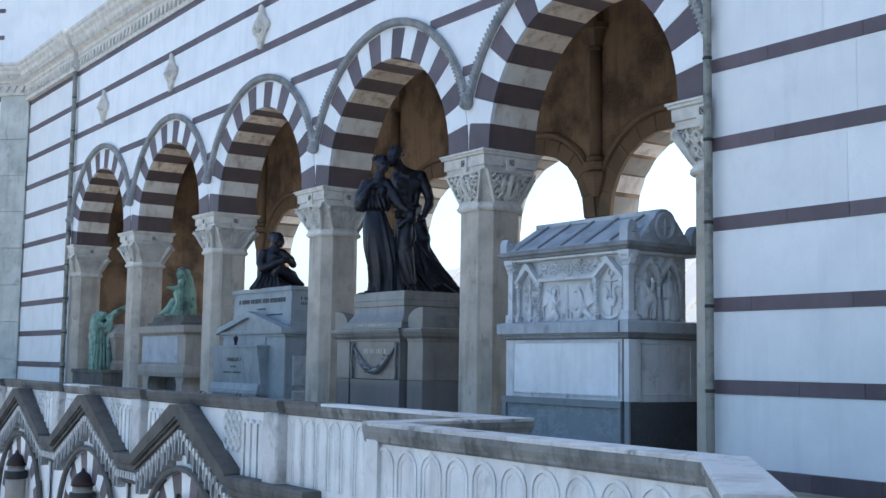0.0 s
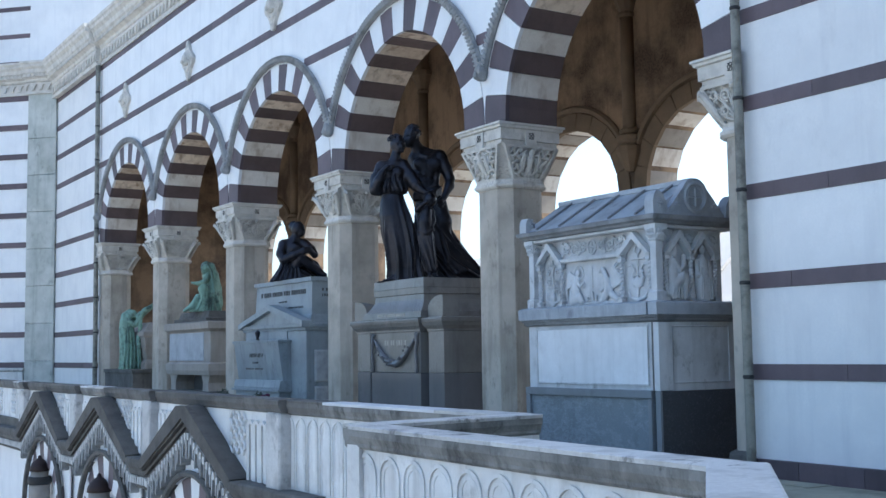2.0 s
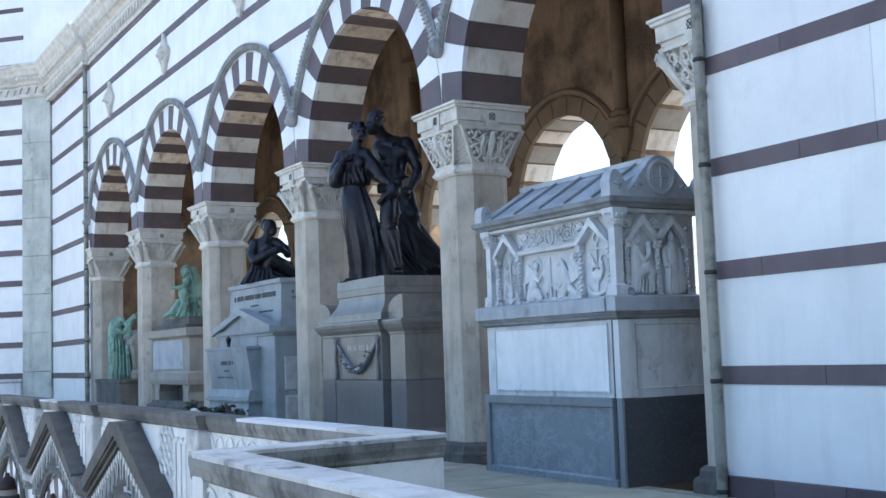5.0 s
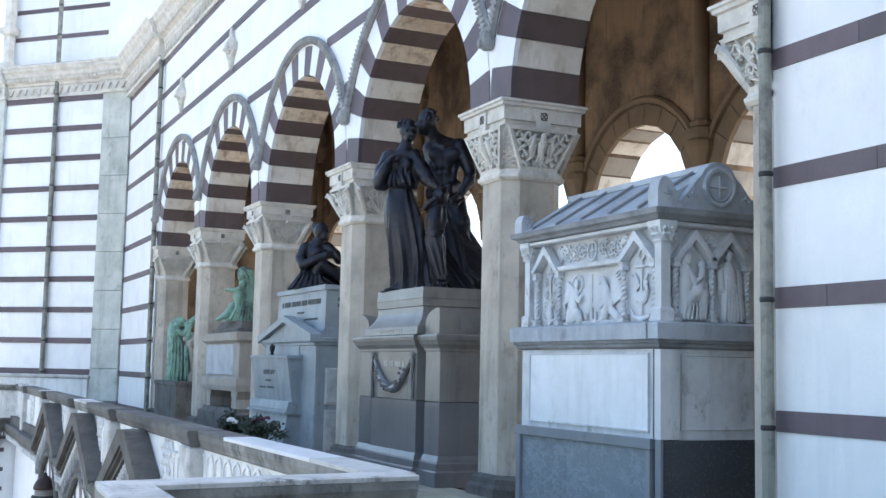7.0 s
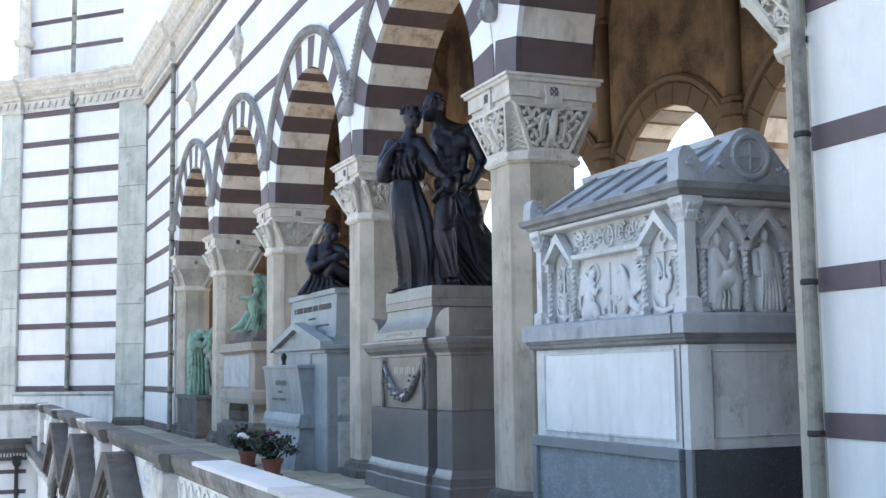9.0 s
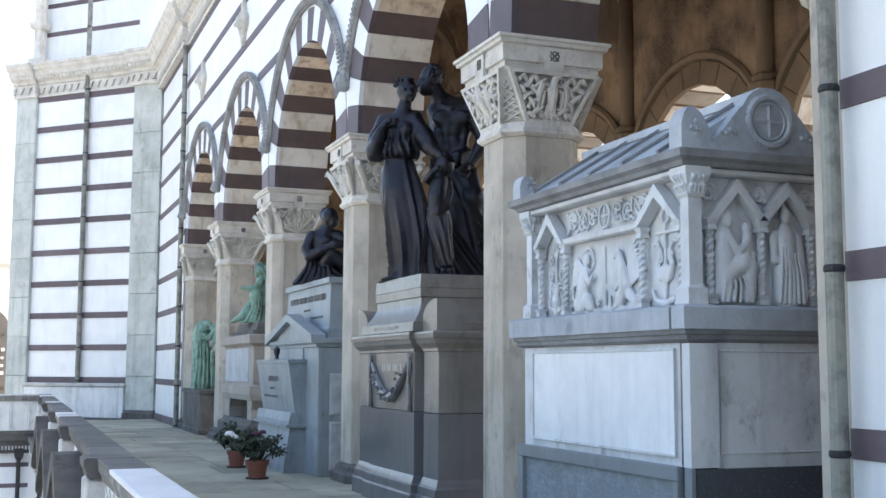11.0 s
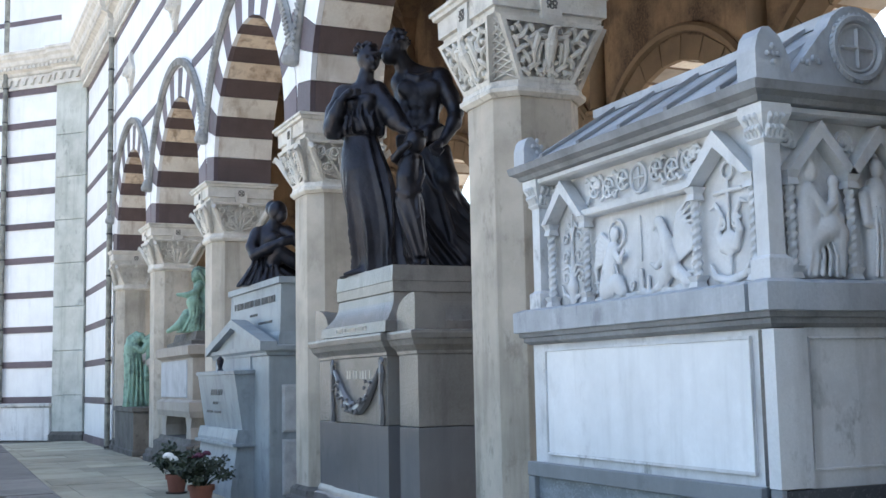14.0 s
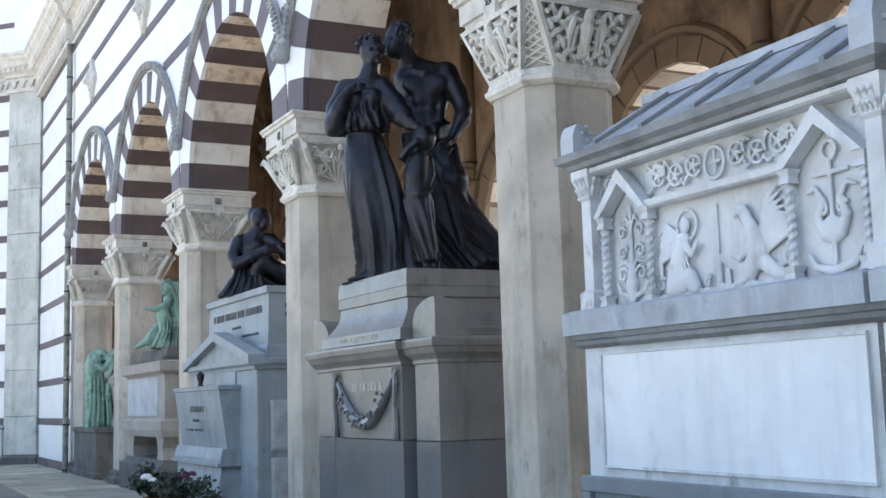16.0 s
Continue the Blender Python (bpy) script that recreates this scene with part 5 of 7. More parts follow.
# ---- tomb with the carved stone chest ----
def chest_tomb():
    t = thing("chest_tomb", "grey marble chest tomb with carved arcades and a pitched stone lid", "tomb", "tombs in the arcade")
    t.location = (9.81, 11.27, 0)
    X1, HW = 1.20, 1.22          # depth, half length
    b = fresh()
    profile_box(b, 0.0, 0.4, -HW + 0.13, HW - 0.02, [(-0.02, 0.03), (0.06, 0.03), (0.08, 0.0), (0.74, 0.0), (0.835, 0.0), (0.84, -0.004)])
    part("base", b, BARDI, t, "blue-grey veined marble base")
    # end face darker than the front: its shade is put into the colour
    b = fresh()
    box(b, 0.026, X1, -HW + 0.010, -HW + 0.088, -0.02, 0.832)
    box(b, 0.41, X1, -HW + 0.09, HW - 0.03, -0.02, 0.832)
    part("base_end", b, BARDK, t, "end of the base, darkened for its shaded side")
    b = fresh()
    box(b, -0.008, 0.024, -HW + 0.008, -HW + 0.088, -0.02, 0.838, 0.004)
    part("base_pier", b, BASEFR, t, "plain grey stone corner pier")
    for y0, y1 in ((-HW + 0.128, -HW + 0.185), (HW - 0.10, HW - 0.018)):
        b = fresh()
        box(b, -0.034, 0.012, y0, y1, -0.02, 0.749, 0.004)
        part("base_stile", b, BASEFR, t, "plain grey stone frame of the base")
    b = fresh()
    box(b, -0.036, 0.012, -HW + 0.124, HW - 0.014, 0.752, 0.842, 0.005)
    part("base_rail", b, BASEFR, t, "plain grey stone frame of the base")
    b = fresh()
    box(b, 0.02, 0.2, -1.076, HW - 0.04, 0.83, 1.60)
    box(b, 0.2, X1, -HW + 0.04, HW - 0.04, 0.83, 1.60)
    part("body", b, SARC, t)
    # the gap is filled with dark stone: black stain plus the shade inside
    b = fresh()
    box(b, 0.012, 0.188, -HW + 0.093, -1.0765, 0.845, 1.585)
    part("open_joint", b, BARDK, t, "joint filled dark, for its stain and inner shade")
    b = fresh()
    box(b, 0.006, 0.05, -1.02, 0.99, 0.90, 1.55, 0.006)
    part("front_panel", b, SARCP, t, "plain white polished marble panel")
    b = fresh()
    tube(b, [(0.006, y, z) for y, z in ((-1.02, 0.90), (-1.02, 1.55), (0.99, 1.55), (0.99, 0.90))], 0.012, 4, True)
    part("panel_frame", b, SARC, t)
    b = fresh()
    tube(b, [(x, -HW + 0.036, z) for x, z in ((0.22, 0.92), (0.22, 1.54), (1.08, 1.54), (1.08, 0.92))], 0.010, 4, True)
    part("panel_frame", b, SARC, t)
    b = fresh()
    box(b, -0.008, 0.19, -HW + 0.008, -HW + 0.092, 0.84, 1.585)
    part("corner_pier", b, SARC, t)
    b = fresh()
    profile_box(b, 0.0, X1 - 0.1, -HW + 0.198, HW - 0.03, [(1.665, 0.05), (1.67, 0.078), (1.80, 0.08), (1.82, 0.03)])
    profile_box(b, 0.075, X1, -HW + 0.03, HW - 0.05, [(1.664, 0.05), (1.669, 0.076), (1.799, 0.078), (1.819, 0.03)])
    faces_from(b, [[(-o, -HW + 0.03 - o, z), (0.15, -HW + 0.03 - o, z), (0.15, -HW + 0.088, z), (-o, -HW + 0.088, z)] for z, o in ((1.666, 0.05), (1.671, 0.079), (1.801, 0.081), (1.821, 0.03))])
    part("middle_cornice", b, ROOFST, t)
    # darker stone here carries both the grime and the cornice's shadow line
    b = fresh()
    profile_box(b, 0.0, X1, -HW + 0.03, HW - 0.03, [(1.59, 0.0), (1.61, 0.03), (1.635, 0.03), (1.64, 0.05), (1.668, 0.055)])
    part("bed_moulding", b, LIDST, t, "moulding darkened for stain and shade under the cornice")
    # carved register
    b = fresh()
    box(b, 0.125, X1 - 0.08, -HW + 0.15, HW - 0.10, 1.80, 2.66)
    part("chest", b, SARC, t)
    for x, y in ((0.0, -HW + 0.04), (0.0, HW - 0.16)):
        b = fresh()
        profile_box(b, x + 0.02, x + 0.13, y, y + 0.11, [(1.82, 0.015), (1.92, 0.015), (1.94, -0.008), (2.48, -0.008), (2.50, 0.012), (2.53, 0.0), (2.62, 0.035), (2.67, 0.035)])
        pil = part("corner_pilaster", b, SARC, t)
        b = fresh()
        for zz, n_, out in ((2.50, 4, 0.020), (2.555, 3, 0.034)):
            for i in range(n_):
                f = (i + 0.5) / n_
                for p0, d in (((x + 0.02 + 0.11 * f, y, zz), (0, -1)), ((x + 0.02, y + 0.11 * f, zz), (-1, 0))):
                    tip = Vector((p0[0] + d[0] * out, p0[1] + d[1] * out, zz + 0.055))
                    limb(b, p0, 0.010, tip, 0.015, 6)
                    ball(b, tip + Vector((d[0] * 0.008, d[1] * 0.008, -0.006)), 0.013, seg=6)
        part("leaf_capital", b, SARC, pil)

    def twisted(cx_, cy_, z0, z1, r, name="twisted_colonnette"):
        b_ = fresh()
        rings = []
        n = 44
        for i in range(n + 1):
            f = i / n
            a = f * 30.0
            rings.append([(cx_ + (r + 0.22 * r * math.cos(2 * (k * math.tau / 8 - a))) * math.cos(k * math.tau / 8), cy_ + (r + 0.22 * r * math.cos(2 * (k * math.tau / 8 - a))) * math.sin(k * math.tau / 8), z0 + 0.05 + (z1 - z0 - 0.1) * f) for k in range(8)])
        faces_from(b_, rings)
        for za, zb in ((z0, z0 + 0.06), (z1 - 0.07, z1)):
            profile_box(b_, cx_ - r, cx_ + r, cy_ - r, cy_ + r, [(za, 0.012), ((za + zb) / 2, 0.004), (zb, 0.018)])
        part(name, b_, SARC, t)

    # front arcade: two gabled niches with a long panel between them
    f = 0.075
    niches = [(HW - 0.44, 0.215), (-HW + 0.44, 0.235)]
    for cy_, hw in niches:
        for s_ in (-1, 1):
            twisted(f, cy_ + s_ * hw, 1.83, 2.36, 0.025)
        b = fresh()
        w = 0.055
        pts = [(cy_ - hw - 0.04, 2.36), (cy_, 2.62), (cy_ + hw + 0.04, 2.36), (cy_ + hw + 0.04 - w * 1.1, 2.36), (cy_, 2.62 - w * 1.6), (cy_ - hw - 0.04 + w * 1.1, 2.36)]
        faces_from(b, [[(x, p, q_) for p, q_ in pts] for x in (f - 0.055, 0.11)])
        part("niche_gable", b, SARC, t)
        niche_relief(t, cy_, hw)
    y0, y1 = niches[1][0] + 0.27, niches[0][0] - 0.25
    b = fresh()
    profile_box(b, 0.055, 0.12, y0, y1, [(2.35, 0.0), (2.36, 0.015), (2.395, 0.02), (2.40, 0.0)])
    part("panel_lintel", b, SARC, t)
    centre_relief(t, y0, y1)
    # scroll band above the centre panel
    wb = HW - 0.2
    c = Clay((-wb, -0.06, -0.12), (wb, 0.04, 0.13), 0.0062)
    c.lump((0, 0.048, 0.0), (wb * 2.0, 0.03, 0.5), k=0.003)
    mid = -(y0 + y1) / 2
    c.path([(mid + 0.078 * math.cos(j * 0.4), -0.008, -0.005 + 0.085 * math.sin(j * 0.4), 0.011) for j in range(17)], 0.004)
    c.limb((mid - 0.045, -0.006, 0), 0.010, (mid + 0.045, -0.006, 0), 0.010, 0.004)
    c.limb((mid, -0.006, -0.055), 0.010, (mid, -0.006, 0.055), 0.010, 0.004)
    for s_ in (-1, 1):
        for i in range(3):
            x = mid + s_ * (0.17 + 0.155 * i)
            z = 0.012 * (-1) ** i
            c.path([(x + 0.058 * math.cos(j * 0.52), -0.006, z + 0.058 * math.sin(j * 0.52), 0.010) for j in range(12)], 0.004)
            for j in range(5):
                c.limb((x, -0.008, z), 0.010, (x + 0.034 * math.cos(j * 1.257), -0.008, z + 0.034 * math.sin(j * 1.257)), 0.010, 0.004)
            for e in (-1, 1):
                c.path([(x + s_ * 0.05, -0.005, z + e * 0.04, 0.008), (x + s_ * 0.08, -0.010, e * 0.075, 0.013), (x + s_ * 0.105, -0.006, e * 0.06, 0.006)], 0.004)
    for x in (-wb + 0.05, wb - 0.05, -wb + 0.52, wb - 0.50):
        spiral(c, x, 0.045, 0.04, 0.010, 1.0, 1, -0.006)
        spiral(c, x + 0.05, 0.02, 0.028, 0.009, 2.4, -1, -0.006)
    relief(t, c, plane_on("x", -1, (0.108, 0.0, 2.515)) @ pose(0, 0, 0, -90))
    b = fresh()
    profile_box(b, 0.02, X1 - 0.02, -HW + 0.06, HW - 0.06, [(2.63, 0.0), (2.64, 0.02), (2.665, 0.02), (2.67, 0.0)])
    part("fillet", b, SARC, t)
    # end arcade with two niches
    g = -HW + 0.105
    for cx_ in (0.405, 0.785):
        hw = 0.18
        for s_ in ((-1, 1) if cx_ < 0.5 else (1,)):
            twisted(cx_ + s_ * 0.19, g, 1.83, 2.36, 0.025)
        b = fresh()
        pts = [(cx_ - 0.22, 2.36), (cx_, 2.62), (cx_ + 0.22, 2.36), (cx_ + 0.155, 2.36), (cx_, 2.53), (cx_ - 0.155, 2.36)]
        faces_from(b, [[(p, y, q_) for p, q_ in pts] for y in (g - 0.045, g + 0.05)])
        part("niche_gable", b, SARC, t)
        end_relief(t, cx_, g, cx_ < 0.5)
    b = fresh()
    for cx_ in (0.22, 0.595, 0.97):
        m = plane_on("y", -1, (cx_, g + 0.025, 2.53))
        curl(b, m, 0.06, 0.014, 1.5)
        ball(b, m @ Vector((0, 0, 0.0)), 0.026, seg=6)
        ball(b, m @ Vector((0.05, -0.03, 0.0)), 0.022, seg=6)
    tagged(part("scroll_carving", b, SARC, t), kind="stuff")
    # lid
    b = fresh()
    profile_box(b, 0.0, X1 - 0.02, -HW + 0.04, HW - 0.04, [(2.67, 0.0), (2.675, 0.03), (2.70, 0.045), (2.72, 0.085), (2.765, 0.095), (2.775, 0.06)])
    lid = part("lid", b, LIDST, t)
    xm = X1 / 2
    b = fresh()
    prism(b, [(-0.05, 2.77), (xm, 3.17), (X1 + 0.03, 2.77)], "y", -HW + 0.08, HW - 0.02)
    part("roof_block", b, ROOFST, lid)
    for i in range(5):
        yy = -HW + 0.30 + i * 0.46
        b = fresh()
        faces_from(b, [[(x, y, z) for x, z in ((-0.02, 2.79), (xm - 0.02, 3.165), (xm - 0.02, 3.19), (-0.02, 2.815))] for y in (yy, yy + 0.035)])
        part("roof_rib", b, LIDST, lid)
    b = fresh()
    box(b, xm - 0.05, xm + 0.05, -HW + 0.02, HW - 0.02, 3.15, 3.205)
    part("ridge", b, ROOFST, lid)
    for yy in (-HW + 0.0,):
        b = fresh()
        prism(b, [(-0.03, 2.77), (0.16, 2.80), (xm - 0.22, 3.05)] + [(xm + 0.20 * math.sin(a), 3.01 + 0.195 * math.cos(a)) for a in [radians(-70 + 20 * j) for j in range(8)]] + [(xm + 0.22, 3.05), (X1 - 0.16, 2.80), (X1 + 0.01, 2.77)], "y", yy, yy + 0.10)
        part("end_gable", b, ROOFST, lid)
    for r, w in ((0.155, 0.024), (0.118, 0.008)):
        b = fresh()
        mw = plane_on("y", -1, (xm, -HW - 0.005, 2.985))
        tube(b, ring_path(mw, r, 24), w, 6, True)
        if r > 0.15:
            for j in range(34):
                a = j * math.tau / 34
                limb(b, mw @ Vector((0.150 * math.cos(a), 0.150 * math.sin(a), 0.012)), 0.012, mw @ Vector((0.176 * math.cos(a + 0.16), 0.176 * math.sin(a + 0.16), 0.006)), 0.008, 5)
        part("wreath", b, ROOFST, lid)
    b = fresh()
    m = plane_on("y", -1, (xm, -HW - 0.004, 2.985))
    for a in (0, 90):
        limb(b, m @ pose(0, 0, 0, 0, 0, a) @ Vector((-0.09, 0, 0)), 0.014, m @ pose(0, 0, 0, 0, 0, a) @ Vector((0.09, 0, 0)), 0.014, 5)
    part("cross", b, ROOFST, lid)
    for s_ in (-1, 1):
        b = fresh()
        for i in range(4):
            ball(b, m @ Vector((s_ * (0.25 + 0.035 * i), -0.09 + 0.015 * math.sin(i * 2), 0)), 0.018, seg=6)
        part("sprig", b, ROOFST, lid)
    for x, y, sx in ((-0.055, -HW - 0.02, 1), (-0.055, HW - 0.12, 1), (X1 - 0.1, -HW - 0.02, -1)):
        b = fresh()
        k = 1.0 if y < 0 else 0.72
        pts = [(p * k, 2.77 + q_ * k) for p, q_ in ((0.0, 0.0), (0.0, 0.15), (0.02, 0.22), (0.05, 0.26), (0.09, 0.265), (0.15, 0.22), (0.20, 0.13), (0.22, 0.0))]
        prism(b, [(x + (p if sx > 0 else 0.16 - p), q_) for p, q_ in pts], "y", y, y + 0.14)
        for p_, q_ in ((0.0, 2.90), (0.0, 2.86), (0.0, 2.94), (0.03, 2.90), (-0.03, 2.90)):
            ball(b, (x + 0.10 + p_, y - 0.005, q_), 0.016, seg=6)
        part("corner_ornament", b, ROOFST, lid)
    return t


chest_tomb()


# ---- statues ----
def statue(name, label, clay, at_xy, z, turn, mat):
    """One plain mesh at a spot, turned and narrowed to fit the camera's view."""
    ob = new(name, clay.mesh(name, mat))
    ob.matrix_world = pose(at_xy[0], at_xy[1], z, 0, 0, turn) @ Matrix.Diagonal((0.965, 1, 1, 1))
    return tagged(ob, label, "statue", "statues in the arcade")


def couple():
    c = Clay((-0.86, -0.74, -0.02), (1.22, 0.66, 2.62), 0.0115)
    # man: trunk, bare chest turned to the front, head bowed to the woman
    c.cloth([(0.25, 0.17, 1.50, 0.21, 0.17), (0.30, 0.17, 1.20, 0.25, 0.21), (0.35, 0.18, 0.90, 0.30, 0.25), (0.43, 0.20, 0.60, 0.38, 0.29),
             (0.52, 0.21, 0.30, 0.47, 0.32), (0.58, 0.21, 0.10, 0.54, 0.34), (0.62, 0.20, 0.0, 0.60, 0.36)], 15, 0.065, 1.2, 3, 0.02, 0.0, 0.42)
    c.lump((0.25, 0.17, 1.55), (0.215, 0.165, 0.22))
    c.lump((0.25, 0.17, 1.82), (0.265, 0.185, 0.25), k=0.05)
    c.limb((0.07, 0.19, 1.99), 0.12, (0.43, 0.16, 2.0), 0.135, 0.07)
    c.limb((0.13, 0.16, 2.08), 0.10, (0.05, 0.10, 2.24), 0.092, 0.05)
    c.limb((0.14, 0.18, 2.14), 0.085, (0.33, 0.18, 2.06), 0.085, 0.06)
    c.lump((0.145, 0.035, 1.88), (0.13, 0.050, 0.088), (0, 8, 10), 0.045)
    c.lump((0.365, 0.025, 1.885), (0.13, 0.052, 0.090), (0, -8, -10), 0.045)
    for s_ in (-1, 1):
        for j, zz in enumerate((1.72, 1.62, 1.525)):
            c.lump((0.245 + s_ * 0.052, 0.015 + 0.006 * j, zz), (0.052, 0.020, 0.044), k=0.03)
        c.limb((0.245 + s_ * 0.17, 0.07, 1.72), 0.05, (0.245 + s_ * 0.13, 0.06, 1.48), 0.06, 0.04)
    c.limb((0.25, -0.045, 1.96), 0.008, (0.25, -0.02, 1.50), 0.006, 0.03, True)
    c.path([(0.14, 0.05, 2.03, 0.022), (0.25, 0.02, 2.0, 0.016), (0.37, 0.04, 2.04, 0.022)], 0.05)
    # far shoulder and arm
    c.lump((0.48, 0.12, 2.01), (0.115, 0.115, 0.125), k=0.04)
    c.path([(0.50, 0.10, 1.96, 0.108), (0.575, 0.06, 1.80, 0.096), (0.625, 0.02, 1.64, 0.080)], 0.03)
    c.lump((0.545, 0.03, 1.85), (0.06, 0.06, 0.12), (0, -18, 0), 0.03)
    c.path([(0.625, 0.02, 1.64, 0.078), (0.60, -0.06, 1.52, 0.078), (0.49, -0.16, 1.32, 0.050)], 0.03)
    c.path([(0.49, -0.16, 1.32, 0.040), (0.42, -0.21, 1.26, 0.045), (0.36, -0.25, 1.235, 0.030)], 0.02)
    for j in range(4):
        c.path([(0.42 + 0.018 * j, -0.22, 1.25 - 0.012 * j, 0.018), (0.37 + 0.024 * j, -0.26, 1.20 - 0.012 * j, 0.015), (0.35 + 0.026 * j, -0.265, 1.165 - 0.012 * j, 0.011)], 0.008)
    # cloth round the hips
    for j, (z0, z1, r) in enumerate(((1.38, 1.50, 0.045), (1.31, 1.42, 0.04))):
        c.path([(0.04, 0.02, z0, r), (0.16, -0.04, z0 + 0.01, r), (0.33, -0.03, (z0 + z1) / 2, r), (0.47, 0.08, z1, r * 0.8)], 0.05)
    c.path([(0.47, 0.04, 1.25, 0.10), (0.52, -0.02, 0.95, 0.105), (0.54, 0.04, 0.72, 0.08)], 0.07)
    for a, b_, e in ((0.60, 0.78, 0.98), (0.50, 0.70, 0.88), (0.64, 0.86, 1.10)):
        c.path([(0.44, -0.06, a + 0.25, 0.018), (0.56, -0.10, a * 0.62, 0.026), (b_, -0.10, a * 0.28, 0.030), (e, -0.02, 0.05, 0.030)], 0.03)
    # head of the man
    c.lump((0.01, 0.10, 2.375), (0.135, 0.135, 0.145), (0, 22, 0), 0.03)
    c.lump((-0.045, 0.065, 2.27), (0.098, 0.095, 0.125), (0, 18, 0), 0.03)
    c.lump((-0.105, 0.04, 2.335), (0.028, 0.035, 0.022), k=0.02)
    c.limb((-0.115, 0.035, 2.325), 0.018, (-0.142, 0.03, 2.275), 0.022, 0.015)
    c.lump((-0.095, 0.04, 2.205), (0.035, 0.04, 0.03), k=0.02)
    c.lump((0.055, -0.005, 2.315), (0.020, 0.022, 0.038), k=0.01)
    c.limb((-0.12, 0.0, 2.315), 0.012, (-0.06, -0.015, 2.32), 0.012, 0.012, True)
    q = random.Random(8)
    for i in range(90):
        a, e = q.uniform(0, math.tau), q.uniform(-0.2, 1.35)
        if math.cos(a) < -0.45 and e < 0.75:
            continue
        c.lump((0.025 + 0.132 * math.cos(a) * math.cos(e), 0.10 + 0.132 * math.sin(a) * math.cos(e), 2.385 + 0.140 * math.sin(e)), (0.030, 0.016, 0.014), (0, q.uniform(-40, 40), q.uniform(0, 180)), 0.012)
    # woman: skirt, blouse, arms
    c.cloth([(-0.355, -0.13, 1.40, 0.185, 0.155), (-0.345, -0.13, 1.22, 0.235, 0.20), (-0.315, -0.14, 1.02, 0.27, 0.225), (-0.26, -0.13, 0.75, 0.28, 0.24),
             (-0.19, -0.12, 0.45, 0.285, 0.25), (-0.13, -0.10, 0.18, 0.30, 0.26), (-0.07, -0.09, 0.0, 0.36, 0.29)], 13, 0.060, -0.95, 11, 0.015, -0.02, 0.42)
    c.cloth([(-0.33, -0.12, 1.86, 0.15, 0.10), (-0.345, -0.13, 1.74, 0.215, 0.15), (-0.355, -0.15, 1.56, 0.225, 0.175), (-0.36, -0.15, 1.44, 0.245, 0.19), (-0.36, -0.14, 1.365, 0.21, 0.165)], 19, 0.034, 0.45, 5, 0.012, 0.02, 0.40)
    c.limb((-0.52, -0.12, 1.80), 0.095, (-0.18, -0.11, 1.84), 0.095, 0.05)
    c.lump((-0.27, -0.25, 1.69), (0.085, 0.075, 0.085), k=0.03)
    c.lump((-0.43, -0.24, 1.68), (0.085, 0.075, 0.085), k=0.03)
    for j in range(5):
        c.path([(-0.50 + 0.075 * j, -0.23, 1.66, 0.010), (-0.48 + 0.06 * j, -0.30, 1.53, 0.016), (-0.50 + 0.07 * j, -0.31, 1.41, 0.022)], 0.015)
    c.path([(-0.52, -0.12, 1.78, 0.11), (-0.60, -0.15, 1.60, 0.108), (-0.63, -0.19, 1.45, 0.106)], 0.04)
    c.path([(-0.63, -0.20, 1.45, 0.10), (-0.59, -0.28, 1.56, 0.082), (-0.55, -0.32, 1.66, 0.062)], 0.02)
    c.path([(-0.69, -0.12, 1.52, 0.03), (-0.67, -0.18, 1.40, 0.05), (-0.58, -0.22, 1.37, 0.045)], 0.025)
    c.path([(-0.56, -0.32, 1.66, 0.040), (-0.50, -0.335, 1.74, 0.036), (-0.455, -0.33, 1.775, 0.038)], 0.012)
    for j in range(4):
        c.path([(-0.46, -0.335, 1.785 - 0.022 * j, 0.016), (-0.395, -0.335, 1.80 - 0.020 * j, 0.014), (-0.345, -0.315, 1.80 - 0.014 * j, 0.010)], 0.006)
    c.path([(-0.18, -0.12, 1.80, 0.115), (-0.07, -0.21, 1.63, 0.112), (0.01, -0.28, 1.50, 0.105)], 0.04)
    c.path([(0.01, -0.28, 1.50, 0.098), (0.08, -0.33, 1.42, 0.070), (0.14, -0.38, 1.375, 0.045)], 0.02)
    c.path([(0.14, -0.37, 1.365, 0.038), (0.20, -0.39, 1.375, 0.032), (0.27, -0.37, 1.36, 0.020)], 0.012)
    for j in range(5):
        f = j / 4
        c.path([(-0.17 + 0.15 * f, -0.22 - 0.10 * f, 1.74 - 0.19 * f, 0.010), (-0.10 + 0.14 * f, -0.30 - 0.08 * f, 1.60 - 0.13 * f, 0.016), (-0.03 + 0.08 * f, -0.30 - 0.06 * f, 1.50 - 0.09 * f, 0.010)], 0.012)
    for j in range(7):           # creases of the sleeves
        f = j / 6
        c.path([(-0.60 + 0.02 * f, -0.24, 1.74 - 0.26 * f, 0.012), (-0.65 - 0.02 * f, -0.22, 1.68 - 0.24 * f, 0.016), (-0.70, -0.14, 1.66 - 0.24 * f, 0.010)], 0.010)
        c.path([(-0.20 + 0.18 * f, -0.13 - 0.16 * f, 1.90 - 0.33 * f, 0.010), (-0.10 + 0.16 * f, -0.20 - 0.16 * f, 1.83 - 0.33 * f, 0.015), (-0.06 + 0.15 * f, -0.12 - 0.17 * f, 1.74 - 0.29 * f, 0.010)], 0.012)
        c.path([(-0.46 + 0.05 * f, -0.27, 1.62, 0.007), (-0.42 + 0.04 * f, -0.325, 1.52 - 0.02 * f, 0.011), (-0.36 + 0.06 * f, -0.31, 1.40, 0.014)], 0.008)
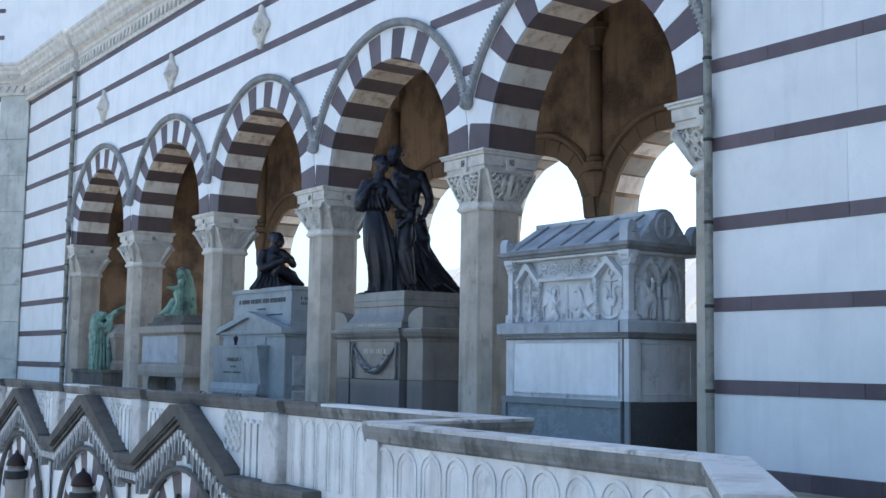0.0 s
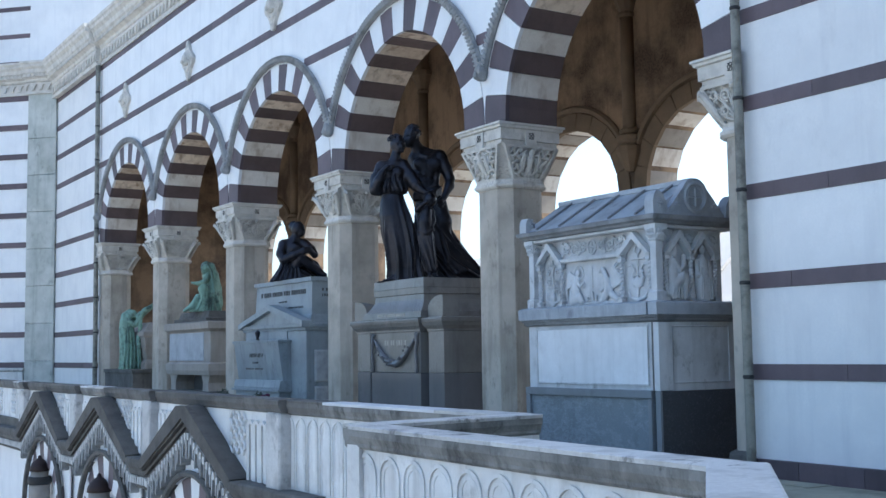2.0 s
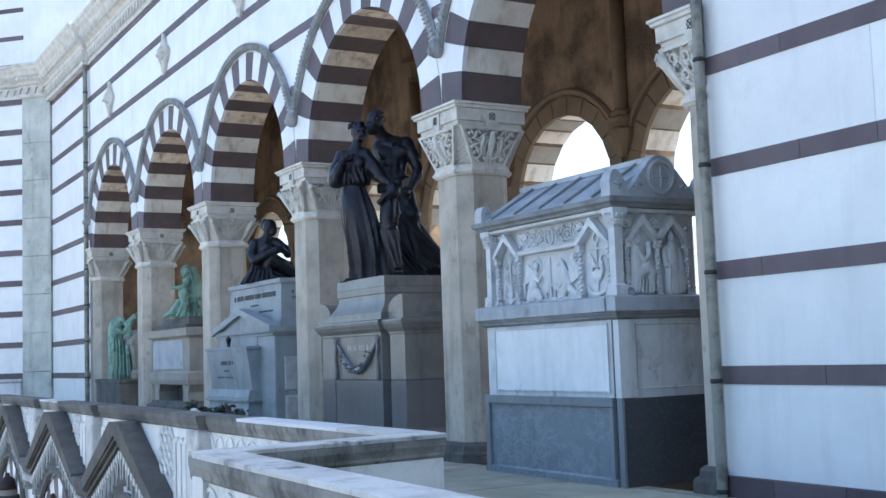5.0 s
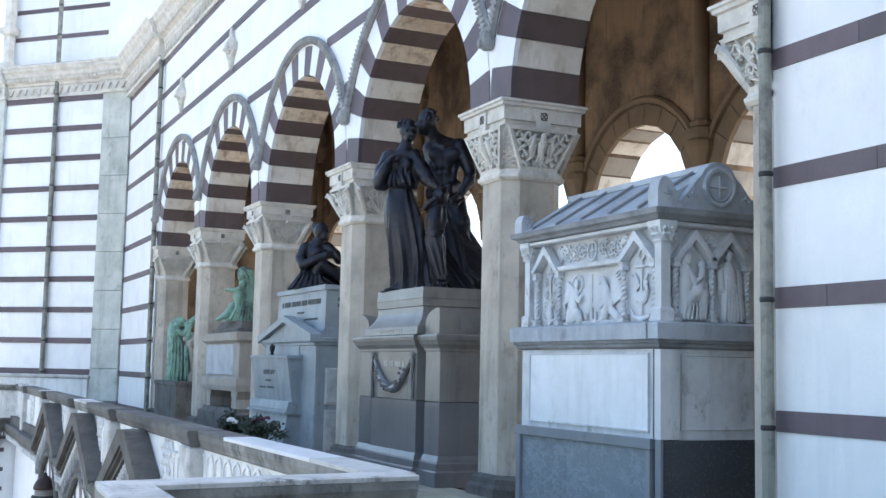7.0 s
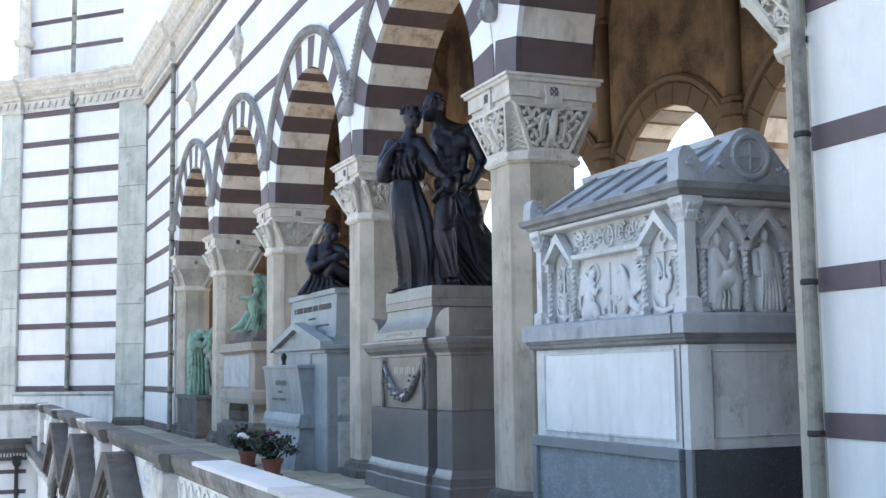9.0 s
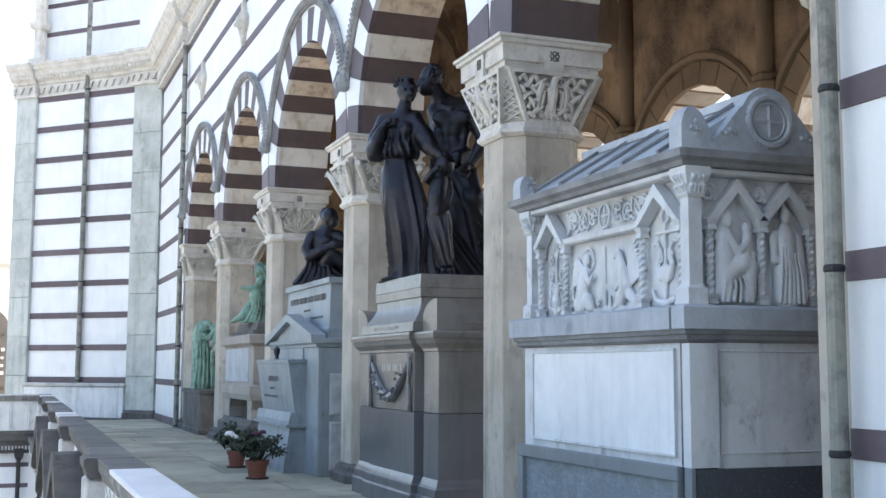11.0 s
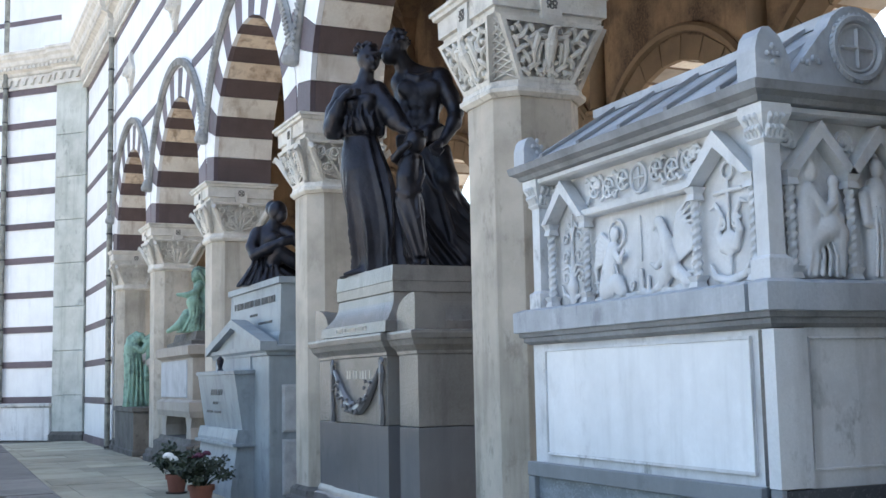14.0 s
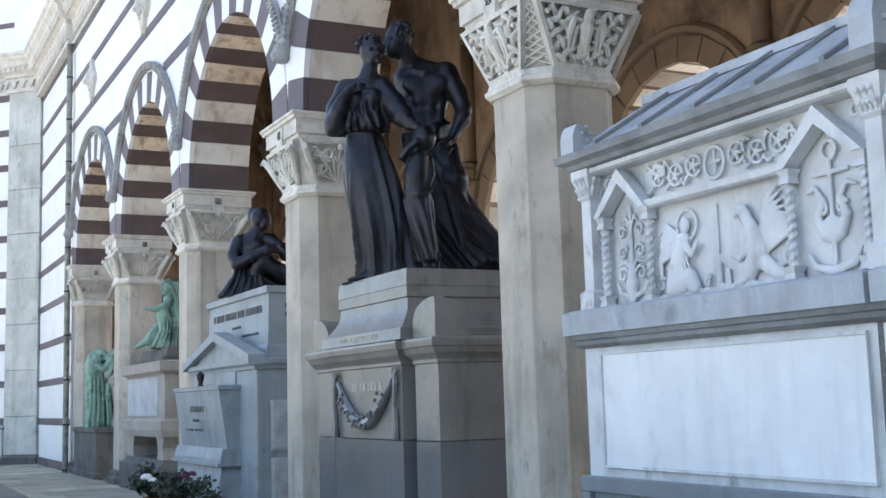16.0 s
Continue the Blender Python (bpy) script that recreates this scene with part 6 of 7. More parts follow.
    # head of the woman, inclined to the man
    c.limb((-0.33, -0.12, 1.82), 0.10, (-0.285, -0.14, 2.02), 0.075, 0.05)
    c.lump((-0.265, -0.15, 2.165), (0.118, 0.125, 0.132), (0, 18, 0), 0.02)
    c.lump((-0.235, -0.205, 2.11), (0.084, 0.080, 0.104), (0, 16, 0), 0.02)
    c.limb((-0.218, -0.268, 2.13), 0.011, (-0.203, -0.282, 2.095), 0.017, 0.012)
    c.lump((-0.205, -0.245, 2.035), (0.030, 0.030, 0.024), k=0.015)
    for dx in (-0.045, 0.035):
        c.lump((-0.22 + dx, -0.272, 2.14), (0.018, 0.014, 0.012), k=0.012, cut=True)
    c.limb((-0.30, -0.255, 2.165), 0.014, (-0.17, -0.262, 2.185), 0.014, 0.02)
    for i in range(70):
        a, e = q.uniform(0.1, math.tau), q.uniform(-0.25, 1.4)
        if math.sin(a) < -0.55 and e < 0.65:
            continue
        c.lump((-0.285 + 0.128 * math.cos(a) * math.cos(e), -0.135 + 0.125 * math.sin(a) * math.cos(e), 2.185 + 0.128 * math.sin(e)), (0.044, 0.016, 0.016), (0, q.uniform(-50, 50), q.uniform(0, 180)), 0.012)
    for i in range(6):
        c.path([(-0.34, -0.13 + 0.02 * i, 2.22 + 0.01 * i, 0.034), (-0.40, -0.12 + 0.02 * i, 2.245 + 0.012 * (i % 3), 0.02), (-0.415 + 0.01 * (i % 2), -0.12 + 0.018 * i, 2.215 + 0.016 * (i % 3), 0.010)], 0.010)
    # trailing foot
    c.path([(-0.30, -0.20, 0.05, 0.06), (-0.42, -0.22, 0.028, 0.034), (-0.53, -0.24, 0.008, 0.016)], 0.025)
    # child hiding its face
    c.path([(0.135, -0.480, 1.06, 0.10), (0.12, -0.480, 0.90, 0.122), (0.12, -0.470, 0.74, 0.118)], 0.012)
    c.limb((0.03, -0.450, 1.07), 0.052, (0.22, -0.450, 1.08), 0.050, 0.035)
    c.limb((0.16, -0.460, 1.10), 0.045, (0.19, -0.470, 1.18), 0.045, 0.02)
    c.lump((0.195, -0.510, 1.235), (0.105, 0.112, 0.118), k=0.012)
    for i in range(26):
        a, e = q.uniform(0, math.tau), q.uniform(0.0, 1.4)
        c.lump((0.20 + 0.105 * math.cos(a) * math.cos(e), -0.455 + 0.112 * math.sin(a) * math.cos(e), 1.24 + 0.118 * math.sin(e)), (0.030, 0.022, 0.018), (0, 0, q.uniform(0, 180)), 0.006)
    c.path([(0.03, -0.470, 1.07, 0.048), (-0.01, -0.510, 1.08, 0.042), (0.05, -0.600, 1.14, 0.036), (0.12, -0.625, 1.19, 0.036)], 0.012)
    c.path([(0.23, -0.470, 1.06, 0.045), (0.25, -0.510, 0.92, 0.038), (0.22, -0.540, 0.82, 0.030)], 0.012)
    c.cloth([(0.115, -0.450, 0.80, 0.115, 0.105), (0.12, -0.455, 0.68, 0.145, 0.125), (0.15, -0.460, 0.45, 0.125, 0.115), (0.19, -0.460, 0.25, 0.105, 0.10), (0.22, -0.470, 0.13, 0.09, 0.085)], 8, 0.032, 0.7, 21, 0.012, -0.1)
    c.path([(0.02, -0.510, 0.76, 0.032), (0.12, -0.560, 0.72, 0.036), (0.23, -0.530, 0.77, 0.030)], 0.012)
    c.path([(0.20, -0.540, 0.74, 0.020), (0.215, -0.550, 0.5, 0.028), (0.26, -0.530, 0.22, 0.022)], 0.012)
    c.path([(0.185, -0.480, 0.2, 0.055), (0.195, -0.480, 0.06, 0.042), (0.17, -0.570, 0.03, 0.032)], 0.015)
    c.path([(0.255, -0.470, 0.2, 0.055), (0.265, -0.470, 0.06, 0.042), (0.28, -0.560, 0.03, 0.032)], 0.015)
    c.lump((0.25, 0.05, 0.0), (0.86, 0.42, 0.04), k=0.03)
    return c


def seated():
    c = Clay((-0.62, -0.48, -0.02), (0.72, 0.46, 1.24), 0.0135)
    c.cloth([(-0.08, 0.04, 0.42, 0.22, 0.20), (-0.08, 0.02, 0.25, 0.28, 0.24), (-0.02, 0.0, 0.10, 0.40, 0.28), (0.0, 0.0, 0.0, 0.50, 0.30)], 11, 0.045, 0.5, 2, 0.03, 0.0)
    c.path([(-0.11, 0.06, 0.30, 0.20), (-0.14, 0.04, 0.50, 0.185), (-0.11, 0.02, 0.64, 0.17)], 0.04)
    c.limb((-0.26, 0.02, 0.70), 0.105, (0.12, 0.0, 0.72), 0.10, 0.05)
    c.lump((-0.05, -0.13, 0.62), (0.12, 0.06, 0.09), k=0.03)
    c.limb((-0.07, 0.0, 0.76), 0.10, (-0.01, -0.03, 0.90), 0.085, 0.05)
    c.lump((0.01, -0.04, 1.0), (0.13, 0.135, 0.145), (0, 12, 0), 0.02)
    c.lump((0.07, -0.09, 0.93), (0.075, 0.085, 0.10), (0, 20, 0), 0.02)
    c.limb((0.095, -0.11, 0.99), 0.012, (0.125, -0.12, 0.955), 0.018, 0.012)
    c.lump((-0.06, 0.04, 1.05), (0.10, 0.11, 0.11), k=0.02)
    c.path([(-0.27, -0.02, 0.68, 0.105), (-0.33, -0.10, 0.52, 0.092), (-0.29, -0.18, 0.40, 0.082)], 0.025)
    c.path([(-0.29, -0.18, 0.40, 0.078), (-0.10, -0.29, 0.48, 0.072), (0.10, -0.32, 0.57, 0.056), (0.20, -0.31, 0.60, 0.045)], 0.02)
    c.path([(0.15, -0.02, 0.70, 0.10), (0.27, -0.10, 0.60, 0.082), (0.32, -0.18, 0.50, 0.072)], 0.025)
    c.path([(0.33, -0.18, 0.50, 0.055), (0.22, -0.28, 0.57, 0.045), (0.08, -0.34, 0.52, 0.034)], 0.02)
    c.path([(-0.10, -0.05, 0.24, 0.14), (0.0, -0.17, 0.38, 0.115), (0.04, -0.24, 0.44, 0.095)], 0.03)
    c.path([(0.04, -0.24, 0.43, 0.10), (0.22, -0.22, 0.32, 0.098), (0.42, -0.20, 0.16, 0.066), (0.52, -0.25, 0.11, 0.036)], 0.025)
    c.path([(0.0, 0.04, 0.24, 0.13), (0.26, 0.0, 0.32, 0.105), (0.34, 0.0, 0.30, 0.09), (0.54, -0.02, 0.06, 0.055)], 0.03)
    for j in range(6):
        c.path([(-0.30 + 0.05 * j, -0.16, 0.40 - 0.02 * j, 0.012), (-0.34 + 0.07 * j, -0.24, 0.22, 0.022), (-0.46 + 0.10 * j, -0.27, 0.02, 0.030)], 0.02)
    c.path([(-0.24, -0.10, 0.36, 0.06), (-0.36, -0.10, 0.16, 0.055), (-0.52, -0.12, 0.0, 0.03)], 0.04)
    return c


def green_seated():
    c = Clay((-0.62, -0.42, -0.02), (0.48, 0.42, 1.24), 0.014)
    c.cloth([(0.10, 0.03, 0.62, 0.19, 0.18), (0.10, 0.02, 0.42, 0.24, 0.21), (0.06, 0.0, 0.20, 0.30, 0.24), (0.0, 0.0, 0.0, 0.36, 0.26)], 11, 0.05, 0.6, 6, 0.03, 0.0)
    c.path([(0.14, 0.04, 0.45, 0.19), (0.12, 0.03, 0.68, 0.165), (0.05, 0.01, 0.80, 0.13)], 0.04)
    c.lump((0.0, -0.02, 0.98), (0.115, 0.125, 0.14), (0, -14, 0), 0.03)
    c.lump((-0.065, -0.06, 0.93), (0.05, 0.065, 0.085), k=0.02)
    c.path([(0.02, 0.02, 1.09, 0.05), (0.13, 0.02, 1.02, 0.08), (0.20, 0.04, 0.82, 0.10), (0.28, 0.06, 0.52, 0.10), (0.30, 0.06, 0.20, 0.11)], 0.03)
    c.path([(0.02, -0.13, 1.04, 0.025), (0.10, -0.16, 0.92, 0.03), (0.15, -0.17, 0.70, 0.03), (0.18, -0.20, 0.40, 0.03)], 0.012)
    c.path([(0.03, -0.10, 0.78, 0.075), (-0.05, -0.17, 0.66, 0.062), (-0.20, -0.21, 0.62, 0.045), (-0.34, -0.22, 0.63, 0.030)], 0.02)
    c.path([(0.08, -0.06, 0.40, 0.13), (-0.06, -0.16, 0.52, 0.105), (-0.10, -0.17, 0.50, 0.095)], 0.03)
    c.path([(-0.10, -0.17, 0.50, 0.088), (-0.07, -0.17, 0.28, 0.075), (-0.10, -0.18, 0.06, 0.06)], 0.025)
    c.path([(0.0, -0.06, 0.32, 0.11), (-0.18, -0.08, 0.30, 0.09), (-0.32, -0.12, 0.12, 0.07), (-0.50, -0.16, 0.02, 0.035)], 0.03)
    for j in range(6):
        c.path([(-0.10 + 0.05 * j, -0.24 + 0.01 * j, 0.48 - 0.01 * j, 0.010), (-0.12 + 0.055 * j, -0.25, 0.25, 0.022), (-0.24 + 0.08 * j, -0.25, 0.02, 0.026)], 0.015)
    return c


def green_standing():
    c = Clay((-0.42, -0.40, -0.02), (0.98, 0.42, 1.98), 0.016)
    c.cloth([(-0.07, 0.0, 1.25, 0.16, 0.15), (-0.08, 0.0, 1.0, 0.19, 0.18), (-0.05, 0.0, 0.6, 0.20, 0.20), (-0.02, 0.0, 0.2, 0.22, 0.21), (0.0, 0.0, 0.0, 0.25, 0.23)], 9, 0.06, 0.6, 4, 0.03, 0.0)
    c.path([(-0.08, 0.02, 0.95, 0.17), (-0.10, 0.02, 1.20, 0.165), (-0.05, 0.0, 1.32, 0.13)], 0.04)
    c.lump((0.05, -0.04, 1.40), (0.11, 0.12, 0.13), (0, 35, 0), 0.03)
    c.path([(-0.02, 0.02, 1.48, 0.07), (-0.13, 0.04, 1.36, 0.10), (-0.19, 0.04, 1.05, 0.09), (-0.20, 0.03, 0.6, 0.07)], 0.03)
    c.path([(-0.02, -0.13, 1.22, 0.075), (0.10, -0.19, 1.12, 0.06), (0.20, -0.17, 1.28, 0.048), (0.15, -0.12, 1.36, 0.04)], 0.02)
    c.path([(0.06, 0.06, 1.26, 0.08), (0.24, 0.02, 1.30, 0.065), (0.36, 0.0, 1.42, 0.05)], 0.03)
    for j in range(4):
        c.path([(0.16 + 0.03 * j, -0.10 + 0.05 * j, 1.34 + 0.03 * j, 0.06), (0.38, -0.10 + 0.07 * j, 1.52 - 0.02 * j, 0.065), (0.62, -0.08 + 0.07 * j, 1.64, 0.06), (0.88, -0.06 + 0.06 * j, 1.76, 0.04)], 0.03)
    c.path([(0.26, -0.16, 1.36, 0.04), (0.24, -0.18, 1.10, 0.05), (0.20, -0.18, 0.60, 0.05), (0.24, -0.18, 0.05, 0.05)], 0.03)
    for j in range(5):
        c.path([(-0.14 + 0.07 * j, -0.17, 1.0 - 0.03 * j, 0.012), (-0.15 + 0.08 * j, -0.22, 0.5, 0.024), (-0.20 + 0.10 * j, -0.24, 0.02, 0.03)], 0.015)
    return c


statue("statue", "dark bronze statue of an embracing draped couple with a child", couple(), (10.42, 16.26), 2.395, -22.5, BRONZE)
statue("statue", "dark bronze seated statue with drawn-up knees", seated(), (10.45, 20.62), 2.655, -18.0, BRONZE)
statue("statue", "green patinated bronze hooded statue sitting with an outstretched arm", green_seated(), (10.42, 25.35), 2.255, -13.0, VERDI)
statue("statue", "green patinated bronze mourner draped over a stone block", green_standing(), (10.22, 30.2), 0.955, -10.5, VERDI)


def bars(parent, m, rows, mat, name="inscription"):
    """Lines of unreadable writing as plain bars: rows of (height, start, end, bar height)."""
    for v, a, b_, h in rows:
        u = a
        q = random.Random(int((v + 5) * 1000))
        bm_ = fresh()
        while u < b_:
            w = min(q.uniform(0.35, 0.7) * h, b_ - u)
            faces_from(bm_, [[m @ Vector((p, r, d)) for p, r in ((u, v), (u + w, v), (u + w, v + h), (u, v + h))] for d in (-0.004, 0.004)])
            u += w + h * (0.40 if q.random() > 0.16 else 1.0)
        tagged(part(name, bm_, mat, parent), kind="stuff")


# ---- pedestal of the couple ----
def pedestal():
    t = thing("pedestal", "polished grey granite pedestal with a garland relief", "pedestal", "tombs in the arcade")
    t.location = (9.86, 15.9, 0)
    HW, D = 1.30, 1.60
    MID, PIER, STEP = 0.74, 0.42, 0.05   # half width of the middle, width of the end piers, their setback

    def stack(name, steps, mat, label=""):
        """The middle stands forward between two end piers, with a dark groove on either side."""
        for piece, x0_, x1_, y0_, y1_, e in ((name, 0.0, D - 0.1, -MID, MID, 0.0), (name + "_pier", STEP, D, -HW, -HW + PIER, 1.0),
                                             (name + "_pier", STEP, D, HW - PIER, HW, 1.0), (name + "_core", 0.14, D - 0.05, -HW + 0.04, HW - 0.04, 2.0)):
            b_ = fresh()
            profile_box(b_, x0_, x1_, y0_, y1_, [(z - 0.0012 * e, o - 0.001 * e) for z, o in steps])
            part(piece, b_, mat, t, label)

    stack("plinth", [(0.0, 0.07), (0.17, 0.07), (0.19, 0.05), (0.27, 0.05), (0.29, 0.03), (0.32, 0.02), (0.36, 0.004)], PEDDK)
    stack("lower_die", [(0.36, 0.0), (0.980, 0.0), (0.988, -0.008)], PEDDK, "darker polished granite die")
    stack("upper_die", [(0.992, -0.010), (1.0, -0.003), (1.59, -0.003), (1.60, 0.010), (1.625, 0.012), (1.645, 0.026), (1.675, 0.055), (1.72, 0.070), (1.725, 0.085), (1.77, 0.095), (1.79, 0.092), (1.80, 0.05)], PEDST)
    b = fresh()
    prof = [(1.801, 0.14), (1.895, 0.13), (1.90, 0.11)] + [(1.90 + 0.20 * k / 8, 0.11 - 0.11 * math.sin(radians(90 * k / 8))) for k in range(1, 9)]
    profile_box(b, 0.07, D - 0.1, -MID, MID, prof + [(2.15, -0.004), (2.16, 0.012), (2.25, 0.010), (2.255, 0.016), (2.393, 0.006)])
    part("upper_block", b, PEDST, t)
    for sgn in (1, -1):          # quarter-round horns over the end piers
        b = fresh()
        rings = []
        for k in range(12):
            f = k / 11
            w = 1.0 if f < 0.4 else math.sqrt(max(0.0, 1 - ((f - 0.4) / 0.62) ** 2))
            xa, xb = STEP - 0.03, STEP - 0.03 + 0.28 * w
            ya, yb = -HW - 0.03, -HW - 0.03 + 0.40 * w
            rings.append([(x, sgn * y, 1.801 + 0.305 * f) for x, y in ((xa, ya), (xb, ya), (xb, yb), (xa, yb))])
        faces_from(b, rings)
        part("corner_horn", b, PEDST, t)
    b = fresh()
    m = plane_on("x", -1, (-0.008, -0.0, 1.42))
    path = [m @ Vector((-0.60 + 1.20 * i / 16, 0.06 - 0.36 * math.sin(math.pi * i / 16), 0.01)) for i in range(17)]
    tube(b, path, [0.022 + 0.035 * math.sin(math.pi * i / 16) for i in range(17)], 8)
    for i in range(40):
        c = path[2 + i % 13]
        ball(b, c + Vector((-0.03 - 0.02 * (i % 3), 0.03 * math.sin(i * 1.7), 0.04 * math.cos(i * 2.3))), 0.019, seg=6)
    part("garland", b, PEDDK, t, "carved dark garland")
    for s_ in (-1, 1):
        b = fresh()
        tube(b, [m @ Vector((s_ * 0.66 + 0.015 * math.sin(j * 1.6), 0.12 - 0.09 * j, 0.02)) for j in range(7)], [0.02, 0.03, 0.024, 0.022, 0.028, 0.024, 0.035], 6)
        curl(b, m @ pose(s_ * 0.66, 0.12, 0.02), 0.045, 0.014)
        part("ribbon", b, PEDDK, t)
    bars(t, plane_on("x", -1, (0.004, 0.0, 1.42)), [(-0.02, -0.32, 0.34, 0.075)], GILT)
    bars(t, plane_on("x", -1, (-0.066, 0.0, 1.83)), [(0.0, -0.42, 0.40, 0.04)], GILT)


pedestal()


# ---- blue-grey granite tomb under the seated statue ----
def pediment_tomb():
    t = thing("pediment_tomb", "blue-grey granite tomb with a pediment and a sloping inscription slab", "tomb", "tombs in the arcade")
    t.location = (9.90, 20.45, 0)
    HW, D = 1.36, 1.3
    b = fresh()
    box(b, 0.0, D, -HW, HW, 0.0, 1.72, 0.01)
    part("body", b, BLUEST, t)
    for z0, z1 in ((0.08, 0.72), (0.80, 1.36)):
        b = fresh()
        rows_ = []
        q = random.Random(3)
        ring = [(x, z) for x, z in ((0.16, z0), (1.2, z0), (1.2, z1), (0.16, z1))]
        faces_from(b, [[(x, -HW + 0.01, z) for x, z in ring], [(x, -HW - 0.012, z) for x, z in ring], [(x + (0.03 if x < 0.5 else -0.03), -HW - 0.026, z + (0.03 if z == z0 else -0.03)) for x, z in ring]])
        part("rough_panel", b, ROUGHST, t, "rough-hewn granite panel")
    b = fresh()
    profile_box(b, 0.0, D, -HW, HW, [(1.70, 0.0), (1.71, 0.03), (1.74, 0.035), (1.77, 0.07), (1.82, 0.075), (1.83, 0.0)])
    part("cornice", b, BLUEST, t)
    b = fresh()
    prism(b, [(-HW - 0.08, 1.76), (-HW - 0.08, 1.87), (0.0, 2.20), (HW + 0.08, 1.87), (HW + 0.08, 1.76), (HW - 0.05, 1.80), (0.0, 2.09), (-HW + 0.05, 1.80)], "x", -0.12, 0.08)
    part("pediment_mould", b, BLUEST, t)
    b = fresh()
    prism(b, [(-HW, 1.76), (0.0, 2.12), (HW, 1.76)], "x", -0.03, 0.3)
    part("pediment", b, BLUEST, t)
    b = fresh()
    profile_box(b, 0.17, D, -1.22, 1.33, [(1.82, 0.02), (1.95, 0.0), (2.00, -0.02), (2.58, -0.04), (2.585, 0.0), (2.66, 0.0)])
    part("upper_block", b, BLUEST, t)
    bars(t, plane_on("x", -1, (0.194, 0.06, 2.36)), [(0.01, -0.98, 1.02, 0.085), (-0.12, -0.15, 0.2, 0.03), (-0.24, -1.0, -0.35, 0.03), (-0.24, 0.25, 0.9, 0.03)], LETTER)
    bars(t, plane_on("y", -1, (0.75, -1.186, 2.36)), [(0.05, -0.35, 0.2, 0.05), (-0.05, -0.35, 0.35, 0.05), (-0.15, -0.3, 0.4, 0.05)], LETTER)
    # sloping slab
    b = fresh()
    prism(b, [(-0.25, 1.50), (0.02, 1.50), (0.02, 0.82), (-0.15, 0.82)], "y", -0.72, 1.33)
    slab = part("inscription_slab", b, BLUEST, t, "smooth blue-grey inscription slab")
    b = fresh()
    profile_box(b, -0.24, 0.02, -0.73, 1.34, [(1.49, 0.0), (1.50, 0.025), (1.54, 0.03), (1.55, 0.0)])
    part("slab_ledge", b, BLUEST, slab)
    b = fresh()
    prism(b, [(-0.21, 0.82), (0.02, 0.82), (0.02, 0.66), (-0.24, 0.66), (-0.24, 0.70)], "y", -0.75, 1.36)
    prism(b, [(-0.28, 0.66), (0.02, 0.66), (0.02, 0.62), (-0.28, 0.62)], "y", -0.77, 1.38)
    part("slab_foot", b, BLUEST, slab)
    b = fresh()
    prism(b, [(-0.21, 0.62), (0.02, 0.62), (0.02, 0.0), (-0.29, 0.0), (-0.29, 0.1)], "y", -0.70, 1.31)
    part("lower_slab", b, BLUEST, slab)
    b = fresh()
    box(b, -0.02, 0.06, -0.60, 1.2, 1.54, 1.72)
    part("step", b, BLUEST, t)
    ms = plane_on("x", -1, (-0.233, 0.32, 1.24)) @ pose(0, 0, 0, -8.4)
    bars(slab, ms, [(0.0, -0.3, 0.3, 0.075), (-0.12, -0.1, 0.15, 0.035), (-0.23, -0.38, -0.02, 0.03), (-0.23, 0.05, 0.42, 0.03)], LETTER)
    b = fresh()
    tube(b, [(-0.16, 0.10, z) for z in (1.555, 1.57, 1.60, 1.65, 1.70, 1.72, 1.74)], [0.05, 0.03, 0.028, 0.045, 0.05, 0.03, 0.012], 10)
    tagged(part("lamp", b, BRONZE), "small dark bronze grave lamp on the slab ledge", "lamp").location = (9.90, 20.75, 0)
    for s_ in (-0.5, 0.55):
        b = fresh()
        tube(b, [(-0.22, s_ + 0.2, 0.50), (-0.27, s_ + 0.25, 0.47), (-0.27, s_ + 0.35, 0.47), (-0.22, s_ + 0.4, 0.50)], 0.012, 6)
        part("handle", b, IRON, t)


pediment_tomb()


# ---- grey tomb under the green seated statue ----
def block_tomb():
    t = thing("block_tomb", "grey stone block tomb on scroll feet with a stepped top", "tomb", "tombs in the arcade")
    t.location = (10.06, 25.45, 0)
    HW, D = 1.32, 1.2
    b = fresh()
    profile_box(b, 0.0, D, -HW, HW, [(0.0, 0.10), (0.42, 0.10), (0.46, 0.02), (0.52, 0.0)])
    part("plinth", b, GREYST, t)
    for y in (-HW + 0.05, HW - 0.55):
        b = fresh()
        prism(b, [(y + p, z) for p, z in ((0.08, 0.52), (0.44, 0.52), (0.40, 0.70), (0.50, 0.86), (0.0, 0.86), (0.10, 0.70))], "x", 0.02, D)
        part("scroll_foot", b, TANST, t)
    b = fresh()
    box(b, 0.45, D, -HW + 0.2, HW - 0.2, 0.5, 0.9)
    part("core", b, PEDDK, t)
    b = fresh()
    profile_box(b, 0.0, D, -HW, HW, [(0.86, 0.02), (0.96, 0.05), (1.10, 0.05), (1.14, -0.02), (1.80, -0.02), (1.82, 0.0), (1.86, 0.07), (2.0, 0.08), (2.02, 0.02)])
    part("chest", b, TANST, t)
    b = fresh()
    profile_box(b, 0.1, D, -HW + 0.5, HW - 0.1, [(2.0, 0.0), (2.10, 0.0), (2.12, -0.08), (2.26, -0.12)])
    part("stepped_top", b, GREYST, t)
    for y0, y1 in ((-HW + 0.42, HW - 0.06),):
        b = fresh()
        box(b, 0.003, 0.05, y0, y1, 1.17, 1.78, 0.012)
        part("front_panel", b, ROOFST, t)


block_tomb()


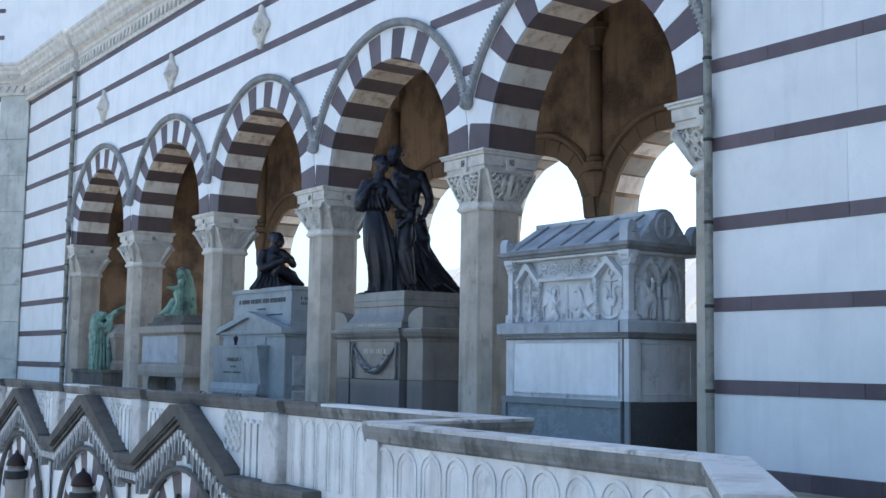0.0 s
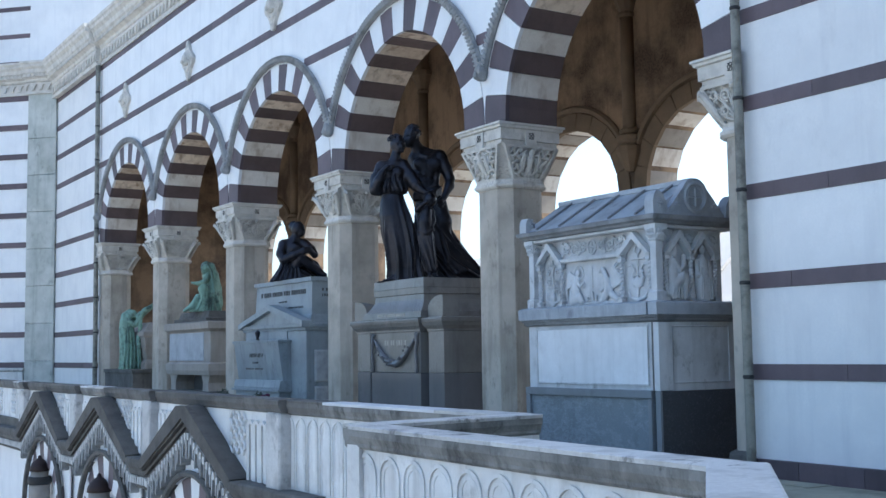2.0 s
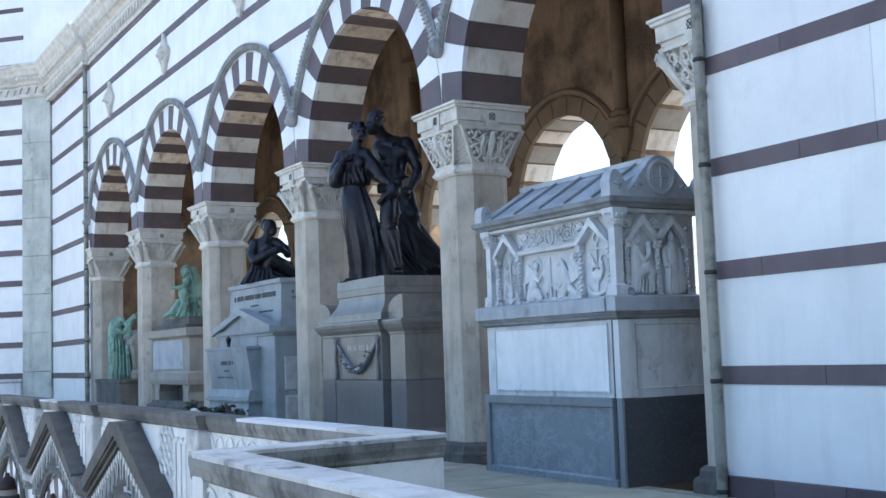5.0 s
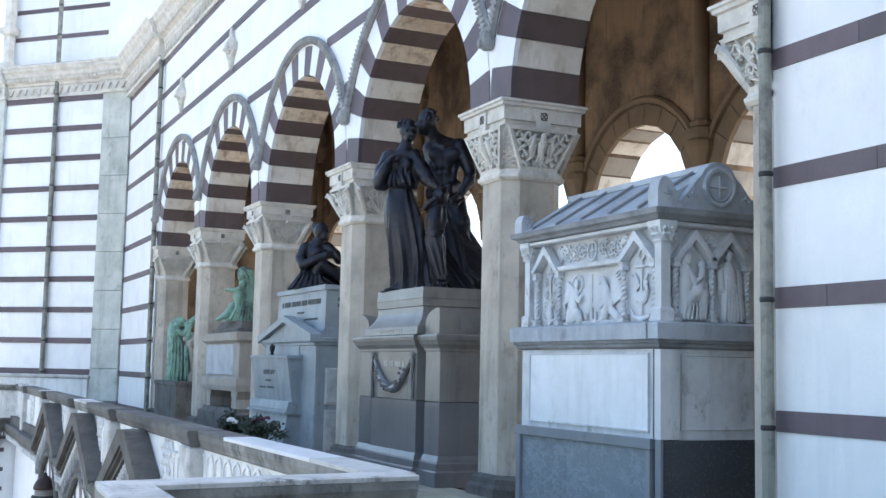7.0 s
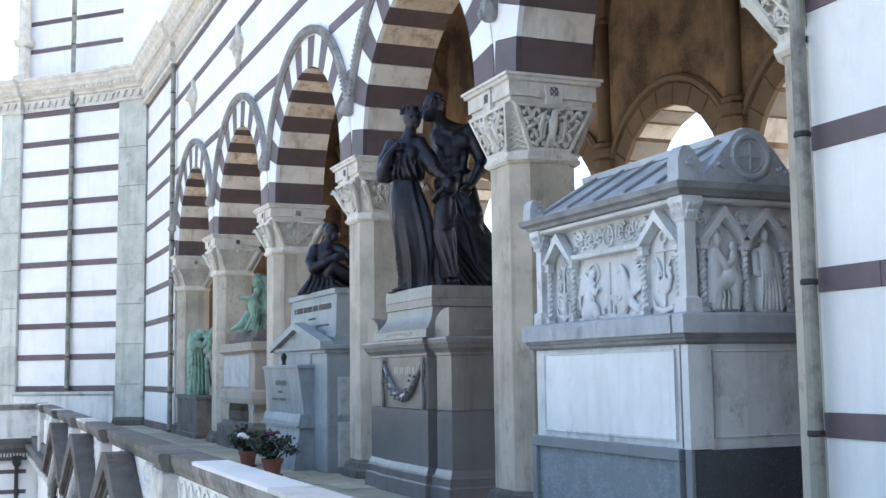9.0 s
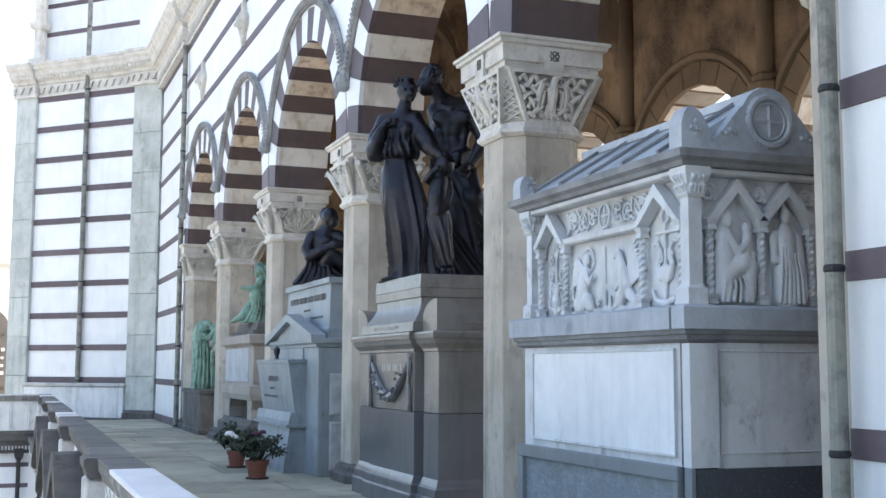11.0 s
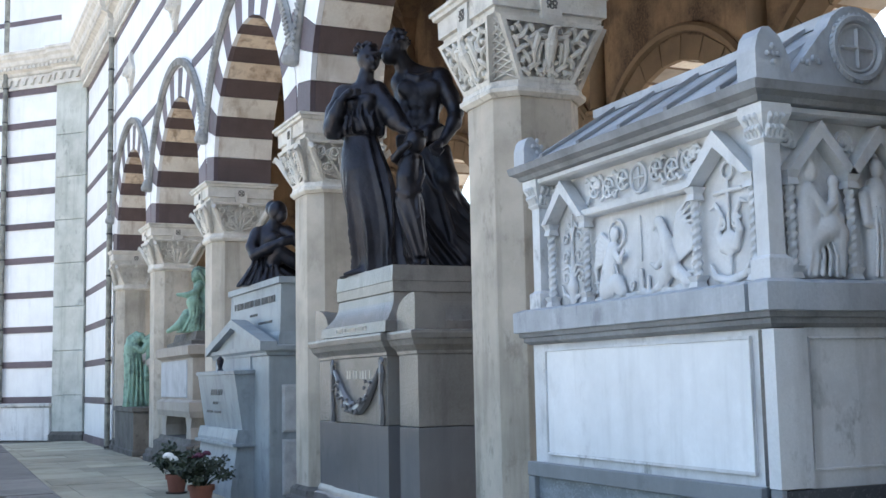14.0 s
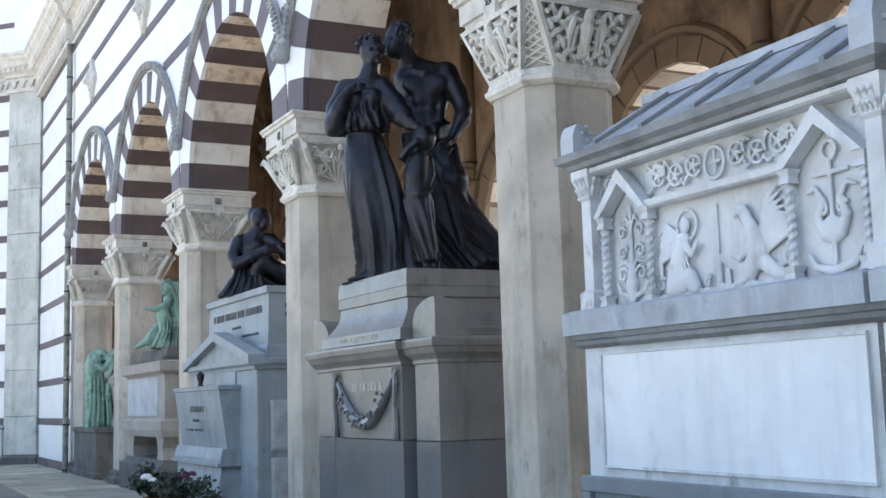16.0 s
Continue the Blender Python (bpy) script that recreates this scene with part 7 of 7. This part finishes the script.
# ---- tomb of the leaning mourner ----
def mourner_tomb():
    t = thing("mourner_tomb", "dark stone base with a pale sarcophagus block", "tomb", "tombs in the arcade")
    t.location = (10.0, 30.45, 0)
    b = fresh()
    profile_box(b, 0.0, 1.3, -1.2, 1.2, [(0.0, 0.03), (0.10, 0.03), (0.12, 0.0), (0.86, 0.0), (0.87, 0.03), (0.95, 0.03), (0.96, 0.0)])
    part("base", b, GREYST, t)
    b = fresh()
    profile_box(b, 0.42, 1.3, -0.85, 1.1, [(0.95, 0.0), (1.10, 0.0), (1.2, -0.08), (1.75, 0.02), (1.80, 0.06), (1.90, 0.06), (1.95, 0.0), (2.15, -0.2)])
    part("sarcophagus_block", b, TANST, t)


mourner_tomb()


# ---- potted plants ----
def pot_plant(x, y, r, label, flowers, seed, tall):
    q = random.Random(seed)
    p = thing("potted_plant", label, "plant", "flower pots")
    p.location = (x, y, 0)
    b = fresh()
    rings = [[(rr * math.cos(k * math.tau / 20), rr * math.sin(k * math.tau / 20), z) for k in range(20)] for rr, z in ((r * 0.70, 0.0), (r * 0.90, 0.18), (r * 1.02, 0.18), (r * 1.04, 0.24), (r * 0.94, 0.24), (r * 0.88, 0.20))]
    faces_from(b, rings)
    part("pot", b, TERRA, p)
    b = fresh()
    disc(b, (0, 0, 0.19), "z", r * 0.88, r * 0.86, 0.025)
    part("soil", b, SOIL, p)
    b = fresh()
    disc(b, (0, 0, 0.0), "z", r * 0.95, r * 1.0, 0.018)
    part("saucer", b, SOIL, p, "dark saucer")
    stems = fresh()
    leaves = fresh()
    tips = []
    for i in range(64):
        a, e = q.uniform(0, math.tau), q.uniform(0.15, 1.0)
        tip = Vector((math.cos(a) * e * r * 2.7, math.sin(a) * e * r * 2.7, 0.24 + tall * q.uniform(0.25, 1.1) * (1.15 - 0.5 * e)))
        mid = Vector((tip.x * 0.4, tip.y * 0.4, 0.2 + (tip.z - 0.2) * 0.6))
        tube(stems, [(tip.x * 0.1, tip.y * 0.1, 0.2), mid, tip], [0.006, 0.005, 0.003], 4)
        tips.append(tip)
        for j in range(15):
            f = q.uniform(0.35, 1.05)
            c = mid.lerp(tip, f) + Vector((q.uniform(-1, 1), q.uniform(-1, 1), q.uniform(-1, 1))) * 0.035
            d = Vector((q.uniform(-1, 1), q.uniform(-1, 1), q.uniform(-0.5, 0.8))).normalized()
            s_ = d.orthogonal().normalized()
            L_, w_ = q.uniform(0.035, 0.075), q.uniform(0.014, 0.027)
            n_ = d.cross(s_) * 0.006
            vs = [leaves.verts.new(v) for v in (c, c + d * L_ * 0.5 + s_ * w_ + n_, c + d * L_, c + d * L_ * 0.5 - s_ * w_ + n_)]
            leaves.faces.new(vs)
    tagged(part("stems", stems, LEAF, p), kind="stuff")
    tagged(part("leaves", leaves, LEAF, p), kind="stuff")
    for mat, spots in flowers:
        for dx, dy, dz, rr in spots:
            b = fresh()
            for k in range(16):
                a, el = k * 2.4, 0.2 + 1.2 * (k / 16)
                ball(b, (dx + rr * 0.6 * math.cos(a) * math.cos(el), dy + rr * 0.6 * math.sin(a) * math.cos(el), dz + rr * 0.6 * math.sin(el)), (rr * 0.42, rr * 0.42, rr * 0.3), seg=6)
            part("blossom", b, mat, p)


pot_plant(9.12, 19.15, 0.15, "terracotta pot with a bushy plant and dark red blossoms", [(PETALR, [(-0.05, -0.1, 0.56, 0.06), (0.05, -0.05, 0.58, 0.055), (-0.12, 0.0, 0.55, 0.05)])], 5, 0.36)
pot_plant(9.20, 20.95, 0.14, "terracotta pot with a leafy plant and a white blossom", [(PETALW, [(-0.16, -0.28, 0.47, 0.08), (-0.10, -0.33, 0.44, 0.06)])], 9, 0.36)

# ---- things beyond ----
far = thing("far_arcade", "distant pale arcade building with dark niches", "building")
far.location = (-2.0, 78.0, -6.0)
bm = fresh()
box(bm, -14, 10, 0, 4, 0, 13.5)
part("wall", bm, FARWALL, far)
# arches and niches are solid dark shapes; their shade is in the colour
for i in range(9):
    bm = fresh()
    c = -12.6 + 2.5 * i
    prism(bm, [(c - 1.05, 5.4), (c - 1.05, 9.8)] + [(c - 1.05 * math.cos(a), 9.8 + 1.05 * math.sin(a)) for a in [math.pi * j / 10 for j in range(1, 10)]] + [(c + 1.05, 9.8), (c + 1.05, 5.4)], "y", -0.12, 0.3)
    part("arch_opening", bm, FARDARK, far)
    bm, bn = fresh(), fresh()
    for r_ in range(9):
        for k in range(6):
            w_ = rnd.uniform(0.13, 0.24)
            if rnd.random() < 0.6:
                box(bm if rnd.random() < 0.8 else bn, c - 0.93 + 0.32 * k, c - 0.93 + 0.32 * k + w_, -0.15, -0.10, 5.6 + 0.46 * r_, 5.6 + 0.46 * r_ + w_)
    tagged(part("niches", bm, SOIL, far), kind="stuff")
    tagged(part("niche_slabs", bn, FARWALL, far), kind="stuff")
bm = fresh()
profile_box(bm, -14, 10, 0, 4, [(13.5, 0.0), (13.6, 0.3), (14.2, 0.4)])
part("roof", bm, FARWALL, far)
far2 = thing("rear_building", "distant pale building with a ribbed roof", "building")
far2.location = (34.0, 20.0, -10.5)
bm = fresh()
box(bm, 0, 6, -40, 40, 0, 13.0)
part("wall", bm, FARWALL, far2)
bm = fresh()
prism(bm, [(-0.6, 13.0), (4.0, 17.0), (8.0, 13.0)], "y", -41, 41)
part("roof", bm, FARWALL, far2)
bm = fresh()
for i in range(40):
    prism(bm, [(-0.6, 13.02), (4.0, 17.02), (4.0, 17.2), (-0.6, 13.2)], "y", -40 + 2 * i, -39.8 + 2 * i)
tagged(part("roof_ribs", bm, FARWALL, far2), kind="stuff")
